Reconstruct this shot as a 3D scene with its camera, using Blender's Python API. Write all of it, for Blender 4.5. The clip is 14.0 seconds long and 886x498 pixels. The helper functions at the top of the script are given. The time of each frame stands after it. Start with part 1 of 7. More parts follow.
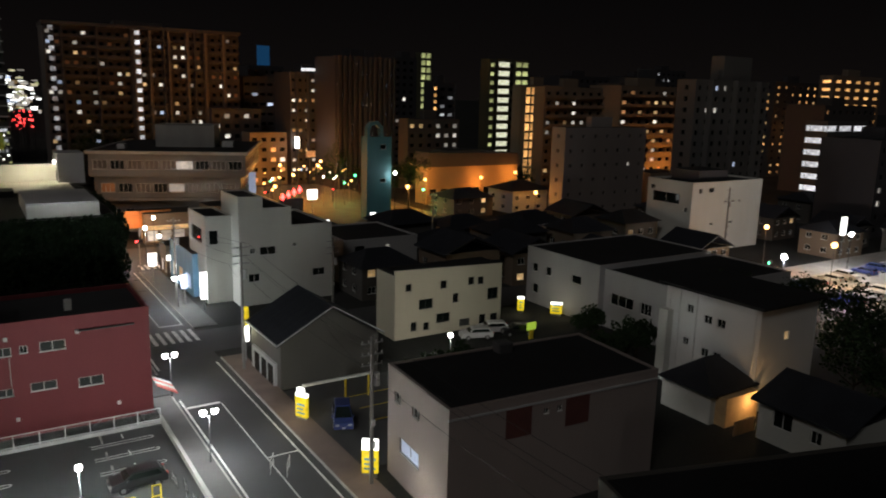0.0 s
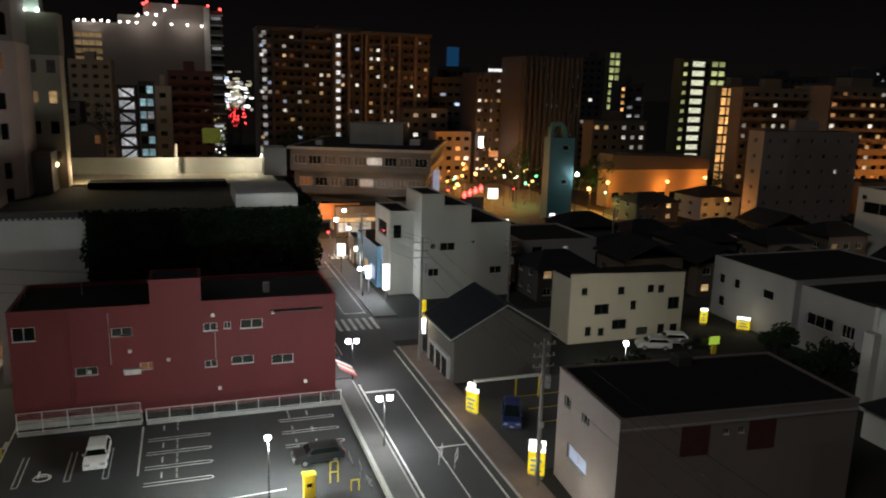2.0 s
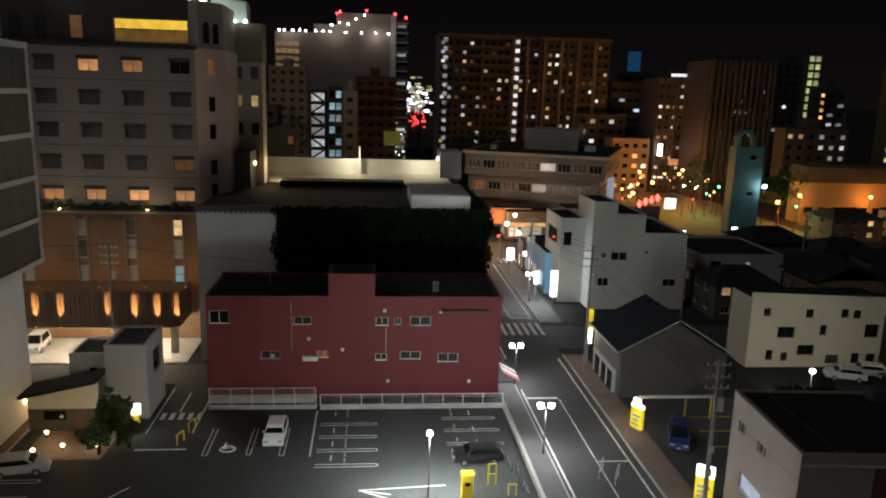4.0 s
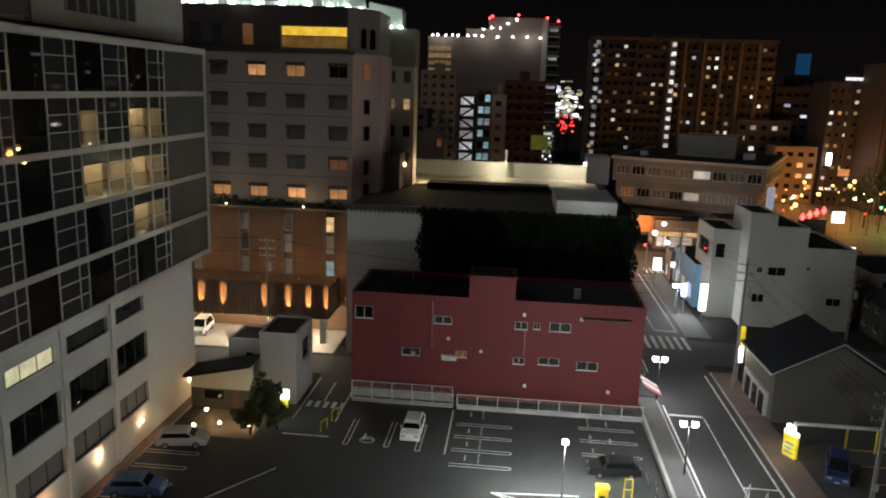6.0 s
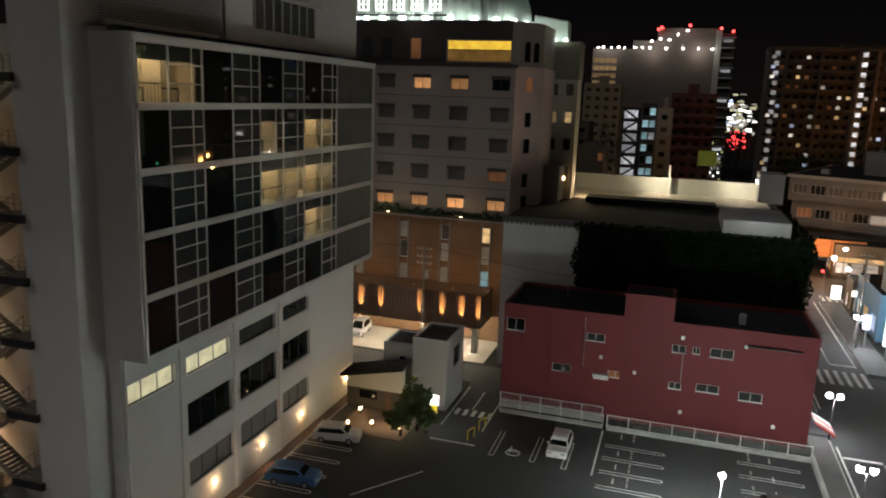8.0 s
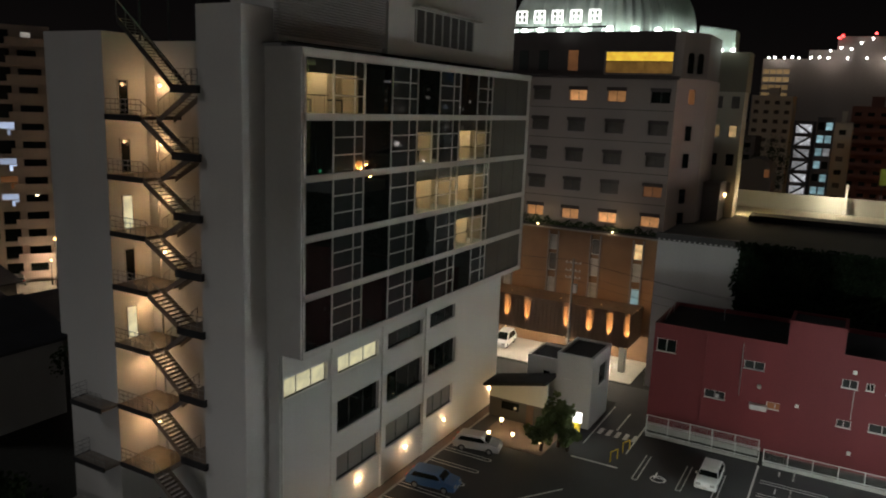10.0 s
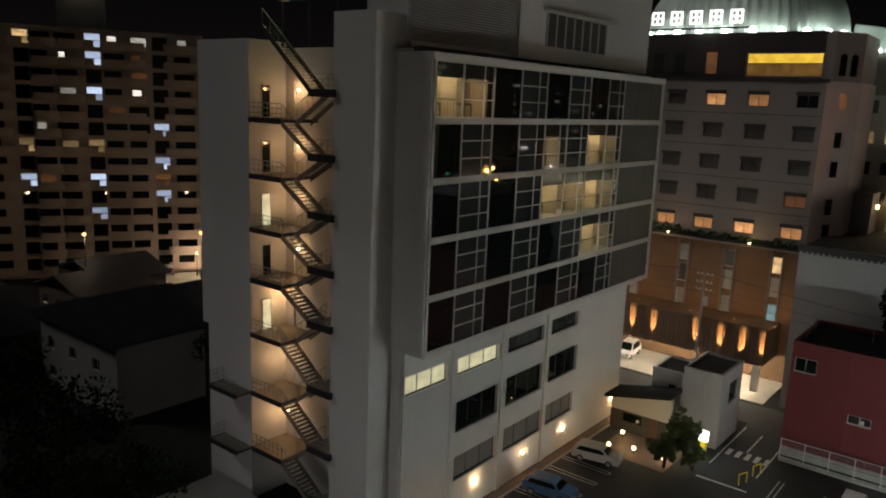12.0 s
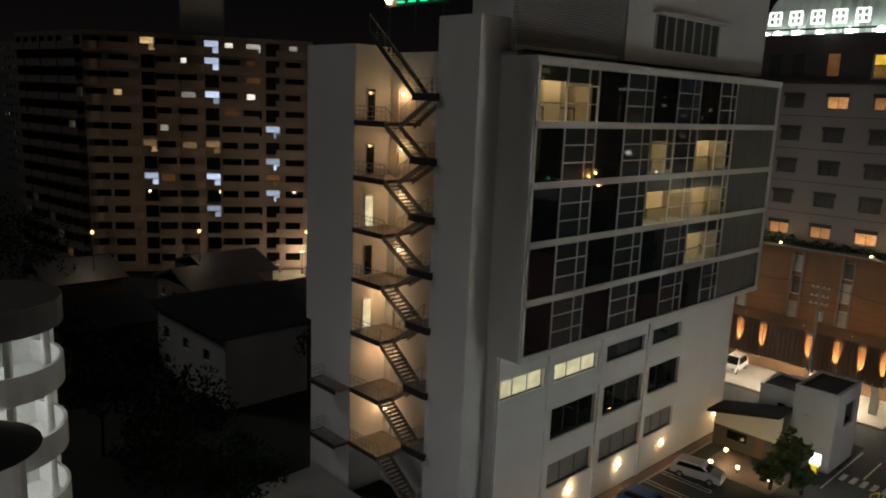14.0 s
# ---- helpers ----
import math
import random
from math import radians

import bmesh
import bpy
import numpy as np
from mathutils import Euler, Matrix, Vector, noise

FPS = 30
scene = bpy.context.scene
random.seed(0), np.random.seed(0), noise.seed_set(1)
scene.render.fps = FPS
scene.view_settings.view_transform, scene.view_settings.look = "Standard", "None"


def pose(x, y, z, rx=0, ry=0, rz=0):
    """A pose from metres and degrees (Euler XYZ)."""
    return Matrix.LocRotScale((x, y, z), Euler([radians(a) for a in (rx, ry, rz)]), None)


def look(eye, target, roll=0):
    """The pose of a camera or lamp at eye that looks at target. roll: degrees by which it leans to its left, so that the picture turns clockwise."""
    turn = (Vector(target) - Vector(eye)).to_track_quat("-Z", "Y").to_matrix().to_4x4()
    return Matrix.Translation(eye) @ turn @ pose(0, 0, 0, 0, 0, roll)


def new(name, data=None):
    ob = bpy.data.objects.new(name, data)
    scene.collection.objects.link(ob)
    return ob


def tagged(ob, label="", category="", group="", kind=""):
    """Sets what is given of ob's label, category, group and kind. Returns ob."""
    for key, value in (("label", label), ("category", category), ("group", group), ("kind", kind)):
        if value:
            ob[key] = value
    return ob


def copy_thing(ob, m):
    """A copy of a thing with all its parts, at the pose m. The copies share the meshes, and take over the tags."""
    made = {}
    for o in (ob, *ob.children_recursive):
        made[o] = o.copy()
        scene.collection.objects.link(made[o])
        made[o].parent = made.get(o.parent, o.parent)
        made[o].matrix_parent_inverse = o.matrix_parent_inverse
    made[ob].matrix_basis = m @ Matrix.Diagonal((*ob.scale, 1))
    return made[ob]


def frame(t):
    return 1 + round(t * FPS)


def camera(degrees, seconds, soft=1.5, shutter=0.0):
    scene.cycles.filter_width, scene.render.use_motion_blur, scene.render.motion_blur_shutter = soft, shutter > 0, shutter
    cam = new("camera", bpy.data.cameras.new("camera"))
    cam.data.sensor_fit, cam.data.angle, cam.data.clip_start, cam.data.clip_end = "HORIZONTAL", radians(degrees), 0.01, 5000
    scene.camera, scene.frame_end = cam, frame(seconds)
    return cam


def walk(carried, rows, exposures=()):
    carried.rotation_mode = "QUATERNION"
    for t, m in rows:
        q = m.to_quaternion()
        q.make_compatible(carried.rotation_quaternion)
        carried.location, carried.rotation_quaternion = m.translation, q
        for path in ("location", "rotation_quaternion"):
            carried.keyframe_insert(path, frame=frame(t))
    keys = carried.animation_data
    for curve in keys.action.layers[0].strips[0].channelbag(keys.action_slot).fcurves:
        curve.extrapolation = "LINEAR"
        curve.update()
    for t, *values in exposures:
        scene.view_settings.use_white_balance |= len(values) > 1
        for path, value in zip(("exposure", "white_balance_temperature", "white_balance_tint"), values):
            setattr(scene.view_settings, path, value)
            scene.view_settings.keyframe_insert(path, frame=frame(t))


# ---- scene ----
# the camera stands at the rail of a high balcony and pans to its left
cam = camera(61.0, 14.0, soft=1.9, shutter=0.35)
EYE, TURN = 29.7, -32.6
ROWS = [
    (0.0, 0.31, -11.62, -1.43), (0.5, 3.77, -11.75, -1.50), (1.0, 7.22, -11.87, -1.52), (1.5, 10.67, -11.92, -1.55),
    (2.0, 14.08, -11.95, -1.58), (2.5, 17.48, -11.95, -1.62), (3.0, 20.91, -11.96, -1.68), (5.5, 35.63, -12.00, -1.80),
    (6.0, 38.32, -12.00, -1.86), (6.5, 41.19, -11.96, -1.89), (7.0, 44.24, -11.86, -1.91), (7.5, 47.34, -11.68, -1.95),
    (8.0, 50.36, -11.47, -2.01), (10.5, 64.58, -10.99, -2.24), (11.0, 67.11, -11.01, -2.26), (11.5, 69.36, -11.05, -2.27),
    (12.0, 71.50, -11.09, -2.28), (12.5, 73.50, -11.10, -2.28), (13.0, 75.42, -11.11, -2.29), (13.5, 77.31, -11.11, -2.30),
    (14.0, 79.17, -11.12, -2.31),
]
walk(cam, [(t, pose(0, 0, EYE, 90 + pitch, roll, yaw + TURN)) for t, yaw, pitch, roll in ROWS])

# ---- night sky, added fill sun ----
world = bpy.data.worlds.new("night")
scene.world = world
world.use_nodes = True
wn = world.node_tree
bg = wn.nodes["Background"]
co = wn.nodes.new("ShaderNodeTexCoord")
sep = wn.nodes.new("ShaderNodeSeparateXYZ")
ramp = wn.nodes.new("ShaderNodeValToRGB")
wn.links.new(co.outputs["Generated"], sep.inputs[0])
wn.links.new(sep.outputs["Z"], ramp.inputs[0])
wn.links.new(ramp.outputs[0], bg.inputs["Color"])
ramp.color_ramp.elements[0].position, ramp.color_ramp.elements[0].color = 0.0, (0.0042, 0.0034, 0.0032, 1)
ramp.color_ramp.elements[1].position, ramp.color_ramp.elements[1].color = 0.22, (0.0007, 0.0007, 0.0009, 1)
bg.inputs["Strength"].default_value = 1.0

# no moon is known; this sun stands in for the city's general glow
fill_sun = bpy.data.lights.new("fill_sun", "SUN")
fill_sun.energy, fill_sun.angle, fill_sun.color = 0.255, radians(14), (1.0, 0.955, 0.91)
new("fill_sun", fill_sun).matrix_world = look((-66, -44, 66), (0, 0, 0))
# ---- materials ----
MATS = {}


def mat(name, color, rough=0.8, var=0.25, scale=0.6, fine=9.0, bump=0.25, metal=0.0, tint=None, streak=False, per_object=0.0):
    """A procedural surface: large stains and fine grain on one base colour."""
    if name in MATS:
        return MATS[name]
    m = bpy.data.materials.new(name)
    m.use_nodes = True
    nt = m.node_tree
    b = nt.nodes["Principled BSDF"]
    b.inputs["Roughness"].default_value, b.inputs["Metallic"].default_value = rough, metal
    tc = nt.nodes.new("ShaderNodeTexCoord")
    mp = nt.nodes.new("ShaderNodeMapping")
    mp.inputs["Scale"].default_value = (1, 1, 0.18 if streak else 1)
    nt.links.new(tc.outputs["Object"], mp.inputs[0])
    n1, n2 = nt.nodes.new("ShaderNodeTexNoise"), nt.nodes.new("ShaderNodeTexNoise")
    n1.inputs["Scale"].default_value, n1.inputs["Detail"].default_value = scale, 5
    n2.inputs["Scale"].default_value, n2.inputs["Detail"].default_value = fine, 3
    nt.links.new(mp.outputs[0], n1.inputs[0])
    nt.links.new(tc.outputs["Object"], n2.inputs[0])
    mx = nt.nodes.new("ShaderNodeMath")
    mx.operation = "MULTIPLY_ADD"
    mx.inputs[1].default_value = 0.35
    nt.links.new(n2.outputs[0], mx.inputs[0])
    nt.links.new(n1.outputs[0], mx.inputs[2])
    rp = nt.nodes.new("ShaderNodeValToRGB")
    lo = tint or tuple(c * (1 - var) for c in color)
    hi = tuple(min(1, c * (1 + var * 0.6)) for c in color)
    rp.color_ramp.elements[0].position, rp.color_ramp.elements[0].color = 0.42, (*lo, 1)
    rp.color_ramp.elements[1].position, rp.color_ramp.elements[1].color = 0.92, (*hi, 1)
    nt.links.new(mx.outputs[0], rp.inputs[0])
    out = rp.outputs[0]
    if per_object:
        oi = nt.nodes.new("ShaderNodeObjectInfo")
        hs = nt.nodes.new("ShaderNodeHueSaturation")
        mr = nt.nodes.new("ShaderNodeMapRange")
        mr.inputs[3].default_value, mr.inputs[4].default_value = 1 - per_object, 1 + per_object
        nt.links.new(oi.outputs["Random"], mr.inputs[0])
        nt.links.new(mr.outputs[0], hs.inputs["Value"])
        nt.links.new(out, hs.inputs["Color"])
        out = hs.outputs[0]
    nt.links.new(out, b.inputs["Base Color"])
    if bump:
        bp = nt.nodes.new("ShaderNodeBump")
        bp.inputs["Strength"].default_value, bp.inputs["Distance"].default_value = bump, 0.02
        nt.links.new(n2.outputs[0], bp.inputs["Height"])
        nt.links.new(bp.outputs[0], b.inputs["Normal"])
    if rough >= 0.95:
        b.inputs["Specular IOR Level"].default_value = 0.15
    MATS[name] = m
    return m


def glow(name, color, strength, low=1.0, patch=0.0):
    """A lit surface. low: the dimmest of a group against the brightest; patch: uneven, as a room behind a pane."""
    if name in MATS:
        return MATS[name]
    m = bpy.data.materials.new(name)
    m.use_nodes = True
    nt = m.node_tree
    b = nt.nodes["Principled BSDF"]
    b.inputs["Base Color"].default_value = (*[c * 0.3 for c in color], 1)
    b.inputs["Emission Color"].default_value = (*color, 1)
    b.inputs["Emission Strength"].default_value = strength
    last = None
    if low < 1:
        oi = nt.nodes.new("ShaderNodeObjectInfo")
        pw = nt.nodes.new("ShaderNodeMath")
        pw.operation = "POWER"
        pw.inputs[1].default_value = 2.0
        mr = nt.nodes.new("ShaderNodeMapRange")
        mr.inputs[3].default_value, mr.inputs[4].default_value = strength * low, strength
        nt.links.new(oi.outputs["Random"], pw.inputs[0])
        nt.links.new(pw.outputs[0], mr.inputs[0])
        last = mr.outputs[0]
    if patch:
        tc = nt.nodes.new("ShaderNodeTexCoord")
        n = nt.nodes.new("ShaderNodeTexNoise")
        n.inputs["Scale"].default_value, n.inputs["Detail"].default_value = 1.3, 2
        mr2 = nt.nodes.new("ShaderNodeMapRange")
        mr2.inputs[1].default_value, mr2.inputs[2].default_value = 0.35, 0.65
        mr2.inputs[3].default_value, mr2.inputs[4].default_value = 1 - patch, 1.0
        nt.links.new(tc.outputs["Object"], n.inputs[0])
        nt.links.new(n.outputs[0], mr2.inputs[0])
        ml = nt.nodes.new("ShaderNodeMath")
        ml.operation = "MULTIPLY"
        nt.links.new(mr2.outputs[0], ml.inputs[0])
        if last:
            nt.links.new(last, ml.inputs[1])
        else:
            ml.inputs[1].default_value = strength
        last = ml.outputs[0]
    if last:
        nt.links.new(last, b.inputs["Emission Strength"])
    MATS[name] = m
    return m


asphalt = mat("asphalt", (0.055, 0.056, 0.058), 0.85, 0.3, 0.12, 14, 0.4)
ground_m = mat("ground_earth", (0.035, 0.036, 0.034), 0.95, 0.4, 0.05, 3, 0.3)
pave_m = mat("brick_paving", (0.17, 0.125, 0.11), 0.85, 0.3, 0.3, 12, 0.3)
pave_gr = mat("grey_paving", (0.10, 0.098, 0.095), 0.85, 0.3, 0.3, 12, 0.3)
kerb_m = mat("kerb_stone", (0.36, 0.35, 0.33), 0.85, 0.25, 0.5, 9)
line_m = mat("road_paint", (0.72, 0.72, 0.70), 0.7, 0.35, 1.2, 16, 0.1)
concrete = mat("concrete", (0.34, 0.33, 0.31), 0.85, 0.25, 0.25, 6, 0.2, streak=True)
hosp_wall = mat("pale_grey_render", (0.60, 0.60, 0.585), 0.8, 0.10, 0.10, 5, 0.08, streak=True)
hosp_trim = mat("white_frame_paint", (0.56, 0.55, 0.53), 0.6, 0.1, 0.3, 6, 0.05)
tower_m = mat("beige_tile_wall", (0.215, 0.186, 0.174), 0.75, 0.12, 0.12, 7, 0.1, streak=True)
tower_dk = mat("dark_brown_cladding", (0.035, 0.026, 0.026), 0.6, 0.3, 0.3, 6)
brown_brick = mat("orange_brown_tile", (0.19, 0.105, 0.053), 0.7, 0.2, 0.35, 16, 0.3)
red_m = mat("dark_red_siding", (0.145, 0.022, 0.026), 0.75, 0.22, 0.16, 7, 0.1, streak=True)
roof_dk = mat("black_roof_membrane", (0.010, 0.010, 0.011), 0.9, 0.4, 0.3, 5, 0.3)
roof_gr = mat("grey_roof", (0.05, 0.05, 0.052), 0.9, 0.4, 0.25, 5, 0.3)
deck_m = mat("pale_roof_deck", (0.46, 0.43, 0.38), 0.85, 0.25, 0.2, 6, 0.2)
tile_roof = mat("dark_roof_tile", (0.018, 0.020, 0.026), 0.6, 0.35, 0.6, 8, 0.4, per_object=0.35)
cream_m = mat("cream_render", (0.60, 0.56, 0.43), 0.85, 0.10, 0.15, 6, 0.1, streak=True)
white_m = mat("white_render", (0.52, 0.53, 0.49), 0.85, 0.14, 0.15, 6, 0.1, streak=True)
grey_m = mat("grey_render", (0.36, 0.36, 0.36), 0.85, 0.18, 0.15, 6, 0.1, streak=True)
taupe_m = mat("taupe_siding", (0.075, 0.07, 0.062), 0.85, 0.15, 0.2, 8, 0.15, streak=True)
pink_m = mat("pinkish_beige_render", (0.24, 0.20, 0.187), 0.85, 0.12, 0.15, 6, 0.1, streak=True)
teal_m = mat("teal_tile", (0.055, 0.19, 0.22), 0.6, 0.15, 0.2, 6, 0.1)
far_brown = mat("brown_brick_far", (0.068, 0.058, 0.055), 0.8, 0.2, 0.05, 3, 0)
far_grey = mat("grey_concrete_far", (0.085, 0.083, 0.08), 0.85, 0.2, 0.05, 3, 0)
far_beige = mat("beige_concrete_far", (0.17, 0.13, 0.095), 0.85, 0.2, 0.05, 3, 0)
far_dark = mat("dark_cladding_far", (0.045, 0.043, 0.048), 0.7, 0.3, 0.05, 3, 0)
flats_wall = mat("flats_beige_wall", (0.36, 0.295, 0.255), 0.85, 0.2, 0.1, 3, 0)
market_wall = mat("market_hall_wall", (0.36, 0.24, 0.13), 0.85, 0.2, 0.08, 3, 0)
far_green = mat("olive_tile_far", (0.06, 0.06, 0.035), 0.8, 0.2, 0.05, 3, 0)
metal_m = mat("galvanised_steel", (0.30, 0.30, 0.30), 0.5, 0.2, 1.5, 20, 0.1, metal=0.7)
white_metal = mat("white_painted_steel", (0.62, 0.62, 0.60), 0.5, 0.15, 1.5, 20, 0.05)
dark_metal = mat("dark_painted_steel", (0.03, 0.03, 0.032), 0.5, 0.3, 1.5, 20, 0.05)
stair_m = mat("stair_steel_brown", (0.20, 0.175, 0.15), 0.6, 0.25, 1.0, 12, 0.1)
yellow_m = mat("yellow_paint", (0.75, 0.55, 0.03), 0.55, 0.2, 1.0, 12, 0.05)
wood_m = mat("brown_timber", (0.11, 0.065, 0.04), 0.75, 0.3, 1.5, 20, 0.3, streak=True)
bark_m = mat("bark", (0.06, 0.045, 0.035), 0.95, 0.4, 2, 20, 0.5)
leaf_m = mat("leaf", (0.024, 0.042, 0.017), 0.95, 0.5, 0.7, 6, 0, per_object=0.2)
# lighter than leaf_m: lamp light on the garden trees is in the colour
garden_leaf_lit = mat("garden_leaf_lit", (0.085, 0.115, 0.035), 0.7, 0.4, 0.7, 6, 0)
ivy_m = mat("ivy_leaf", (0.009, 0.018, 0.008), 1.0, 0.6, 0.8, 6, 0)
rubber_m = mat("black_rubber", (0.012, 0.012, 0.012), 0.8, 0.2, 3, 20, 0.1)
blue_canvas = mat("blue_sheet", (0.16, 0.33, 0.48), 0.6, 0.2, 0.4, 6, 0.1)
redwhite_m = mat("red_awning", (0.55, 0.10, 0.09), 0.7, 0.2, 0.6, 10, 0.1)

glass_dk = mat("dark_glass", (0.008, 0.011, 0.010), 0.02, 0.3, 0.3, 2, 0)
glass_dk.node_tree.nodes["Principled BSDF"].inputs["Specular IOR Level"].default_value = 0.25
glass_cu = mat("curtained_dark_glass", (0.10, 0.092, 0.085), 0.25, 0.25, 0.6, 4, 0)
glass_gr = mat("grey_glass", (0.036, 0.042, 0.041), 0.04, 0.2, 0.3, 2, 0)
frost = mat("frosted_panel", (0.055, 0.058, 0.054), 0.45, 0.35, 0.22, 3, 0)
shut_m = mat("grey_shutter", (0.17, 0.165, 0.155), 0.7, 0.2, 0.4, 6, 0)
pale_panel = mat("pale_wall_panel", (0.40, 0.385, 0.36), 0.6, 0.3, 0.5, 4, 0, per_object=0.25)
# pinkish tile, lighter than tower_m: the light on this corner is in the colour
lightened_pink_wall = mat("lightened_pinkish_tile", (0.46, 0.36, 0.335), 0.75, 0.12, 0.15, 6, 0.1, streak=True)
annex_m = mat("olive_beige_render", (0.36, 0.33, 0.27), 0.8, 0.12, 0.15, 5, 0.1, streak=True)
orange_m = mat("orange_panel", (0.70, 0.30, 0.12), 0.7, 0.2, 0.4, 5, 0.1)

lit_w = glow("lit_white_pane", (1.0, 0.93, 0.82), 1.5, 0.16, 0.5)
lit_y = glow("lit_warm_pane", (1.0, 0.66, 0.30), 1.15, 0.14, 0.6)
lit_o = glow("lit_orange_pane", (1.0, 0.47, 0.18), 0.78, 0.35, 0.55)
lit_b = glow("lit_bluish_pane", (0.62, 0.74, 1.0), 1.2, 0.3, 0.25)
lit_c = glow("curtained_pane", (0.85, 0.36, 0.14), 0.16, 0.4, 0.6)
lit_g = glow("lit_green_yellow_corridor", (0.85, 0.92, 0.38), 0.85, 0.45, 0.5)
lit_k = glow("lit_amber_corridor", (1.0, 0.50, 0.16), 2.0, 0.35, 0.5)
lit_wc = glow("lit_cool_corridor", (0.92, 0.95, 1.0), 0.8, 0.3, 0.8)
lamp_w = glow("lamp_white", (1.0, 0.97, 0.92), 30)
lamp_s = glow("lamp_small_white", (1.0, 0.97, 0.92), 10)
lamp_o = glow("lamp_amber", (1.0, 0.50, 0.16), 7)
lamp_y = glow("lamp_warm", (1.0, 0.68, 0.32), 12)
lamp_r = glow("lamp_red", (1.0, 0.05, 0.05), 9)
lamp_g = glow("lamp_green", (0.1, 1.0, 0.45), 6)
sign_y = glow("sign_yellow", (1.0, 0.76, 0.02), 0.8, patch=0.45)
sign_w = glow("sign_white", (1.0, 1.0, 0.96), 2.4)
sign_b = glow("sign_blue", (0.02, 0.12, 0.30), 0.26)
sign_gr = glow("sign_green", (0.02, 0.85, 0.35), 1.4)
lit_p = glow("lit_pale_yellow_pane", (1.0, 0.93, 0.58), 0.8, 0.7, 0.35)
lit_v = glow("lit_corridor_bright", (0.98, 1.0, 0.72), 1.5, 0.6, 0.6)
lit_t = glow("lit_teal_pane", (0.50, 0.85, 0.95), 0.7, 0.4, 0.6)
lit_u = glow("lit_deck_white", (0.95, 0.96, 1.0), 1.5, 0.5, 0.7)
KIND = dict(T=lit_t, q=pale_panel, s=shut_m, V=lit_v, U=lit_u, h=glass_cu, P=lit_p, d=glass_dk, g=glass_gr, w=lit_w, y=lit_y, o=lit_o, b=lit_b, c=lit_c, G=lit_g, K=lit_k, C=lit_wc, f=frost)
# ---- building helpers ----
def box(bm, x0, x1, y0, y1, z0, z1):
    v = [bm.verts.new(p) for p in ((x0, y0, z0), (x1, y0, z0), (x1, y1, z0), (x0, y1, z0), (x0, y0, z1), (x1, y0, z1), (x1, y1, z1), (x0, y1, z1))]
    for f in ((3, 2, 1, 0), (4, 5, 6, 7), (0, 1, 5, 4), (1, 2, 6, 5), (2, 3, 7, 6), (3, 0, 4, 7)):
        bm.faces.new([v[i] for i in f])


def tube(bm, a, b, r0, r1=None, n=8):
    """A tapered round bar from a to b."""
    a, b = Vector(a), Vector(b)
    m = (b - a).to_track_quat("Z", "Y").to_matrix()
    r1 = r0 if r1 is None else r1
    lo = [bm.verts.new(a + m @ Vector((r0 * math.cos(2 * math.pi * i / n), r0 * math.sin(2 * math.pi * i / n), 0))) for i in range(n)]
    hi = [bm.verts.new(b + m @ Vector((r1 * math.cos(2 * math.pi * i / n), r1 * math.sin(2 * math.pi * i / n), 0))) for i in range(n)]
    for i in range(n):
        bm.faces.new((lo[i], lo[(i + 1) % n], hi[(i + 1) % n], hi[i]))
    bm.faces.new(lo[::-1])
    bm.faces.new(hi)


def prism(bm, pts, y0, y1):
    """A flat outline in x and z, drawn out along y."""
    a = [bm.verts.new((x, y0, z)) for x, z in pts]
    b = [bm.verts.new((x, y1, z)) for x, z in pts]
    n = len(pts)
    bm.faces.new(a)
    bm.faces.new(b[::-1])
    for i in range(n):
        bm.faces.new((a[i], b[i], b[(i + 1) % n], a[(i + 1) % n]))


def mesh_of(name, bm, material, bevel=0.0):
    if bevel:
        bmesh.ops.bevel(bm, geom=bm.edges[:], offset=bevel, segments=1, affect="EDGES")
    bmesh.ops.recalc_face_normals(bm, faces=bm.faces[:])
    me = bpy.data.meshes.new(name)
    bm.to_mesh(me)
    bm.free()
    me.materials.append(material)
    return me


def part(name, bm, material, parent, label="", bevel=0.0):
    ob = new(name, mesh_of(name, bm, material, bevel))
    ob.parent = parent
    return tagged(ob, label)


def piece(name, me, parent, m):
    """One more object on a mesh that is there already."""
    ob = new(name, me)
    ob.parent = parent
    ob.matrix_basis = m
    return ob


def boxes(name, rows, material, parent, label="", bevel=0.0):
    bm = bmesh.new()
    for r in rows:
        box(bm, *r)
    return part(name, bm, material, parent, label, bevel)


RISE = 0.98  # storeys are a little lower than first taken


def thing(name, label, category, x=0, y=0, z=0, rz=0, group="", kind=""):
    ob = new(name)
    ob.empty_display_size = 0.5
    ob.matrix_basis = pose(x, y, z * RISE, 0, 0, rz)
    if category in ("building", "house", "tower", "sign", "shop", "hoarding"):
        ob.scale = (1, 1, RISE)
    return tagged(ob, label, category, group, kind)


def solid(name, bm, material, label, category, group="", kind="", m=None, bevel=0.0):
    """A thing that is one mesh."""
    ob = new(name, mesh_of(name, bm, material, bevel))
    if m:
        ob.matrix_basis = m
    return tagged(ob, label, category, group, kind)


PANES = {}


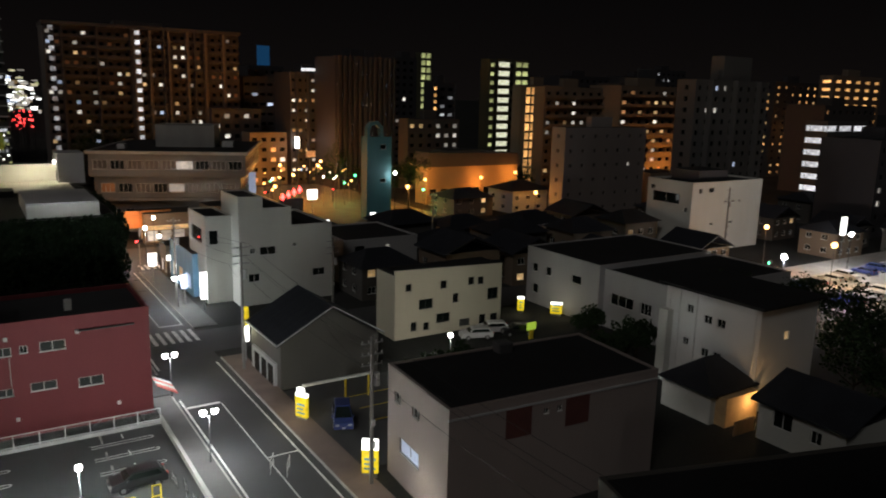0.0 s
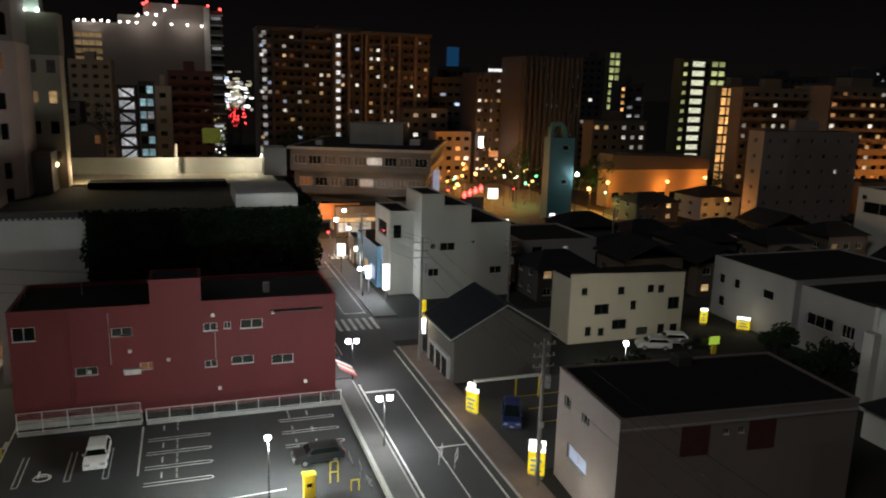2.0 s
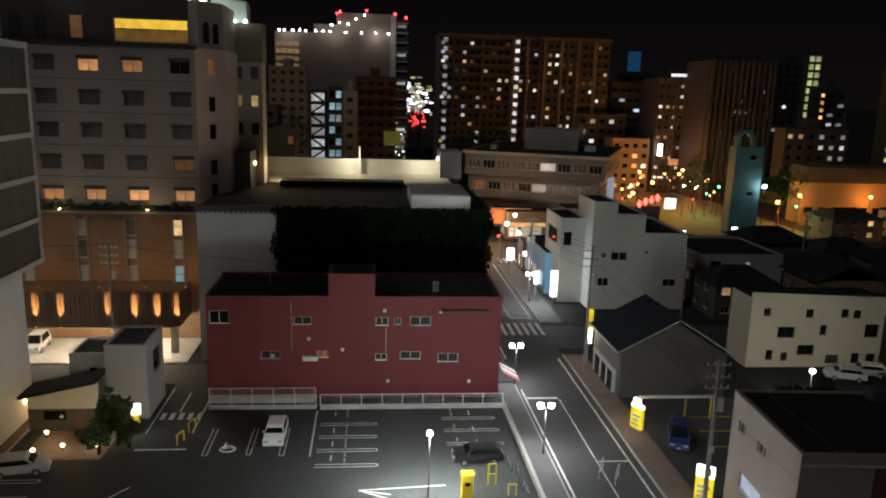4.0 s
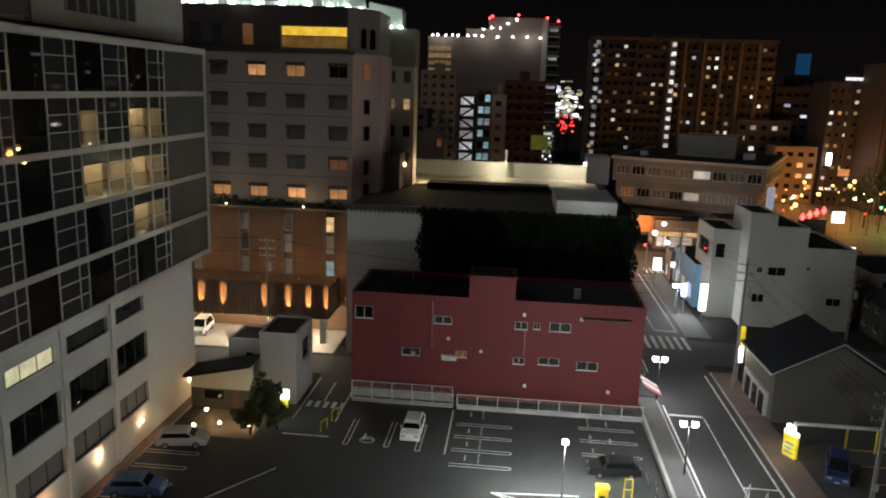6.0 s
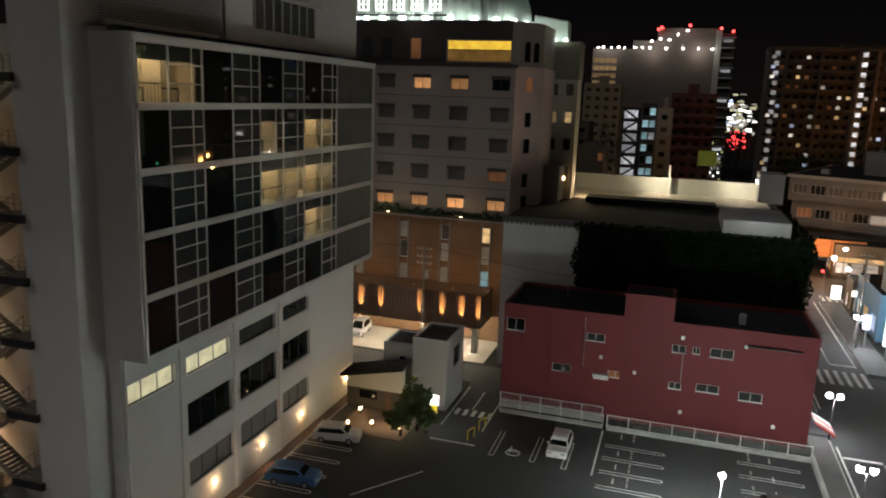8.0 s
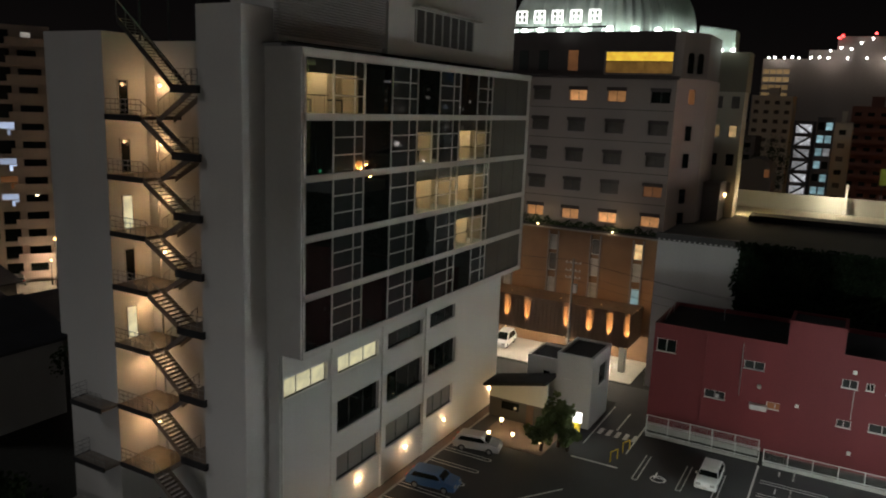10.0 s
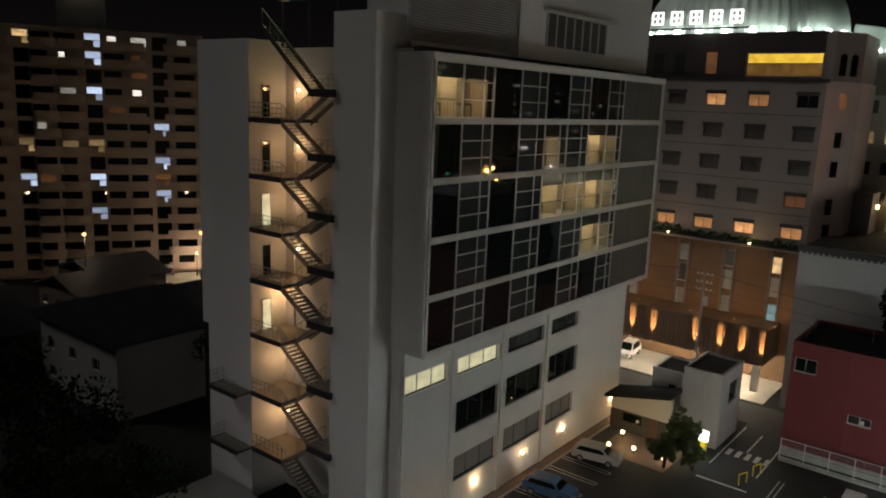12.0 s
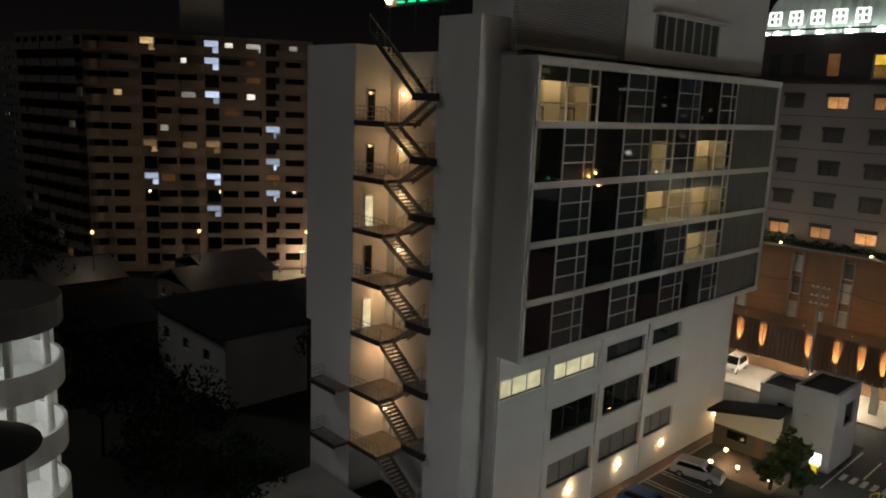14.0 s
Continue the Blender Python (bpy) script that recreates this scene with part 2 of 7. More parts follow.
def window_meshes(w, h, kind, bars):
    key = (round(w, 2), round(h, 2), kind, bars)
    if key not in PANES:
        bm = bmesh.new()
        box(bm, -w / 2, w / 2, 0, 0.04, -h / 2, h / 2)
        pane = mesh_of("pane", bm, KIND[kind])
        fr = None
        if bars:
            t = 0.05
            bm = bmesh.new()
            box(bm, -w / 2, w / 2, -0.05, 0.02, h / 2 - t, h / 2)
            box(bm, -w / 2 - 0.04, w / 2 + 0.04, -0.16, 0.02, -h / 2 - 0.02, -h / 2 + t)
            box(bm, -w / 2, -w / 2 + t, -0.05, 0.02, -h / 2 + t, h / 2 - t)
            box(bm, w / 2 - t, w / 2, -0.05, 0.02, -h / 2 + t, h / 2 - t)
            for i in range(1, abs(bars)):
                u = -w / 2 + w * i / abs(bars)
                box(bm, u - t / 2, u + t / 2, -0.04, 0.02, -h / 2 + t, h / 2 - t)
            fr = mesh_of("window", bm, white_metal if bars > 0 else dark_metal)
        PANES[key] = (pane, fr)
    return PANES[key]


def wall_faces(bm, M, width, z0, z1, ops, depth):
    """One face of a wall, with its openings cut through and their reveals. M takes (along, out, up)."""
    us = sorted({round(u, 3) for u in (0.0, width, *[o[0] for o in ops], *[o[0] + o[2] for o in ops])})
    zs = sorted({round(z, 3) for z in (z0, z1, *[o[1] for o in ops], *[o[1] + o[3] for o in ops])})
    vs = {}

    def v(u, d, z):
        k = (round(u, 3), round(d, 3), round(z, 3))
        if k not in vs:
            vs[k] = bm.verts.new(M @ Vector((u, d, z)))
        return vs[k]

    for zi in range(len(zs) - 1):
        run = None
        for ui in range(len(us)):
            last = ui == len(us) - 1
            cu, cz = (us[ui] + us[min(ui + 1, len(us) - 1)]) / 2, (zs[zi] + zs[zi + 1]) / 2
            hole = last or any(o[0] < cu < o[0] + o[2] and o[1] < cz < o[1] + o[3] for o in ops)
            if not hole and run is None:
                run = us[ui]
            if hole and run is not None:
                bm.faces.new((v(run, 0, zs[zi]), v(us[ui], 0, zs[zi]), v(us[ui], 0, zs[zi + 1]), v(run, 0, zs[zi + 1])))
                run = None
    for o in ops:
        a, b, c, d = o[0], o[0] + o[2], o[1], o[1] + o[3]
        for p, q in (((a, c), (b, c)), ((b, c), (b, d)), ((b, d), (a, d)), ((a, d), (a, c))):
            bm.faces.new((v(p[0], 0, p[1]), v(p[0], -depth, p[1]), v(q[0], -depth, q[1]), v(q[0], 0, q[1])))


def face_matrix(side, w, d):
    """Local frame of a side of a block w wide and d deep: along, out, up."""
    if side == "s":
        return Matrix(((1, 0, 0, 0), (0, -1, 0, 0), (0, 0, 1, 0), (0, 0, 0, 1)))
    if side == "n":
        return Matrix(((-1, 0, 0, w), (0, 1, 0, d), (0, 0, 1, 0), (0, 0, 0, 1)))
    if side == "w":
        return Matrix(((0, -1, 0, 0), (-1, 0, 0, d), (0, 0, 1, 0), (0, 0, 0, 1)))
    return Matrix(((0, 1, 0, w), (1, 0, 0, 0), (0, 0, 1, 0), (0, 0, 0, 1)))


TURNED = dict(s=0, n=180, w=-90, e=90)


def block(b, x, y, w, d, z0, z1, wall, wins=None, depth=0.18, bars=0, roof=None, name="wall", coping=0.0, label="", base=None):
    """A walled block as parts of building b, with windows let into its sides. wins: side -> rows of (along, up, width, height, kind)."""
    wins = wins or {}
    bm = bmesh.new()
    for side in "snwe":
        ops = wins.get(side, [])
        M = Matrix.Translation((x, y, 0)) @ face_matrix(side, w, d)
        wall_faces(bm, M, w if side in "sn" else d, z0, z1, ops, depth)
        for u, z, ww, hh, kind in ops:
            pane, fr = window_meshes(ww, hh, kind, bars)
            at = M @ Vector((u + ww / 2, -depth, z + hh / 2))
            m = pose(*at, 0, 0, TURNED[side])
            if fr:
                f = piece("window", fr, b, m)
                piece("pane", pane, f, Matrix())
            else:
                piece("window", pane, b, m)
    part(name, bm, wall, b, label)
    if z0 > 0.5:
        boxes("soffit", [(x, x + w, y, y + d, z0 - 0.05, z0 + 0.02)], wall, b)
    rz = z1 - coping
    boxes("roof", [(x + 0.01, x + w - 0.01, y + 0.01, y + d - 0.01, rz - 0.25, rz)], roof or roof_dk, b)
    if coping:
        t = 0.25
        boxes("coping", [(x - 0.03, x + w + 0.03, y - 0.03, y + t, rz, z1 + 0.06), (x - 0.03, x + w + 0.03, y + d - t, y + d + 0.03, rz, z1 + 0.06),
                         (x - 0.03, x + t, y + t, y + d - t, rz, z1 + 0.06), (x + w - t, x + w + 0.03, y + t, y + d - t, rz, z1 + 0.06)], wall if coping < 0.9 else concrete, b)


def rows_of(n, u0, du, floors, z0, dz, w, h, kind, seed=0, skip=0.0):
    """A regular field of openings. kind: letters, drawn at random."""
    rnd = random.Random(seed)
    return [(u0 + i * du, z0 + k * dz, w, h, rnd.choice(kind)) for k in range(floors) for i in range(n) if rnd.random() >= skip]


def lamp(name, at, energy, color, radius=0.15, spot=None, target=None):
    li = bpy.data.lights.new(name, "SPOT" if spot else "POINT")
    li.energy, li.color, li.shadow_soft_size = energy, color, radius
    if spot:
        li.spot_size, li.spot_blend = radians(spot), 0.6
    ob = new(name, li)
    at = (at[0], at[1], at[2] * RISE)
    ob.matrix_world = look(at, target or (at[0], at[1] + 0.001, at[2] - 1))
    return ob
# ---- ground and road ----
bm = bmesh.new()
box(bm, -2500, 2500, -600, 3500, -2, 0)
solid("ground", bm, ground_m, "dark city ground reaching the horizon", "ground", kind="structure")
road = thing("road", "grey asphalt street with worn white lines", "road", kind="structure")
boxes("road_surface", [(15.2, 22.4, -5, 128, -0.3, 0.03)], asphalt, road)
boxes("side_street", [(22.4, 95, 83.5, 92, -0.3, 0.026)], asphalt, road)
boxes("side_street", [(-80, 15.2, 73.2, 78.6, -0.3, 0.026)], asphalt, road)
boxes("main_street", [(-120, 170, 128, 147, -0.3, 0.026)], asphalt, road)
boxes("road_surface", [(15.2, 22.4, 147, 330, -0.3, 0.03)], asphalt, road)
boxes("side_street", [(95, 105, 20, 147, -0.3, 0.03)], asphalt, road)
lot = thing("parking_lot", "black asphalt parking lot with white looped bay lines", "parking lot", kind="structure")
boxes("lot_surface", [(-29.5, 13.0, 20, 66.6, -0.3, 0.02)], asphalt, lot)
boxes("lot_surface", [(-19.2, -14.6, 59, 73.2, -0.3, 0.024)], asphalt, lot)
pav = thing("pavement", "reddish brick pavement beside the street", "pavement", kind="structure")
boxes("pavement_slab", [(22.55, 25.0, -5, 81, -0.3, 0.15)], pave_m, pav)
boxes("pavement_slab", [(13.2, 15.05, -5, 72.5, -0.3, 0.15)], pave_gr, pav)
boxes("pavement_slab", [(12.6, 15.05, 79, 127, -0.3, 0.15)], pave_gr, pav)
boxes("pavement_slab", [(22.55, 25.6, 93, 127, -0.3, 0.15)], pave_gr, pav)
boxes("kerb", [(22.4, 22.55, -5, 81, -0.3, 0.17)], kerb_m, pav)
boxes("kerb", [(15.05, 15.2, -5, 72.5, -0.3, 0.17)], kerb_m, pav)
boxes("kerb", [(15.05, 15.2, 79, 127, -0.3, 0.17)], kerb_m, pav)
boxes("kerb", [(22.4, 22.55, 93, 127, -0.3, 0.17)], kerb_m, pav)


def lines(name, rows, parent, z=0.034):
    for x0, x1, y0, y1 in rows:
        boxes(name, [(x0, x1, y0, y1, z - 0.01, z)], line_m, parent)


lines("edge_line", [(21.6, 21.78, 2, 80), (15.5, 15.68, 2, 71), (21.6, 21.78, 95, 127), (15.5, 15.68, 80, 127)], road)
lines("centre_line", [(18.86, 18.98, 2, 68.5), (18.86, 18.98, 95.5, 127)], road)
lines("stop_line", [(15.7, 18.86, 68.6, 69.0), (18.98, 21.6, 95.3, 95.7), (18.98, 21.6, 55.6, 55.8)], road)
lines("crossing_stripe", [(16.0 + 0.95 * i, 16.45 + 0.95 * i, 88.4, 93.2) for i in range(7)], road)
lines("crossing_stripe", [(23.2 + 0.95 * i, 23.65 + 0.95 * i, 128.5, 132) for i in range(4)], road)


def bay_loop(x0, x1, y):
    """A bay mark: a long thin loop of paint."""
    boxes("bay_line", [(x0, x1, y - 0.27, y - 0.17, 0.015, 0.026), (x0, x1, y + 0.17, y + 0.27, 0.015, 0.026), (x1 + 0.08, x1 + 0.19, y - 0.12, y + 0.12, 0.014, 0.0258), (x1 - 0.02, x1 + 0.12, y - 0.23, y - 0.11, 0.0142, 0.0256), (x1 - 0.02, x1 + 0.12, y + 0.11, y + 0.23, 0.0142, 0.0256)], line_m, lot)


def bay_loop_y(x, y0, y1):
    boxes("bay_line", [(x - 0.24, x - 0.15, y0, y1, 0.015, 0.026), (x + 0.15, x + 0.24, y0, y1, 0.015, 0.026), (x - 0.2, x + 0.2, y0 - 0.1, y0 + 0.02, 0.014, 0.0258)], line_m, lot)


for y_ in (63.4, 60.9, 58.4, 55.8):
    bay_loop(-4.2, 0.7, y_)
for y_ in (64.4, 61.9, 59.3):
    bay_loop(6.8, 11.6, y_)
for x_, y0_ in ((-13.2, 57.9), (-9.7, 58.0), (-7.0, 57.7)):
    bay_loop_y(x_, y0_, 62.8)
for x_ in (-11.7, -9.2, -6.7, -4.2):
    bay_loop_y(x_ + 0.4, 44.0, 48.9)
for y_ in (51.8, 49.3, 46.8, 44.3, 41.8, 54.2):
    bay_loop(-28.9, -24.6, y_)
lines("lane_line", [(-4.75, -4.6, 57.4, 66.3), (-19.0, -14.9, 58.9, 59.15), (-15.1, -14.98, 62, 72), (-19.0, -18.9, 62, 72), (-17.2, -17.08, 66.4, 71)], lot, 0.03)
lines("crossing_stripe", [(-18.6 + 0.8 * i, -18.2 + 0.8 * i, 64.8, 66.2) for i in range(5)], lot, 0.03)
for dx in (0.0, 4.0):
    for yc in (65.6, 62.2, 59.6, 57.1):
        boxes("bay_dash", [(-3.0 + dx * 3.1, -2.88 + dx * 3.1, yc - 0.45, yc + 0.45, 0.015, 0.03)], line_m, lot)
        boxes("wheel_stop", [(-1.9 + dx * 2.4, -1.75 + dx * 2.4, yc - 0.75, yc - 0.2, 0.015, 0.11), (-1.9 + dx * 2.4, -1.75 + dx * 2.4, yc + 0.2, yc + 0.75, 0.015, 0.11)], kerb_m, lot)
# slanting lane mark and the arrow by the exit
for (xa, ya), (xb, yb) in (((-21.5, 47.6), (-17.6, 53.0)), ((-0.6, 51.9), (6.0, 52.4)), ((-0.6, 51.9), (1.6, 50.6)), ((-0.6, 51.9), (1.8, 51.2))):
    bm = bmesh.new()
    tube(bm, (xa, ya, 0.02), (xb, yb, 0.02), 0.06, n=6)
    part("lane_line", bm, line_m, lot)
# wheelchair mark
bm = bmesh.new()
box(bm, -11.9, -11.75, 58.9, 60.1, 0.02, 0.03)
box(bm, -11.9, -10.9, 59.1, 59.25, 0.02, 0.03)
box(bm, -11.05, -10.9, 58.6, 59.1, 0.02, 0.03)
for i in range(12):
    a = 2 * math.pi * i / 12
    tube(bm, (-11.5 + 0.62 * math.cos(a), 58.95 + 0.55 * math.sin(a), 0.024), (-11.5 + 0.62 * math.cos(a + 0.53), 58.95 + 0.55 * math.sin(a + 0.53), 0.024), 0.06, n=4)
part("wheelchair_mark", bm, line_m, lot, "white wheelchair mark painted on the bay")


# ---- fences ----
def fence(x0, x1, y, base_h, h, n, label):
    f = thing("fence", label, "fence", x0, y)
    boxes("base", [(0, x1 - x0, -0.1, 0.1, 0, base_h)], kerb_m, f)
    bm = bmesh.new()
    box(bm, -0.04, 0.04, -0.04, 0.04, base_h, base_h + h)
    me = mesh_of("post", bm, white_metal)
    for i in range(n + 1):
        piece("post", me, f, Matrix.Translation(((x1 - x0) * i / n, 0, 0)))
    boxes("rail", [(0, x1 - x0, -0.025, 0.025, base_h + h - 0.05, base_h + h), (0, x1 - x0, -0.025, 0.025, base_h + 0.08, base_h + 0.13)], white_metal, f)
    bm = bmesh.new()
    k = int((x1 - x0) / 0.16)
    for i in range(k):
        u = 0.05 + (x1 - x0 - 0.1) * i / k
        box(bm, u, u + 0.012, -0.008, 0.008, base_h + 0.13, base_h + h - 0.05)
    tagged(part("mesh_infill", bm, white_metal, f), kind="stuff")
    return f


fence(-14.6, -4.8, 66.95, 0.25, 1.15, 5, "white steel mesh fence at the lot's edge")
fence(-4.4, 12.9, 66.7, 0.35, 1.15, 9, "white steel mesh fence on a kerb")
fence(-14.9, -5.0, 68.4, 0.5, 1.0, 5, "white steel mesh fence below the red wall")
wallp = thing("lot_wall", "low concrete wall along the parking lot", "wall", 12.9, 30)
boxes("wall_body", [(0, 0.22, 0, 37, 0, 0.55)], concrete, wallp, bevel=0.02)
boxes("capping", [(-0.03, 0.25, -0.02, 37.02, 0.55, 0.6)], kerb_m, wallp)

# ---- hospital with the glazed wing: local x from the lower east wall, y from its south end ----
hosp = thing("hospital_building", "pale grey hospital with glazed wing and outside stair", "building", -30, 34)


def hw(y0, z0, y1, z1, kind):
    return (y0 - 34, z0, y1 - y0, z1 - z0, kind)


LOW = [hw(34.4, 11.1, 38.9, 12.5, "P"), hw(40.0, 11.1, 45.1, 12.4, "P"), hw(46.3, 11.2, 51.5, 12.5, "g"), hw(52.7, 11.3, 57.1, 12.6, "g"),
       hw(40.0, 6.7, 45.2, 9.1, "d"), hw(46.3, 6.8, 51.6, 9.2, "d"), hw(52.6, 7.0, 57.4, 9.4, "d"),
       hw(40.0, 2.9, 45.3, 4.8, "s"), hw(46.3, 2.9, 52.0, 4.9, "s"), hw(52.6, 3.1, 57.2, 5.0, "s")]
block(hosp, -6, 0, 6, 32.6, 0, 14.5, hosp_wall, dict(e=LOW), bars=-3, name="lower_wall", depth=0.3)
for y_ in (5.45, 11.7, 18.1):
    boxes("pilaster", [(0, 0.14, y_ - 0.25, y_ + 0.25, 0, 14.5)], hosp_wall, hosp)
boxes("downpipe", [(0.02, 0.16, 0.12, 0.26, 0, 14.4)], white_metal, hosp)
boxes("downpipe", [(-1.0, -0.86, -0.14, 0.0, 0, 14.4)], white_metal, hosp)
block(hosp, -18.4, 1.2, 12.4, 31.4, 0, 33.6, hosp_wall, {}, name="stair_back_wall")
for z_, k_ in ((28.75, glass_dk), (24.85, glass_dk), (21.05, lit_p), (17.35, glass_dk), (13.25, lit_p)):
    boxes("stair_door", [(-12.65, -12.61, -0.95, -0.25, z_, z_ + 2.2)], k_, hosp)
    boxes("door_frame", [(-12.65, -12.59, -1.03, -0.95, z_, z_ + 2.28), (-12.65, -12.59, -0.25, -0.17, z_, z_ + 2.28), (-12.65, -12.59, -0.95, -0.25, z_ + 2.2, z_ + 2.28)], hosp_trim, hosp)
boxes("west_shoulder", [(-18.5, -12.65, -2.0, 1.2, 12.8, 34.0)], hosp_wall, hosp)
boxes("west_shoulder", [(-17.8, -12.65, -2.0, 1.2, 0, 12.8)], hosp_wall, hosp)
boxes("pier", [(-4.4, -0.9, -2.0, 1.2, 0, 35.4)], hosp_wall, hosp, bevel=0.03)
# upper storeys behind the screen
boxes("upper_wall", [(-4.2, 0, 11.3, 32.6, 33.6, 42)], hosp_wall, hosp)
boxes("upper_wall", [(-4.2, -0.5, 0.6, 11.3, 33.5, 41.5)], hosp_wall, hosp)
bm = bmesh.new()
for i in range(44):
    z_ = 33.9 + i * 0.17
    box(bm, -0.5, -0.1, 0.2, 11.2, z_, z_ + 0.1)
part("louvre_screen", bm, grey_m, hosp, "grey louvred roof screen")
boxes("louvre_opening", [(-0.02, 0.02, 14.8, 24.2, 34.7, 37.1)], dark_metal, hosp)
bm = bmesh.new()
box(bm, -18, -0.3, 1.3, 30, 33.55, 33.6)
part("roof", bm, roof_dk, hosp)
bm = bmesh.new()
box(bm, -0.05, 0.06, 0, 0.24, 34.7, 37.1)
me_l = mesh_of("louvre_blade", bm, grey_m)
for i in range(8):
    piece("louvre_blade", me_l, hosp, Matrix.Translation((0, 14.8 + 1.32 * i, 0)))
boxes("hood", [(0, 0.7, 14.3, 24.8, 37.15, 37.3)], hosp_trim, hosp, bevel=0.02)

# the glazed wing
WX = 1.8
boxes("wing_side_wall", [(-1.2, WX, -0.12, 0.3, 14.4, 33.0)], hosp_wall, hosp)
boxes("wing_end_wall", [(-0.5, WX, 32.4, 32.75, 14.4, 33.0)], hosp_wall, hosp)
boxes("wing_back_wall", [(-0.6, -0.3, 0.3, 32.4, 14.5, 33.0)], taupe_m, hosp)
boxes("wing_roof", [(-6, WX + 0.1, -0.15, 32.8, 32.75, 33.15)], hosp_wall, hosp)
boxes("roof_edge", [(-1.2, 0.5, -0.3, 32.8, 33.15, 33.35)], grey_m, hosp)
FLOORS = [14.55 + 3.66 * k for k in range(6)]
for k, z_ in enumerate(FLOORS):
    boxes("slab_band", [(-0.3, WX + 0.08, 0.0, 32.78, z_ - 0.22, z_ + 0.2)], hosp_trim, hosp, "white floor band")
boxes("corner_frame", [(WX - 0.06, WX + 0.08, 0.0, 0.22, 14.75, 32.7)], hosp_trim, hosp)
boxes("corner_frame", [(WX - 0.06, WX + 0.08, 32.5, 32.78, 14.75, 32.7)], hosp_trim, hosp)

clear = bpy.data.materials.new("clear_glass")
clear.use_nodes = True
cn = clear.node_tree
tr, gl, mxs = cn.nodes.new("ShaderNodeBsdfTransparent"), cn.nodes.new("ShaderNodeBsdfGlossy"), cn.nodes.new("ShaderNodeMixShader")
gl.inputs["Roughness"].default_value = 0.02
tr.inputs["Color"].default_value = (0.82, 0.86, 0.84, 1)
mxs.inputs[0].default_value = 0.10
cn.links.new(tr.outputs[0], mxs.inputs[1])
cn.links.new(gl.outputs[0], mxs.inputs[2])
cn.links.new(mxs.outputs[0], cn.nodes["Material Output"].inputs["Surface"])
curtain_m = mat("beige_curtain", (0.60, 0.49, 0.36), 0.9, 0.2, 0.8, 6, 0.2)
rail_m = dark_metal
ceil_lamp = glow("ward_ceiling_lamp", (1.0, 0.76, 0.46), 17.0)
# lintel colour darkened for the shade above the rooms; bed rails share it
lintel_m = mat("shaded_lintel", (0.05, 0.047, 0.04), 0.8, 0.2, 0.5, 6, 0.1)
BAYS = [0.22, 2.9, 6.1, 9.3, 12.6, 15.8, 19.0, 22.1, 24.8, 32.5]
# one letter a bay, top storey first: d dark glass, L lattice, r lit room, R lit room behind lattice, p frosted panel
PLAN = ["rRdLdLdLp", "dLdLRLrRp", "dLdLrRrRp", "dLdLdLrRp", "dLdLdLdLp"]
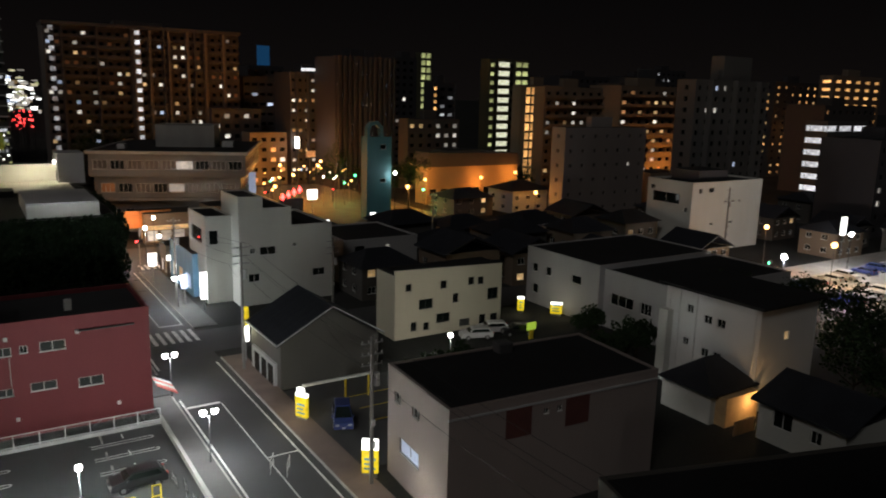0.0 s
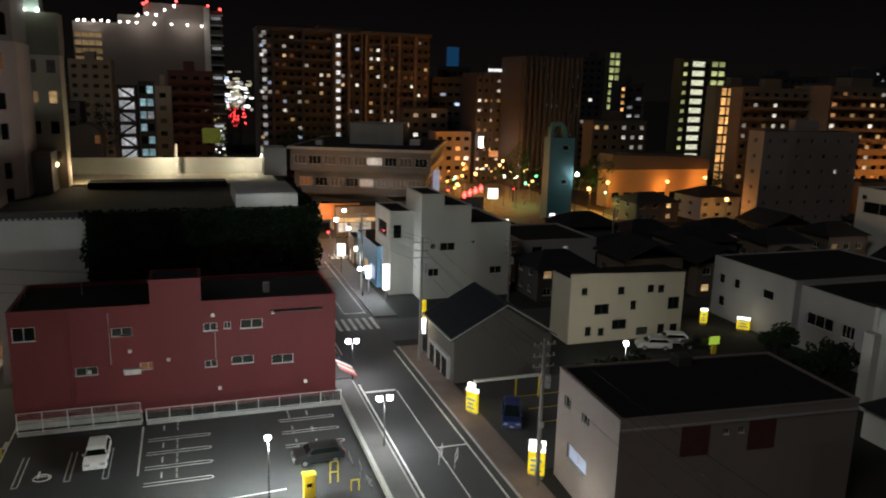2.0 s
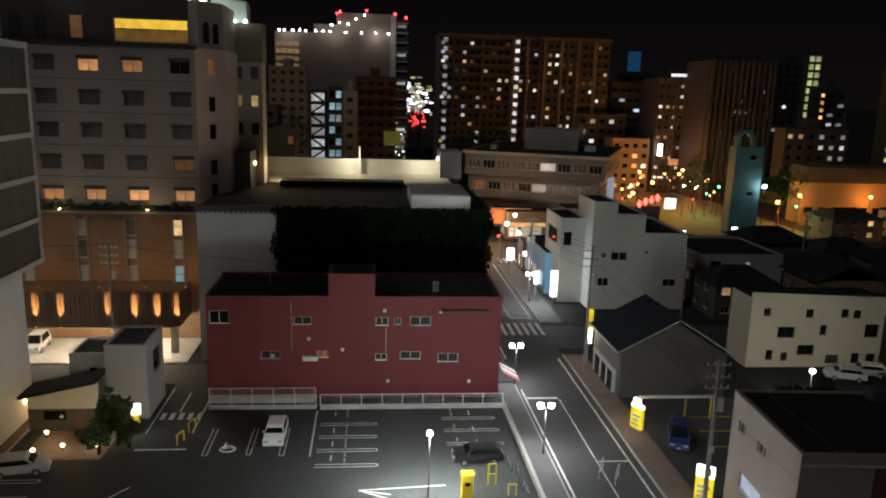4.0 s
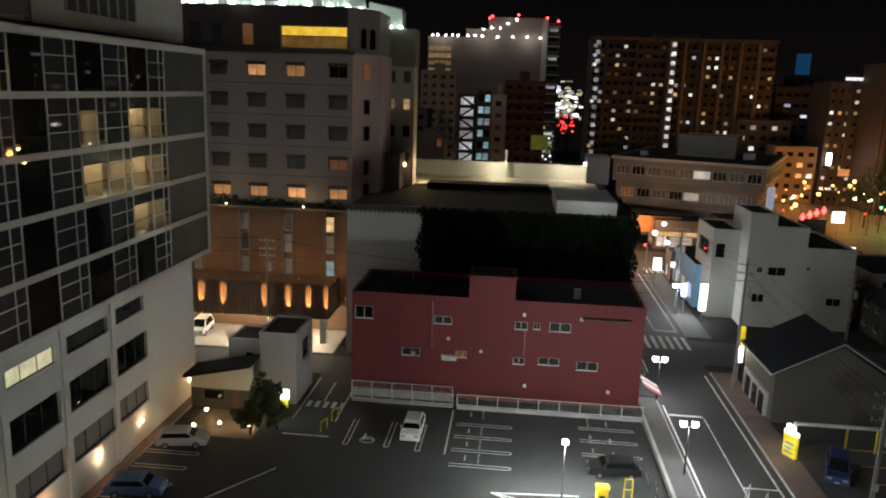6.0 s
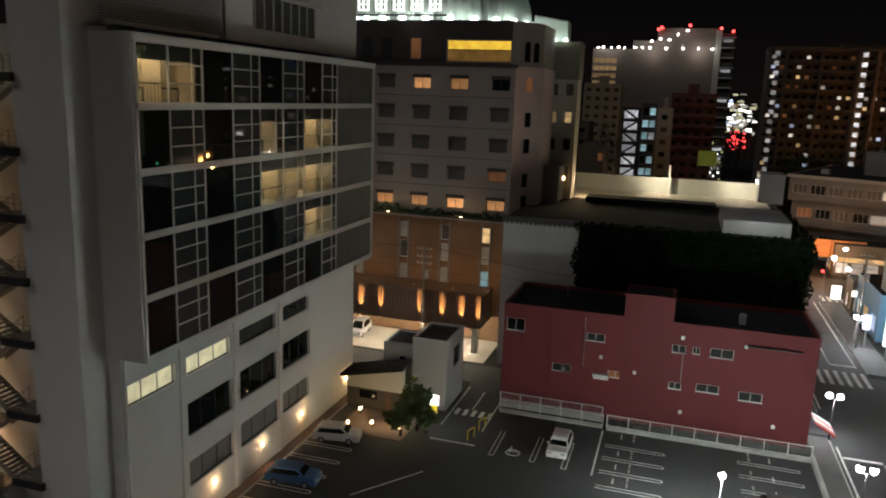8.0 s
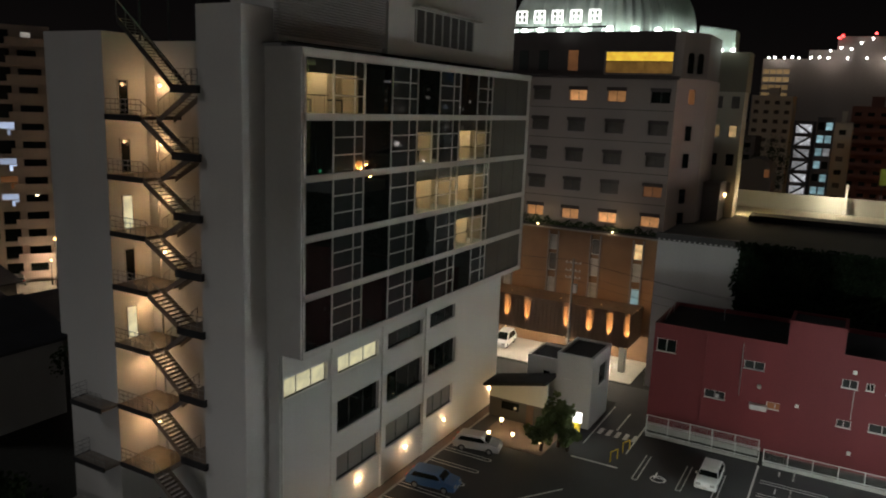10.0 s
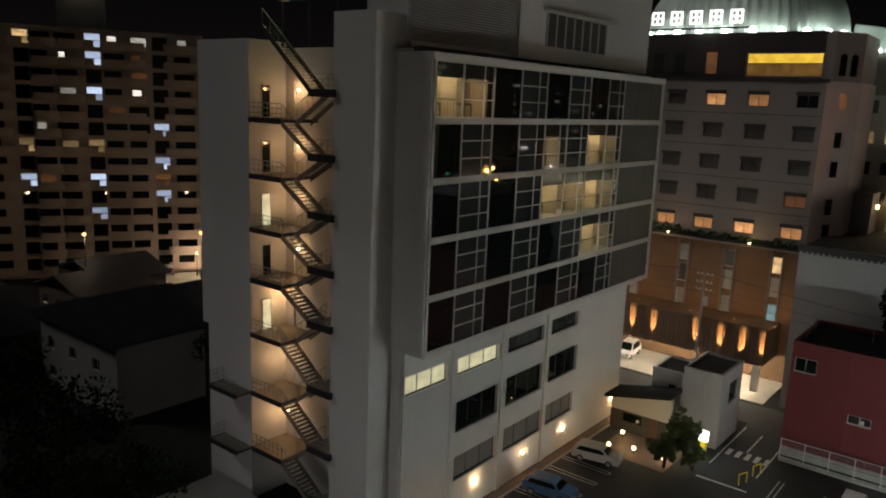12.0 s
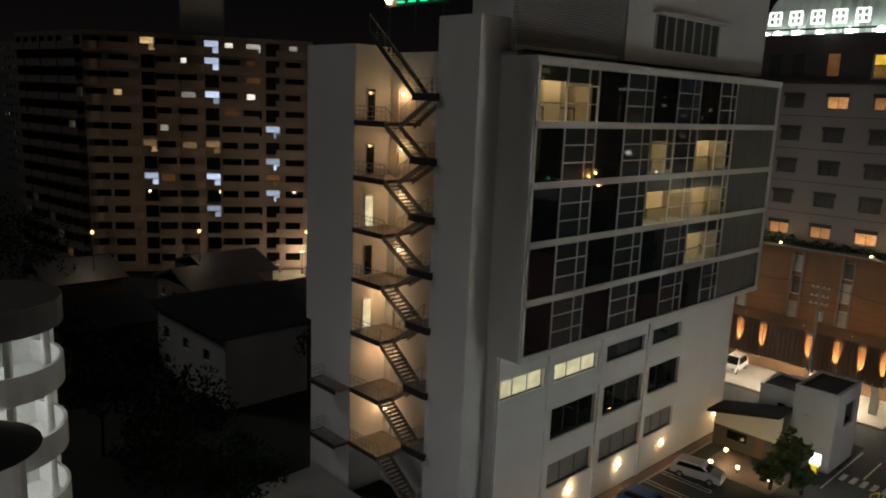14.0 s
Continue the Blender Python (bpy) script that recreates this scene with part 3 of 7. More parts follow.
for k, row in enumerate(PLAN):
    z0_, z1_ = FLOORS[4 - k] + 0.2, FLOORS[5 - k] - 0.22
    for i, c in enumerate(row):
        y0_, y1_ = BAYS[i], BAYS[i + 1]
        mt = {"d": glass_dk, "L": glass_gr, "r": clear, "R": clear, "p": frost}[c]
        g_ = boxes("glass_panel", [(WX - 0.05, WX - 0.03, y0_ + 0.05, y1_ - 0.05, z0_, z1_)], mt, hosp)
        if mt is clear:
            g_.visible_shadow = False
        if c == "p":
            for q in (0.36, 0.68):
                yq = y0_ + (y1_ - y0_) * q
                boxes("panel_joint", [(WX - 0.06, WX - 0.02, yq - 0.02, yq + 0.02, z0_, z1_)], dark_metal, hosp)
        boxes("mullion", [(WX - 0.1, WX + 0.03, y1_ - 0.05, y1_ + 0.05, z0_, z1_)], hosp_trim, hosp)
        if c in "LR":
            rows_ = [(WX - 0.08, WX + 0.02, y0_ + 0.05, y1_ - 0.05, z0_ + (z1_ - z0_) * q - 0.04, z0_ + (z1_ - z0_) * q + 0.04) for q in (0.34, 0.68)]
            rows_.append((WX - 0.08, WX + 0.02, y0_ + (y1_ - y0_) * 0.68 - 0.04, y0_ + (y1_ - y0_) * 0.68 + 0.04, z0_, z1_))
            boxes("lattice", rows_, hosp_trim, hosp, "white glazing lattice")
        if c in "dr":
            bm = bmesh.new()
            box(bm, WX - 0.42, WX - 0.38, y0_ + 0.1, y1_ - 0.1, z0_ + 1.05, z0_ + 1.1)
            for q in range(int((y1_ - y0_) / 0.3)):
                box(bm, WX - 0.41, WX - 0.39, y0_ + 0.15 + q * 0.3, y0_ + 0.17 + q * 0.3, z0_, z0_ + 1.05)
            part("balcony_rail", bm, rail_m, hosp)
        if c in "rR":
            boxes("room_lamp", [(0.2, 0.9, y0_ + 0.6, y1_ - (0.6 if c == "r" else 1.6), z1_ - 0.12, z1_ - 0.05)], ceil_lamp, hosp)
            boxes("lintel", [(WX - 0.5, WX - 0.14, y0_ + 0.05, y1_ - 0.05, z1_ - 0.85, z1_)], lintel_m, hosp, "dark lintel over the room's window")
            boxes("bed_rail", [(0.3, 0.36, y0_ + 0.3, y1_ - 0.4, z0_ + 0.75, z0_ + 0.85), (0.3, 0.36, y0_ + 0.3, y0_ + 0.38, z0_, z0_ + 0.75), (0.3, 0.36, y1_ - 0.48, y1_ - 0.4, z0_, z0_ + 0.75)], lintel_m, hosp)
            bm = bmesh.new()
            n_ = 18
            for q in range(n_):
                ya, yb = y0_ + (y1_ - y0_) * q / n_, y0_ + (y1_ - y0_) * (q + 1) / n_
                xa = -0.1 + 0.07 * (q % 2)
                box(bm, xa, xa + 0.05, ya, yb, z0_ + 0.05, z1_ - 0.5)
            part("curtain", bm, curtain_m, hosp, "beige curtain in a lit room")
            boxes("partition", [(-0.3, WX - 0.5, y1_ - 0.06, y1_ + 0.0, z0_, z1_)], curtain_m, hosp)
# wall lamps along the east foot, with their warm light
bm = bmesh.new()
box(bm, 0, 0.12, -0.09, 0.09, -0.13, 0.13)
sconce_me = mesh_of("wall_lamp", bm, lamp_y)
for y_ in (2.2, 8.7, 15.2, 21.7, 31.0):
    piece("wall_lamp", sconce_me, hosp, Matrix.Translation((0.02, y_, 1.9)))
    lamp("sconce_light", (-29.6, 34 + y_, 1.9), 60, (1.0, 0.58, 0.27), 0.1)
walkp = thing("footpath", "brown tiled path along the hospital wall", "path", -30, 22, kind="structure")
boxes("path_slab", [(0.15, 1.0, 0, 44.6, 0, 0.06)], pave_m, walkp)
boxes("path_kerb", [(1.0, 1.14, 0, 44.6, 0, 0.12)], kerb_m, walkp)

# ---- outside stair ----
LAND = [28.7, 24.8, 21.0, 17.3, 13.2, 8.7, 4.3]
MIDL = [30.65, 26.6, 22.85, 19.2, 15.45, 10.9, 6.5, 2.2]
XL, XA, XM, XR = -12.64, -9.3, -6.3, -4.2


def flight(xa, za, xb, zb, y0, y1, label, dark=False):
    """One flight: two stringers and its treads."""
    bm = bmesh.new()
    for y_ in (y0, y1 - 0.06):
        v = [bm.verts.new(p) for p in ((xa, y_, za), (xb, y_, zb), (xb, y_, zb - 0.40), (xa, y_, za - 0.40), (xa, y_ + 0.06, za), (xb, y_ + 0.06, zb), (xb, y_ + 0.06, zb - 0.40), (xa, y_ + 0.06, za - 0.40))]
        for q in ((0, 1, 2, 3), (7, 6, 5, 4), (0, 4, 5, 1), (1, 5, 6, 2), (2, 6, 7, 3), (3, 7, 4, 0)):
            bm.faces.new([v[i] for i in q])
    ob = part("stair_flight", bm, dark_metal if dark else stair_m, hosp, label)
    n = max(6, round(abs(za - zb) / 0.19))
    bm = bmesh.new()
    box(bm, -0.14, 0.14, 0.07, y1 - y0 - 0.07, -0.03, 0.0)
    me = mesh_of("tread", bm, dark_metal if dark else stair_m)
    for i in range(n):
        q = (i + 0.5) / n
        t_ = piece("tread", me, ob, Matrix.Translation((xa + (xb - xa) * q, y0, za + (zb - za) * q - 0.06)))
    bm = bmesh.new()
    for i in range(7):
        q = i / 6
        p = Vector((xa + (xb - xa) * q, y0 + 0.03, za + (zb - za) * q))
        tube(bm, p, p + Vector((0, 0, 1.0)), 0.018, n=5)
    tube(bm, (xa, y0 + 0.03, za + 1.0), (xb, y0 + 0.03, zb + 1.0), 0.025, n=6)
    part("handrail", bm, metal_m, hosp)


def railing(pts, h=1.05):
    bm = bmesh.new()
    for a, b in zip(pts, pts[1:]):
        a, b = Vector(a), Vector(b)
        n = max(2, int((b - a).length / 0.45))
        for i in range(n + 1):
            p = a + (b - a) * i / n
            tube(bm, p, p + Vector((0, 0, h)), 0.016, n=5)
        for q in (0.35, 0.7, 1.0):
            tube(bm, a + Vector((0, 0, h * q)), b + Vector((0, 0, h * q)), 0.02, n=5)
    part("landing_rail", bm, metal_m, hosp)


for k, z_ in enumerate(LAND):
    low_ = k >= 5
    boxes("landing", [(XL, XA, -2.0, 1.2, z_ - 0.2, z_)], stair_m, hosp, "steel stair landing", bevel=0.01)
    boxes("landing_edge", [(XL, XA, -2.08, -2.0, z_ - 0.3, z_ + 0.05)], dark_metal, hosp)
    railing([(XA, -1.95, z_), (XL, -1.95, z_)])
    if low_:
        boxes("walkway", [(-15.9, XL - 0.01, -3.3, -2.02, z_ - 0.2, z_)], stair_m, hosp, "steel walkway round the wall's corner", bevel=0.01)
        boxes("landing_edge", [(-15.95, XL - 0.01, -3.38, -3.3, z_ - 0.3, z_ + 0.05), (-15.98, -15.9, -3.3, -2.02, z_ - 0.3, z_ + 0.05)], dark_metal, hosp)
        railing([(XL - 0.1, -3.25, z_), (-15.85, -3.25, z_), (-15.85, -2.1, z_)])
    flight(XA, z_, XM, MIDL[k + 1], -2.0, -0.75, "steel stair flight with open treads")
    if k:
        flight(XM, MIDL[k], XA, z_, -0.65, 0.6, "steel stair flight with open treads")
    wl = (-11.0, 0.95, z_ + 2.0) if k < 4 else (-11.7, 0.6, z_ + 2.3)
    bm = bmesh.new()
    bmesh.ops.create_icosphere(bm, subdivisions=2, radius=0.1, matrix=Matrix.Translation(wl))
    part("stair_lamp", bm, lamp_y, hosp, "warm bulkhead lamp")
    lamp("stair_light", (wl[0] - 30, wl[1] + 34 - 0.35, wl[2]), 46 if k < 4 else 60, (1.0, 0.56, 0.26), 0.12)
    boxes("pipe", [(-11.7, -11.58, 1.05, 1.19, z_, z_ + 2.6)], hosp_trim, hosp)
flight(XM, MIDL[0], XA, LAND[0], -0.65, 0.6, "steel stair flight with open treads")
flight(-11.2, 34.9, XM, MIDL[0], -2.0, -0.75, "dark upper flight to the roof", dark=True)
for z_ in MIDL:
    boxes("mid_landing", [(XM, XR, -2.2, 0.7, z_ - 0.3, z_)], dark_metal if z_ > 30 else stair_m, hosp, "steel half landing", bevel=0.01)
    boxes("landing_edge", [(XM - 0.05, XR + 0.08, -2.28, -2.2, z_ - 0.36, z_ + 0.12), (XR, XR + 0.08, -2.2, 0.7, z_ - 0.36, z_ + 0.12)], dark_metal, hosp)
    railing([(XM, -2.15, z_), (XR, -2.15, z_)])
boxes("entrance_roof", [(-16.5, -3.0, -9.0, -2.6, 0, 0.9)], concrete, hosp, bevel=0.03)
# roof sign in green light, characters as plain bars
sg = thing("roof_sign", "green glowing sign on the hospital roof", "sign", -42.2, 34, 36.2)
boxes("sign_frame", [(-0.1, 6.2, 0.2, 0.3, 0.4, 2.0), (0.3, 0.42, 0.2, 0.3, -2.6, 0.4), (3.0, 3.12, 0.2, 0.3, -2.6, 0.4), (5.7, 5.82, 0.2, 0.3, -2.6, 0.4)], dark_metal, sg)
boxes("emblem", [(0.05, 0.85, 0.0, 0.15, 0.85, 1.15), (0.3, 0.6, 0.0, 0.15, 0.6, 1.4)], lamp_y, sg, "round pale emblem")
for i in range(4):
    u = 1.3 + 1.15 * i
    boxes("sign_bar", [(u, u + 0.8, 0.0, 0.14, 1.3, 1.45), (u, u + 0.8, 0.0, 0.14, 0.95, 1.07), (u + 0.1, u + 0.7, 0.0, 0.14, 0.6, 0.72)], sign_gr, sg)

# ---- gatehouse with its small garden ----
gate = thing("gatehouse", "pale grey reception house with dark roofs", "house", -26, 62)
block(gate, 3.0, 3.0, 3.5, 5.6, 0, 7.1, grey_m, dict(e=[(2.2, 3.6, 2.4, 2.2, "d")], s=[(0.8, 4.6, 0.7, 0.06, "d")]), coping=0.15)
block(gate, -0.2, 3.6, 3.2, 4.4, 0, 6.1, grey_m, dict(s=[(1.6, 4.0, 0.7, 0.8, "d")]), coping=0.15)
bm = bmesh.new()
prism(bm, [(-3.4, 3.1), (2.99, 4.5), (2.99, 4.8), (-3.4, 3.4)], 0.4, 3.6)
part("lean_to_roof", bm, roof_dk, gate)
bm = bmesh.new()
prism(bm, [(-2.9, 2.0), (2.98, 2.0), (2.98, 4.5), (-2.9, 3.2)], 1.0, 1.3)
part("gable_wall", bm, white_m, gate)
boxes("front_wall", [(-2.9, 2.98, 1.02, 1.3, 0, 2.0)], taupe_m, gate)
boxes("side_wall", [(-2.9, -2.6, 1.3, 3.6, 0, 3.2)], white_m, gate)
boxes("door", [(1.0, 1.7, 0.95, 1.02, 0.05, 2.0)], wood_m, gate)
boxes("window", [(-1.6, 0.2, 0.97, 1.02, 1.0, 1.8)], glass_dk, gate)
mach = thing("ticket_machine", "yellow parking ticket machine under a lit white panel", "ticket machine", -19.9, 62.2)
boxes("lit_panel", [(-0.4, 0.5, 0.1, 0.3, 1.7, 2.6)], sign_w, mach)
boxes("body", [(-0.3, 0.4, 0, 0.4, 0, 1.6)], yellow_m, mach, bevel=0.04)
lamp("machine_light", (-19.6, 61.7, 2.2), 60, (0.95, 1.0, 0.9), 0.2)
bm = bmesh.new()
box(bm, -27.5, -21.2, 57.4, 62.8, 0, 0.05)
solid("garden_paving", bm, pave_m, "tan paved garden court lit by low lamps", "paving", kind="structure")
gl_ = thing("garden_lamp", "low warm garden lamp on a short post", "garden lamp", -26.6, 58.2, group="garden lamps")
boxes("post", [(-0.04, 0.04, -0.04, 0.04, 0, 0.45)], dark_metal, gl_)
boxes("head", [(-0.11, 0.11, -0.11, 0.11, 0.45, 0.68)], lamp_y, gl_)
for x_, y_ in ((-24.6, 59.0), (-22.2, 60.8), (-26.8, 61.4), (-21.9, 59.0)):
    copy_thing(gl_, pose(x_, y_, 0))
lamp("garden_light", (-25.5, 59.6, 0.9), 70, (1.0, 0.68, 0.30), 0.1)
lamp("garden_light", (-22.4, 60.2, 0.9), 70, (1.0, 0.68, 0.30), 0.1)
# ---- red building ----
red = thing("red_building", "dark red siding building with a flat black roof", "building", -15.2, 69.5)


def rw(x0, z0, x1, z1, k):
    return (x0 + 15.2, z0, x1 - x0, z1 - z0, k)


block(red, 0, 0, 28.1, 9.5, 0, 10.4, red_m, dict(s=[rw(0.7, 7.5, 1.9, 8.3, "g"), rw(2.5, 7.6, 3.1, 8.3, "d"), rw(4.0, 7.5, 6.0, 8.4, "g"), rw(-7.1, 7.6, -5.4, 8.4, "g"), rw(-10.2, 4.1, -8.4, 4.9, "g"),
                                                    rw(-4.9, 4.2, -3.5, 4.9, "c"), rw(0.7, 3.9, 1.8, 4.6, "g"), rw(3.1, 4.0, 5.1, 4.8, "g"), rw(6.8, 3.7, 8.8, 4.6, "g"), rw(-14.9, 7.7, -13.1, 9.0, "d")]), bars=2, coping=0.35, depth=0.12)
block(red, 11.4, -0.12, 4.4, 3.8, 0, 12.7, red_m, {}, name="stair_block", coping=0.12)
boxes("corner_strip", [(4.6, 4.78, -0.1, 0.0, 0, 10.3)], red_m, red)
boxes("awning_bar", [(10.0 + 15.2 - 3.0, 12.4 + 15.2 - 0.8, -0.35, 0, 9.0, 9.08)], dark_metal, red)
bm = bmesh.new()
tube(bm, (7.9, -0.08, 9.9), (7.95, -0.08, 5.0), 0.035, n=6)
part("cable_duct", bm, kerb_m, red)
bm = bmesh.new()
tube(bm, (16.9, -0.08, 7.4), (16.9, -0.08, 4.8), 0.035, n=6)
part("cable_duct", bm, kerb_m, red)
for x_, z_ in ((6.0, 4.3), (12.6, 4.9), (8.9, 4.2), (17.0, 1.6), (25.0, 1.5), (16.6, 8.9), (22.0, 8.8), (9.4, 6.0)):
    boxes("vent_hood", [(x_, x_ + 0.3, -0.22, 0, z_, z_ + 0.32)], white_metal, red, bevel=0.03)
boxes("air_conditioner", [(9.0, 10.4, -0.5, 0, 4.0, 4.5)], white_metal, red, bevel=0.03)
boxes("roof_unit", [(21.6, 22.2, 3.0, 3.5, 10.1, 11.1)], white_metal, red, bevel=0.04)
bm = bmesh.new()
for p, q in (((0.4, 6, 11.3), (5.2, 6, 11.3)), ((0.4, 6, 10.1), (0.4, 6, 11.3)), ((5.2, 6, 10.1), (5.2, 6, 11.3)), ((0.4, 6, 11.3), (0.4, 2.5, 10.2))):
    tube(bm, p, q, 0.04, n=6)
part("roof_rail", bm, metal_m, red)
aw = thing("awning", "red and white shop awning beside the street", "awning", 12.9, 67.2, 2.3)
for i in range(4):
    bm = bmesh.new()
    y0_ = 0.7 * i
    prism(bm, [(0, 1.2), (1.7, 0.25), (1.7, 0.1), (0, 1.1)], y0_, y0_ + 0.7)
    part("stripe", bm, redwhite_m if i % 2 == 0 else white_m, aw)

# ---- hall overgrown with ivy ----
ivyb = thing("ivy_building", "windowless grey hall overgrown with dark ivy", "building", -18.1, 80)
block(ivyb, 0, 0, 30.7, 37, 0, 17.2, grey_m, {}, roof=roof_dk)
boxes("cornice", [(-0.15, 8.4, -0.2, 0.3, 16.7, 17.5)], dark_metal, ivyb)
boxes("roof_deck", [(1.5, 29.5, 22.5, 34, 17.2, 17.28)], deck_m, ivyb, "pale roof deck under lamps")
boxes("parapet_wall", [(1.2, 29.2, 34, 34.35, 17.2, 19.6)], white_m, ivyb, "white parapet washed by lamps")
boxes("roof_hut", [(0.2, 3.3, 15.5, 20.0, 17.2, 21.9)], tower_m, ivyb)
boxes("roof_hut", [(28.4, 31.6, 31, 36, 17.2, 21.3)], grey_m, ivyb)
boxes("roof_box", [(22.7, 29.2, 2.0, 12.5, 17.2, 18.7)], grey_m, ivyb, "grey roof housing with a white front", bevel=0.03)
boxes("housing_front", [(22.7, 29.2, 1.86, 1.99, 17.25, 18.55)], white_m, ivyb)
boxes("roof_edge_shed", [(6.5, 22.6, 19.0, 22.4, 17.2, 17.9)], roof_dk, ivyb)
boxes("vent_pipe", [(16.4, 16.7, 33, 33.4, 17.2, 21.6)], white_metal, ivyb)
boxes("wall_lamp", [(3.35, 3.55, 18.4, 18.8, 20.0, 20.4)], lamp_y, ivyb)
boxes("wall_lamp", [(28.1, 28.3, 32.6, 32.9, 19.8, 20.2)], lamp_s, ivyb)
lamp("deck_light", (-12.6, 103.5, 19.4), 420, (1.0, 0.75, 0.40), 0.2)
for x_ in (-3.0, 7.5):
    lamp("deck_light", (x_, 111.5, 19.6), 560, (1.0, 0.86, 0.60), 0.2)
# fill light without a fitting, added to brighten the roof housing's white front
lamp("housing_light", (8.5, 79.0, 19.6), 190, (0.95, 0.95, 1.0), 0.2)
rnd = random.Random(5)
vs, fs = [], []


def leaf(vs, fs, p, size, rnd):
    n = Vector((rnd.uniform(-1, 1), rnd.uniform(-1.4, 0.4), rnd.uniform(-0.6, 1))).normalized()
    a = n.orthogonal().normalized() * size
    b = n.cross(a).normalized() * size * 0.8
    i = len(vs)
    vs += [tuple(p + a), tuple(p + b), tuple(p - a), tuple(p - b)]
    fs.append((i, i + 1, i + 2, i + 3))


for i in range(15000):
    x_, z_ = rnd.uniform(7.9, 30.9), rnd.uniform(0, 17.6)
    x_ += 0.35 * math.sin(z_ * 1.3) * (x_ < 9)
    out = 0.1 + 0.45 * noise.noise(Vector((x_ * 0.5, z_ * 0.5, 3))) ** 2 * 3 + rnd.uniform(0, 0.3)
    leaf(vs, fs, Vector((x_, -out, z_)), rnd.uniform(0.12, 0.26), rnd)
for i in range(4000):
    y_, z_ = rnd.uniform(-0.3, 20), rnd.uniform(0, 17.6)
    leaf(vs, fs, Vector((30.75 + rnd.uniform(0, 0.5) + 0.4 * math.sin(z_ * 0.9) ** 2, y_, z_)), rnd.uniform(0.12, 0.26), rnd)
me = bpy.data.meshes.new("ivy")
me.from_pydata(vs, [], fs)
me.materials.append(ivy_m)
iv = new("ivy", me)
iv.parent = ivyb
tagged(iv, "dense dark green ivy", kind="stuff")
# sheet added behind the leaves so the gaps stay dark, as in shade
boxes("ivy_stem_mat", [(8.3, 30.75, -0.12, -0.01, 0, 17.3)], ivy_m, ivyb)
# unseen lamp added on the hospital's north end wall, to brighten the ivy hall
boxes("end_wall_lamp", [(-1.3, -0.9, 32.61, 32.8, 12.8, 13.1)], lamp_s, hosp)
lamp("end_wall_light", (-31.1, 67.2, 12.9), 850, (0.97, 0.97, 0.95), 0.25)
# coping and gutter brackets of the bare wall
for i in range(16):
    boxes("cornice_tooth", [(0.1 + 0.52 * i, 0.32 + 0.52 * i, -0.28, -0.2, 16.75, 16.88)], grey_m, ivyb)

# ---- clinic tower ----
clin = thing("clinic_tower", "beige clinic tower on a brown tiled base", "building", -60, 88)


def cw(x, z, k, w=2.2, h=1.6):
    return (x + 60, z, w, h, k)


COLS = (-36.6, -32.0, -27.3, -22.2, -41.2, -45.8, -50.4)
CWIN = []
for r_, (z_, ks) in enumerate(((31.2, "hoododh"), (27.5, "hhhhhhh"), (23.8, "hhhhhhh"), (20.2, "hhhchhh"), (16.6, "oooohhh"))):
    for x_, k_ in zip(COLS, ks):
        CWIN.append(cw(x_, z_, k_))
block(clin, 0, 0, 40.6, 22, 15.4, 34.1, tower_m, dict(s=CWIN), bars=-2, depth=0.3)
bm = bmesh.new()
prism(bm, [(40.6, 15.4), (43.2, 15.4), (43.2, 34.1), (40.6, 34.1)], 4, 11.8)
part("side_bay", bm, lightened_pink_wall, clin)
bm = bmesh.new()
vv = [bm.verts.new(p) for p in ((40.6, 0, 15.4), (43.2, 4, 15.4), (43.2, 4, 34.1), (40.6, 0, 34.1), (40.6, 4, 15.4), (40.6, 4, 34.1))]
for f in ((0, 1, 2, 3), (3, 2, 5), (0, 4, 1)):
    bm.faces.new([vv[i] for i in f])
part("chamfer_wall", bm, lightened_pink_wall, clin, "pinkish chamfered corner")
bm = bmesh.new()
ring = [[bm.verts.new((x_, y_, z_)) for x_, y_ in ((39.9, 0.55), (40.9, 0.55), (43.0, 4.0), (43.0, 11.7), (39.9, 11.7))] for z_ in (34.1, 39.3)]
bm.faces.new(ring[0][::-1])
bm.faces.new(ring[1])
for i in range(5):
    bm.faces.new((ring[0][i], ring[0][(i + 1) % 5], ring[1][(i + 1) % 5], ring[1][i]))
part("corner_storey", bm, tower_m, clin, "brown chamfered corner of the top storey")
for q in (0.3, 0.68):
    bm = bmesh.new()
    prism(bm, [(-0.45, 34.7), (0.45, 34.7), (0.45, 36.6)] + [(0.45 * math.cos(a * math.pi / 6), 36.6 + 0.45 * math.sin(a * math.pi / 6)) for a in range(1, 6)] + [(-0.45, 36.6)], -0.08, 0.03)
    part("arched_window", bm, glass_dk, clin).matrix_basis = pose(40.9 + 2.1 * q, 0.55 + 3.45 * q, 0, 0, 0, 58.7)
for z_, k_ in ((31.2, lit_c), (27.0, glass_dk), (23.8, glass_dk), (19.6, glass_dk), (16.8, glass_dk)):
    bm = bmesh.new()
    box(bm, -0.45, 0.45, -0.05, 0.03, z_, z_ + 1.7)
    ob = part("window", bm, k_, clin)
    ob.matrix_basis = pose(41.9, 2.0, 0, 0, 0, 57)
boxes("top_storey", [(0, 39.89, 0.6, 21, 34.1, 39.4)], tower_dk, clin, "dark brown top storey")
boxes("cornice", [(0, 40.8, -0.15, 0.54, 33.9, 34.3)], tower_dk, clin)
for x_ in COLS:
    for z_ in (31.2, 27.5, 23.8, 20.2, 16.6):
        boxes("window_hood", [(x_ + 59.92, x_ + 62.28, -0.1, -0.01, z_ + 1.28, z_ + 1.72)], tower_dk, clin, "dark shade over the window")
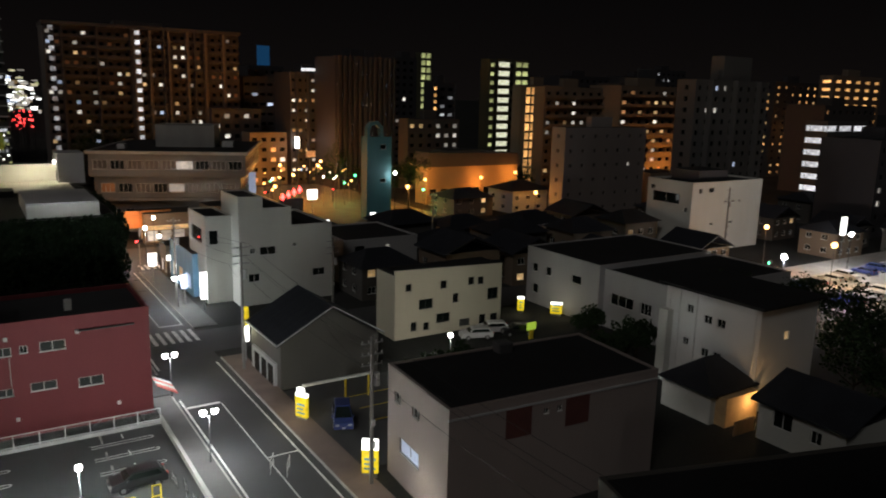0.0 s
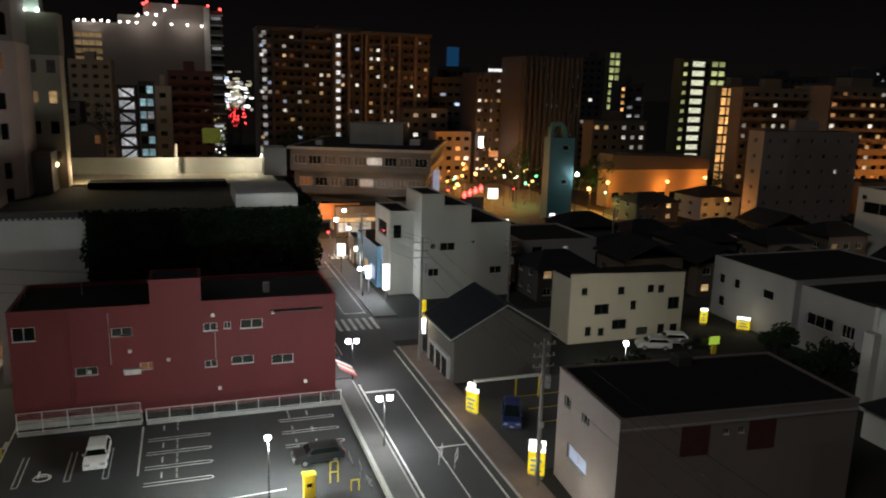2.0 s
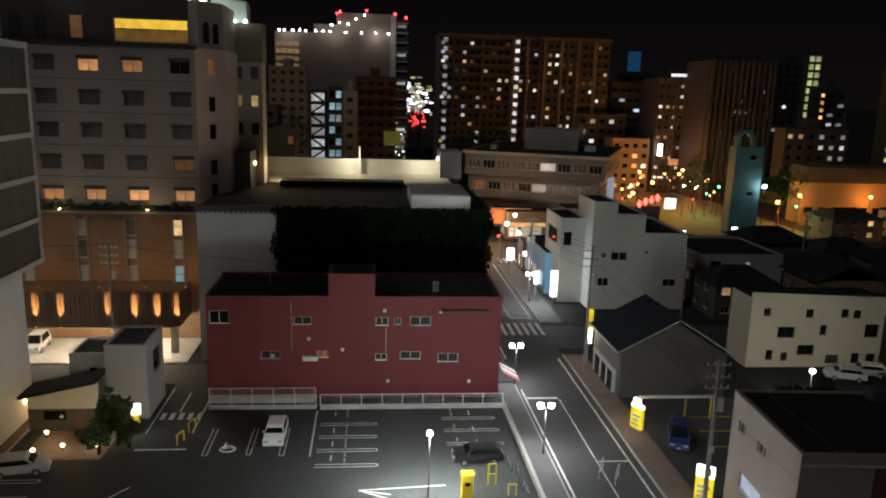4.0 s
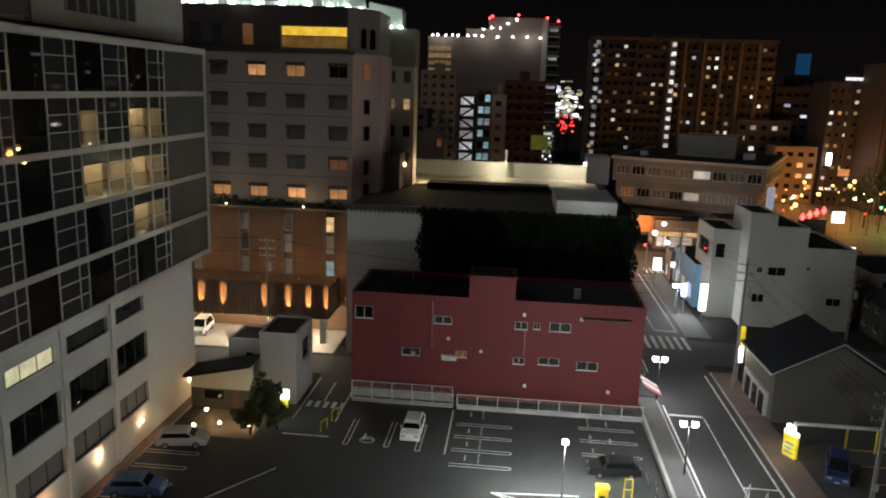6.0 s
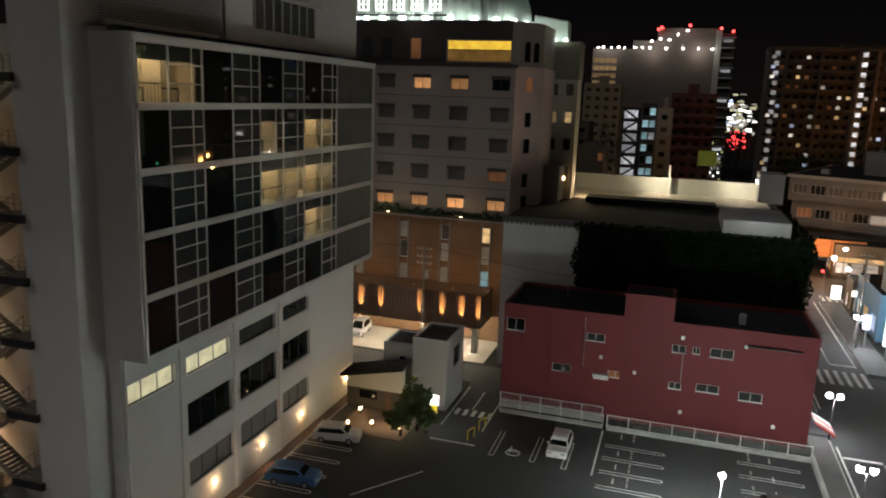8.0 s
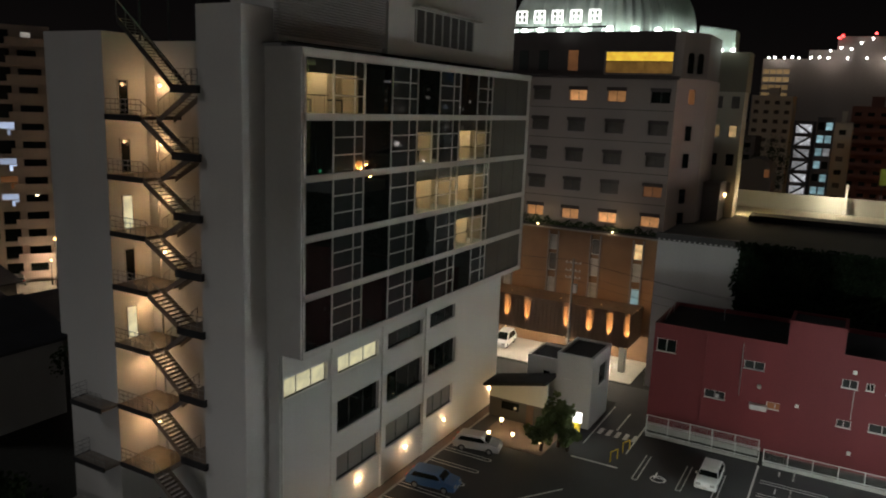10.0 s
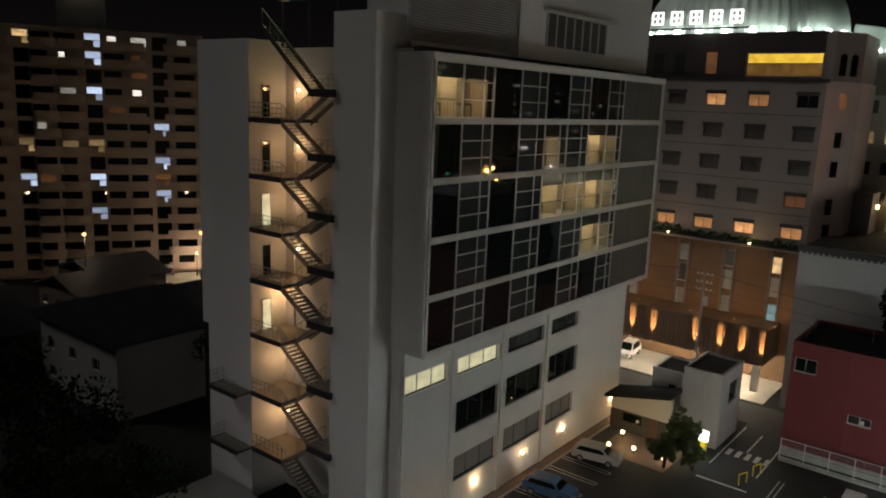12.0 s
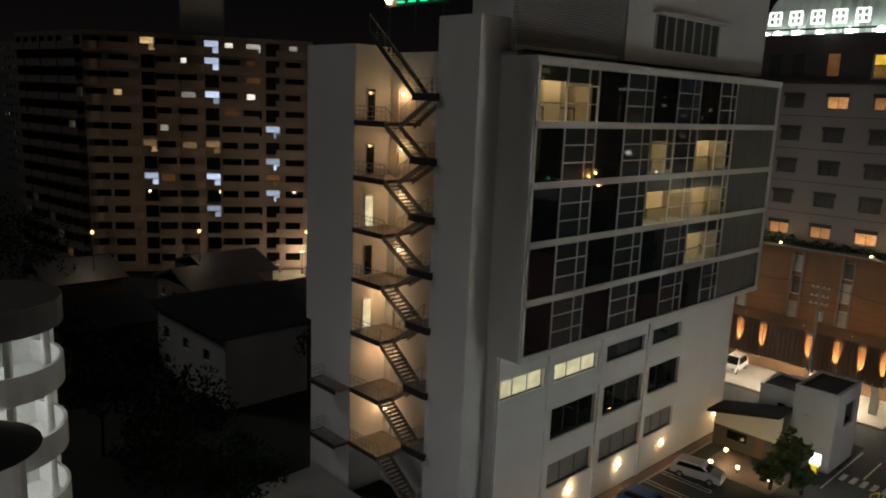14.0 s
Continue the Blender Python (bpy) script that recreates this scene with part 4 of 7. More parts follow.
for z_ in (19.3, 22.9, 26.6, 30.3):
    boxes("string_course", [(0, 40.6, -0.03, -0.005, z_, z_ + 0.07)], tower_dk, clin)
boxes("bar_window", [(32.1, 39.8, 0.5, 0.62, 36.0, 37.0)], glow("bar_amber", (1.0, 0.62, 0.06), 0.95, patch=0.35), clin, "amber-lit bar window")
boxes("bar_window", [(32.1, 39.8, 0.5, 0.62, 34.6, 35.9)], glow("bar_dim", (0.8, 0.42, 0.10), 0.16, patch=0.6), clin)
boxes("bar_frame", [(31.9, 40.0, 0.42, 0.55, 34.4, 34.6), (31.9, 40.0, 0.42, 0.55, 37.0, 37.15), (31.9, 32.1, 0.42, 0.55, 34.6, 37.0), (39.8, 40.0, 0.42, 0.55, 34.6, 37.0)], tower_m, clin)
for x_, k_ in ((27.4, lit_c), (23.6, glass_gr), (21.0, glass_gr), (17.0, lit_c)):
    boxes("window", [(x_, x_ + 1.2, 0.5, 0.62, 34.8, 37.2)], k_, clin)
# fluted crown washed by floodlights
bm = bmesh.new()
crown_m = mat("crown_metal", (0.52, 0.60, 0.55), 0.45, 0.2, 0.4, 5, 0.1, metal=0.2)
n_ = 64
for i in range(n_):
    a0, a1 = math.pi * i / n_ * 2, math.pi * (i + 1) / n_ * 2
    for j in range(7):
        q0, q1 = j / 7, (j + 1) / 7

        def cp(a, q, out):
            r = (1 - 0.30 * q * q) + out * 0.008
            return (28.0 + 11.6 * r * math.cos(a), 10.2 + 8.6 * r * math.sin(a), 39.4 + 6.5 * math.sin(q * 1.4))
        am = (a0 + a1) / 2
        c0, c1, c2, c3, c4, c5 = [bm.verts.new(cp(*t_)) for t_ in ((a0, q0, 0), (am, q0, 4), (a1, q0, 0), (a1, q1, 0), (am, q1, 4), (a0, q1, 0))]
        bm.faces.new((c0, c1, c4, c5))
        bm.faces.new((c1, c2, c3, c4))
part("crown", bm, crown_m, clin, "fluted pale metal crown lit from below")
fl = bmesh.new()
bmesh.ops.create_icosphere(fl, subdivisions=2, radius=0.42)
me_f = mesh_of("floodlight", fl, glow("flood_white", (0.92, 1.0, 0.95), 9))
for i in range(13):
    a = math.pi * (1.05 + 0.95 * i / 12)
    x_, y_ = 28.0 + 12.2 * math.cos(a), 10.2 + 9.3 * math.sin(a)
    piece("floodlight", me_f, clin, Matrix.Translation((x_, y_, 39.7)))
for i in range(6):
    a = math.pi * (1.15 + 0.82 * i / 5)
    lamp("crown_light", (-60 + 28.0 + 13.0 * math.cos(a), 88 + 10.2 + 10.2 * math.sin(a), 40.0), 90, (0.86, 1.0, 0.86), 0.3)
for i in range(5):
    u = 20.6 + 2.3 * i
    boxes("sign_bar", [(u, u + 1.35, -0.1, 0.05, 41.75, 41.9), (u, u + 1.35, -0.1, 0.05, 41.1, 41.22), (u + 0.6, u + 0.75, -0.1, 0.05, 40.55, 41.75), (u, u + 1.35, -0.1, 0.05, 40.4, 40.55), (u - 0.02, u + 0.12, -0.1, 0.05, 40.55, 41.75), (u + 1.22, u + 1.36, -0.1, 0.05, 40.55, 41.75)], sign_w, clin, "white glowing sign character as bars")
boxes("sign_rail", [(20.4, 32, 0.05, 0.2, 39.8, 40.0)], dark_metal, clin)
# brown tiled base with white window strips
BW = []
for x_ in (-51.0, -45.5, -39.0, -33.0, -27.6, -22.4):
    for z_, h_ in ((12.6, 1.9), (9.9, 2.2), (6.6, 2.4)):
        k_ = {(-22.4, 12.6): "y", (-22.4, 6.6): "T", (-33.0, 9.9): "h", (-27.6, 12.6): "h"}.get((x_, z_), "q")
        BW.append((x_ + 60, z_, 1.0, h_, k_))
block(clin, 0, -0.6, 40.7, 21, 0, 15.3, brown_brick, dict(s=BW), bars=1, name="base_wall", depth=0.15)
for x_ in (-51.0, -45.5, -39.0, -33.0, -27.6, -22.4):
    boxes("strip_frame", [(x_ + 59.8, x_ + 60, -0.72, -0.6, 6, 15), (x_ + 61.0, x_ + 61.2, -0.72, -0.6, 6, 15)], tower_m, clin)
boxes("ledge", [(-0.3, 41.2, -1.2, -0.01, 15.3, 15.5)], tower_m, clin)
boxes("planter", [(0, 40.9, -1.1, -0.35, 15.5, 15.75)], roof_dk, clin)
boxes("canopy", [(0, 39.3, -6.2, -0.62, 3.2, 7.1)], wood_m, clin, "dark louvred canopy", bevel=0.05)
bm = bmesh.new()
box(bm, 0, 0.06, -6.3, -6.2, 3.3, 7.0)
me_s = mesh_of("canopy_slat", bm, wood_m)
for i in range(60):
    piece("canopy_slat", me_s, clin, Matrix.Translation((9.3 + 0.5 * i, 0, 0)))
bm = bmesh.new()
box(bm, -0.06, 0.06, -6.5, -6.32, 3.25, 3.33)
me_u = mesh_of("uplight", bm, lit_y)
for x_ in (-35.8, -33.2, -28.2, -25.4, -23.0, -20.9):
    piece("uplight", me_u, clin, Matrix.Translation((x_ + 60, 0, 0)))
    lamp("uplight_beam", (x_, 80.9, 2.4), 12000, (1.0, 0.52, 0.18), 0.03, spot=15, target=(x_, 81.72, 5.2))
for x_ in (-40, -31, -24):
    lamp("canopy_light", (x_, 82.4, 2.9), 1300, (1.0, 0.86, 0.62), 0.3)
    boxes("canopy_lamp", [(x_ + 59.3, x_ + 60.7, -4.2, -4.0, 3.12, 3.2)], lamp_s, clin)
# lip added to hide the fill lamps on the canopy top
boxes("canopy_lip", [(0, 39.3, -6.3, -6.1, 7.1, 7.45)], wood_m, clin)
boxes("pillar", [(38.2, 38.9, -5.8, -5.1, 0, 3.2)], white_m, clin)
boxes("pillar", [(22, 22.7, -5.8, -5.1, 0, 3.2)], white_m, clin)
for x_ in (-34.5, -25.0):
    lamp("ledge_light", (x_, 86.4, 16.2), 70, (1.0, 0.66, 0.30), 0.1)
    boxes("ledge_lamp", [(x_ + 59.92, x_ + 60.08, -1.25, -1.12, 15.65, 15.78)], lamp_y, clin)
# lamps added for the warm glow on the tiles above the canopy
for x_ in (-36.5, -30.0, -25.0, -20.6):
    lamp("canopy_top_light", (x_, 85.4, 8.6), 48, (1.0, 0.60, 0.26), 0.15)
    boxes("canopy_top_lamp", [(x_ + 59.95, x_ + 60.05, -3.45, -3.35, 7.1, 7.2)], lit_y, clin)
bm = bmesh.new()
box(bm, -60, -19.5, 79.2, 88, 0, 0.06)
solid("forecourt", bm, deck_m, "pale paved forecourt of the clinic", "paving", kind="structure")
# low planting on the ledge
vs, fs = [], []
rp2 = random.Random(12)
for i in range(5200):
    x_ = rp2.uniform(0.2, 40.6)
    hgt = 0.35 + 0.75 * abs(noise.noise(Vector((x_ * 0.7, 2.0, 1.0)))) * 2
    leaf(vs, fs, Vector((x_, rp2.uniform(-1.15, -0.3), 15.75 + rp2.uniform(0, hgt))), rp2.uniform(0.06, 0.13), rp2)
me = bpy.data.meshes.new("planting")
me.from_pydata(vs, [], fs)
me.materials.append(leaf_m)
hd_ = new("planting", me)
hd_.parent = clin
tagged(hd_, "low dark shrubs along the ledge", kind="stuff")
cl2 = thing("clinic_annex", "olive-beige clinic annex with small lit windows", "building", -19.0, 100)
AW = [(u_, z_, 0.95, 1.5, k_) for z_, ks in ((34.6, "d  "), (31.0, "whh"), (27.4, "wyy"), (23.8, "hdd"), (20.2, "doh")) for u_, k_ in zip((0.25, 1.75, 3.75), ks) if k_ != " "]
block(cl2, 0, 0, 5.2, 3.6, 0, 33.1, annex_m, dict(s=[w_ for w_ in AW if w_[1] < 33]), bars=-1)
block(cl2, -0.1, -0.1, 5.4, 3.8, 33.1, 37.9, mat("olive_cladding", (0.15, 0.135, 0.10), 0.7, 0.15, 0.2, 6), {}, name="top_wall")
bm = bmesh.new()
for i in range(14):
    u = -1.0 + 4.4 * i / 14
    prism(bm, [(u, 37.9), (u + 0.157, 37.8), (u + 0.314, 37.9), (u + 0.28, 40.2 + 0.05 * (14 - i)), (u + 0.14, 40.6 + 0.05 * (14 - i)), (u, 40.3 + 0.05 * (14 - i))], 0.3, 3.4)
part("crown", bm, crown_m, cl2, "fluted pale metal crown lit from below")
for u in (0.5, 1.9, 3.3):
    boxes("floodlight", [(u - 0.2, u + 0.2, -0.35, -0.05, 37.95, 38.25)], MATS["flood_white"], cl2)
    lamp("crown_light", (-19.0 + u, 99.2, 38.5), 34, (0.80, 1.0, 0.84), 0.2)

# ---- houses and blocks beyond the street ----
fb = thing("front_building", "pinkish beige three-storey building with a black roof", "building", 25.9, 39.2, 0, -4)


def fw(y0, z0, y1, z1, k):
    return (49.1 - y1, z0, y1 - y0, z1 - z0, k)


block(fb, 0, 0, 18.7, 9.9, 0, 9.2, pink_m,
      dict(s=[(4.6, 6.2, 2.0, 2.2, "d"), (9.8, 6.2, 2.1, 2.2, "d"), (7.8, 7.4, 0.5, 0.5, "d"), (9.0, 7.4, 0.5, 0.5, "d")],
           w=[fw(43.6, 2.6, 46.9, 3.9, "b"), fw(43.6, 6.5, 44.8, 7.3, "g"), fw(46.8, 6.5, 47.9, 7.4, "g")]), bars=2, coping=0.06)
for u_ in (4.55, 9.75):
    boxes("shutter", [(u_, u_ + 2.15, -0.07, -0.02, 6.15, 8.45)], mat("maroon_shutter", (0.10, 0.035, 0.03), 0.7, 0.25, 1, 12), fb, "closed maroon shutter")
boxes("fascia", [(-0.08, 18.8, -0.1, 0.0, 8.4, 8.55)], grey_m, fb)
boxes("water_tank", [(9.2, 10.6, 8.3, 9.5, 8.8, 10.0)], roof_gr, fb, bevel=0.1)
boxes("roof_seam", [(1.5, 18, 6.0, 6.06, 8.8, 8.95)], roof_gr, fb)
lamp("shop_light", (24.6, 42.5, 2.4), 120, (1.0, 0.95, 0.8), 0.2)

cr = thing("cream_house", "cream rendered three-storey house with small windows", "house", 41.9, 77)
CR = [(44.0, 6.2, 44.8, 7.1), (45.9, 3.6, 47.9, 4.9), (49.0, 6.0, 49.9, 7.0), (50.9, 3.9, 51.7, 5.1), (53.2, 6.0, 54.1, 7.0), (54.7, 5.9, 55.6, 6.9), (56.3, 3.6, 58.0, 5.2), (44.8, 0.9, 45.6, 2.1), (46.6, 0.8, 47.4, 1.8),
      (48.5, 1.5, 50.5, 2.7), (52.0, 0.5, 53.6, 1.5), (55.1, 0.1, 56.1, 1.7), (56.9, 0.1, 58.0, 1.6)]
block(cr, 0.6, 0, 16.0, 4.8, 0, 8.3, cream_m, dict(s=[(a - 42.5, b, c - a, d - b - 0.02, "d" if i != 10 else "f") for i, (a, b, c, d) in enumerate(CR)]), bars=-2, depth=0.15)
bm = bmesh.new()
prism(bm, [(0.6, 8.3), (16.6, 8.3), (16.6, 8.45), (0.6, 9.0)], 0.0, 0.25)
part("gable_top", bm, cream_m, cr)
bm = bmesh.new()
prism(bm, [(0.4, 9.02), (16.8, 8.47), (16.8, 8.6), (0.4, 9.14)], -0.15, 1.2)
part("shed_roof", bm, roof_dk, cr)

dh = thing("gabled_house", "taupe house with a dark gabled roof beside the street", "house", 25, 68.8)
bm = bmesh.new()
prism(bm, [(0, 0), (11, 0), (11, 4.6), (5.6, 8.0), (0, 4.9)], 0, 9.0)
part("wall", bm, taupe_m, dh)
bm = bmesh.new()
prism(bm, [(-0.5, 4.75), (5.6, 8.15), (5.6, 8.4), (-0.5, 5.0)], -0.4, 9.4)
part("roof_slope", bm, tile_roof, dh)
bm = bmesh.new()
prism(bm, [(5.6, 8.15), (11.5, 4.45), (11.5, 4.7), (5.6, 8.4)], -0.4, 9.4)
part("roof_slope", bm, tile_roof, dh)
boxes("shop_front", [(-0.3, 0, 1.0, 8.0, 0.1, 2.6)], grey_m, dh)
for i, y_ in enumerate((1.4, 3.4, 5.6)):
    boxes("door", [(-0.36, -0.3, y_, y_ + 1.4, 0.15, 2.2)], glass_dk, dh)
bm = bmesh.new()
tube(bm, (-0.45, 0, 5.06), (5.55, 0, 8.42), 0.05, n=5)
me_t = mesh_of("tile_ridge", bm, tile_roof)
boxes("verge", [(-0.6, -0.44, -0.42, 9.42, 4.9, 5.08)], grey_m, dh)
bm = bmesh.new()
tube(bm, (-0.5, -0.44, 4.98), (5.6, -0.44, 8.36), 0.07, n=5)
tube(bm, (5.6, -0.44, 8.36), (11.5, -0.44, 4.66), 0.07, n=5)
part("barge_board", bm, grey_m, dh, "pale barge board along the gable")
for i in range(40):
    piece("tile_ridge", me_t, dh, Matrix.Translation((0, -0.3 + 9.6 * i / 40, 0)))
sgn = thing("shop_sign", "tall yellow and white lit shop sign", "sign", 24.6, 78.6)
boxes("post", [(-0.06, 0.06, -0.06, 0.06, 0, 6.2)], metal_m, sgn)
boxes("sign_box", [(-0.36, 0.36, -0.2, 0.2, 4.3, 6.4)], sign_y, sgn, "yellow lit sign box")
boxes("sign_box", [(-0.36, 0.36, -0.2, 0.2, 2.4, 4.2)], sign_w, sgn, "white lit sign box")
lamp("sign_light", (24.2, 77.6, 4.2), 160, (1.0, 0.93, 0.6), 0.4)

wb = thing("white_building", "white stepped four-storey building with few windows", "building", 30.8, 100)
block(wb, 0, 0, 13.7, 14, 0, 11.2, white_m, dict(s=[(2.9, 7.2, 2.3, 1.2, "d"), (1.5, 7.5, 0.7, 0.8, "d"), (1.2, 3.4, 1.6, 1.2, "d"), (10.7, 3.4, 1.9, 1.1, "d"), (7.7, 8.1, 0.6, 0.5, "d")]), bars=2, coping=0.2)
block(wb, 0, 0, 3.4, 8, 11.2, 15.6, white_m, {}, name="stair_tower", coping=0.1)
block(wb, 3.4, 0, 4.1, 12, 11.2, 13.9, white_m, {}, name="upper_wall", coping=0.1)
block(wb, -3.6, 3.5, 3.6, 9, 0, 12.6, white_m, dict(w=[(1.0, 8.4, 6.0, 2.2, "g")], s=[(0.5, 8.6, 1.2, 2.0, "d")]), name="bay_wall", coping=0.15)
ghs = thing("grey_building", "grey two-storey house with a black flat roof", "house", 48.4, 104)
block(ghs, 0, 0, 13.0, 14, 0, 7.3, grey_m, dict(s=[(1.8, 5.4, 1.8, 0.9, "d"), (7.2, 5.3, 0.8, 0.9, "w"), (6.0, 2.2, 1.8, 1.0, "d")]), bars=1, coping=0.2)

lh = thing("long_hall", "long pale hall with strip windows", "building", 70, 57.5)
block(lh, 0, 0, 22, 12.2, 0, 7.9, grey_m, dict(w=[(1.2, 3.4, 4.0, 1.5, "d"), (6.4, 3.4, 1.8, 1.5, "d"), (9.4, 3.4, 1.8, 1.5, "d")]), bars=3, coping=0.1, roof=roof_dk)
block(lh, -1.0, 12.2, 22, 15, 0, 8.4, grey_m, dict(w=[(1.2, 4.8, 1.2, 1.3, "d"), (4.2, 4.8, 1.2, 1.3, "d"), (9.6, 4.9, 2.0, 1.2, "d"), (1.4, 1.6, 1.3, 1.4, "d")]), bars=1, coping=0.1, roof=roof_dk, name="end_wall")
w3 = thing("white_block", "white three-storey block with drainpipes", "building", 62.6, 41.5)
block(w3, 0, 0, 9.2, 11.5, 0, 10.7, hosp_wall, dict(w=[(2.8, 8.2, 0.8, 0.9, "d"), (5.0, 7.6, 1.0, 0.9, "d"), (6.6, 7.6, 1.0, 0.9, "d"), (2.6, 4.6, 0.7, 0.8, "d"), (5.0, 4.0, 0.9, 0.9, "d"), (6.5, 4.0, 0.9, 0.9, "d")], s=[(4.0, 7.0, 0.7, 0.9, "y")]), bars=2, depth=0.12)
boxes("eave", [(-0.7, 9.8, -0.6, 12.0, 10.7, 11.0)], roof_dk, w3)
for y_ in (10.9, 9.6, 7.4, 0.5):
    bm = bmesh.new()
    tube(bm, (-0.12, y_, 0), (-0.12, y_, 10.6), 0.07, n=6)
    part("drainpipe", bm, white_metal, w3)
boxes("stair_shaft", [(-0.9, 0, 10.4, 11.6, 0, 8.0)], white_m, w3)
sh = thing("porch_house", "small white house with dark roof and lit timber porch", "house", 56.5, 41.6)
bm = bmesh.new()
prism(bm, [(0.2, 0), (6.0, 0), (6.0, 3.2), (0.2, 3.2)], 0.2, 6.0)
part("wall", bm, white_m, sh)
bm = bmesh.new()
rp_ = [bm.verts.new(p) for p in ((-0.4, -0.4, 3.1), (6.6, -0.4, 3.1), (6.6, 6.4, 3.1), (-0.4, 6.4, 3.1), (2.2, 3.0, 5.6), (4.2, 3.0, 5.6))]
for f in ((0, 1, 5, 4), (1, 2, 5), (2, 3, 4, 5), (3, 0, 4), (3, 2, 1, 0)):
    bm.faces.new([rp_[i] for i in f])
part("roof", bm, tile_roof, sh)
boxes("porch_wall", [(0.9, 5.6, -1.0, 0.2, 0.0, 2.9)], mat("lit_timber_wall", (0.55, 0.36, 0.18), 0.8, 0.2, 1, 10), sh, "warm timber porch wall")
boxes("porch_fence", [(0.2, 3.0, -2.6, -2.45, 0, 1.4)], wood_m, sh)
boxes("porch_lamp", [(5.0, 5.2, -1.4, -1.2, 2.7, 2.9)], lamp_y, sh)
lamp("porch_light", (60.6, 39.6, 2.2), 150, (1.0, 0.60, 0.25), 0.1)
hr = thing("low_house", "low white house with a dark tiled roof", "house", 58.4, 30.0)
block(hr, 0, 0, 9, 8.0, 0, 3.7, white_m, dict(w=[(1.4, 1.7, 1.9, 1.6, "d"), (5.0, 1.6, 1.0, 1.2, "d")]), bars=2)
bm = bmesh.new()
prism(bm, [(-0.5, 3.6), (4.5, 5.6), (9.5, 3.6), (9.5, 3.75), (4.5, 5.8), (-0.5, 3.8)], -0.6, 8.6)
part("roof", bm, tile_roof, hr)
br = thing("black_roofed_house", "low dark house with a black flat roof", "house", 27.6, 15.0, 0, -16.7)
block(br, 0, 0, 24, 17.5, 0, 6.0, taupe_m, dict(n=rows_of(4, 2.5, 5.4, 1, 2.6, 3, 1.4, 1.2, "d", 2)), bars=2, coping=0.1)
ob_ = thing("office_block", "white four-storey office block", "building", 119.3, 97)
block(ob_, 0, 0, 21.8, 11.4, 0, 14.3, white_m, dict(w=[(1.4, 9.6, 7.0, 2.2, "d"), (0.8, 12.0, 1.2, 1.0, "d"), (9.6, 8.2, 0.9, 1.0, "d")],
                                                    s=[(2.0, 12.0, 1.0, 1.0, "d"), (5.0, 12.1, 1.6, 1.0, "d"), (10, 9.8, 0.8, 0.4, "d"), (12.2, 9.8, 0.8, 0.4, "d"), (14.4, 9.8, 0.8, 0.4, "d"), (6, 5.4, 1.2, 0.4, "d"), (12, 5.4, 1.2, 0.5, "d")]), bars=2, coping=0.3)
block(ob_, 4, 2, 9, 7, 14.3, 16.4, far_dark, {}, name="plant_room")
tl = thing("sign_tower", "slim teal tower with an open arch on top", "tower", 79.4, 158)
block(tl, 0, 0, 6.4, 3.2, 0, 20, teal_m, dict(s=[(3.4, 17.0, 1.6, 1.2, "d"), (3.4, 9.0, 1.6, 1.0, "d")]), bars=1)
bm = bmesh.new()
prism(bm, [(0, 20), (0.7, 20), (0.7, 21.6), (1.2, 22.6), (2.4, 22.9), (3.4, 22.0), (3.6, 20), (4.3, 20), (4.1, 22.4), (2.8, 23.7), (1.0, 23.5), (0.1, 22.2)], 0, 1.5)
part("arch", bm, teal_m, tl)
# ---- the city beyond ----
def tower(name, label, x, y, w, d, h, wall, floors, cols, kinds, seed, side_kinds=None, ww=1.5, wh=1.2, slabs=False, fins=0, z_first=1.2, sides="s", roofbox=True, top=None):
    """A far block of flats or offices: storeys of windows on its seen sides, floor slabs, fins and a plant room."""
    b = thing(name, label, "building", x, y)
    dz = (h - 1.0) / floors
    wins = {}
    du = w / cols
    wins["s"] = rows_of(cols, du * 0.5 - ww / 2, du, floors, z_first, dz, ww, wh, kinds, seed)
    for sd in "we":
        if sd in sides:
            nc = max(1, int(d / du))
            wins[sd] = rows_of(nc, d / nc * 0.5 - ww / 2, d / nc, floors, z_first, dz, ww, wh, side_kinds or kinds, seed + 3)
    block(b, 0, 0, w, d, 0, h, wall, wins, depth=0.35, roof=roof_dk)
    if slabs:
        for k in range(floors):
            z = z_first - 0.5 + k * dz
            boxes("balcony", [(0.1, w - 0.1, -1.1, 0, z - 0.18, z), (0.1, w - 0.1, -1.1, -1.0, z, z + 0.75)], wall, b)
    for i in range(fins):
        u = w * (i + 0.5) / fins
        boxes("fin", [(u - 0.35, u + 0.35, -1.5, 0, 0, h)], wall, b)
    if roofbox:
        boxes("plant_room", [(w * 0.35, w * 0.6, d * 0.3, d * 0.7, h, h + 2.6)], wall, b)
    return b


D9 = "d" * 9
# long block of flats with two lit stair columns
ap = tower("apartment_tower", "long brown brick block of flats with lit windows", 22, 250, 56.6, 14, 47.6, far_brown, 16, 24, "d" * 19 + "ccwwyywb", 3, slabs=True, fins=6, ww=1.15, wh=1.25)
for u_ in (24.6, 1.2):
    for k in range(16):
        boxes("stair_lamp", [(u_, u_ + 1.3, -1.7, -1.5, 2.4 + 2.9 * k, 3.7 + 2.9 * k)], lit_u if u_ > 10 else lit_wc, ap)
boxes("stair_column", [(24.0, 26.2, -1.48, 0, 0, 47.6)], far_beige, ap)
for i in range(5):
    boxes("pale_fin", [(28.5 + 5.6 * i, 29.3 + 5.6 * i, -1.62, 0, 0, 47.6)], far_beige, ap)
boxes("parapet", [(-0.3, 56.9, -1.5, 14.3, 47.6, 48.6)], far_brown, ap)

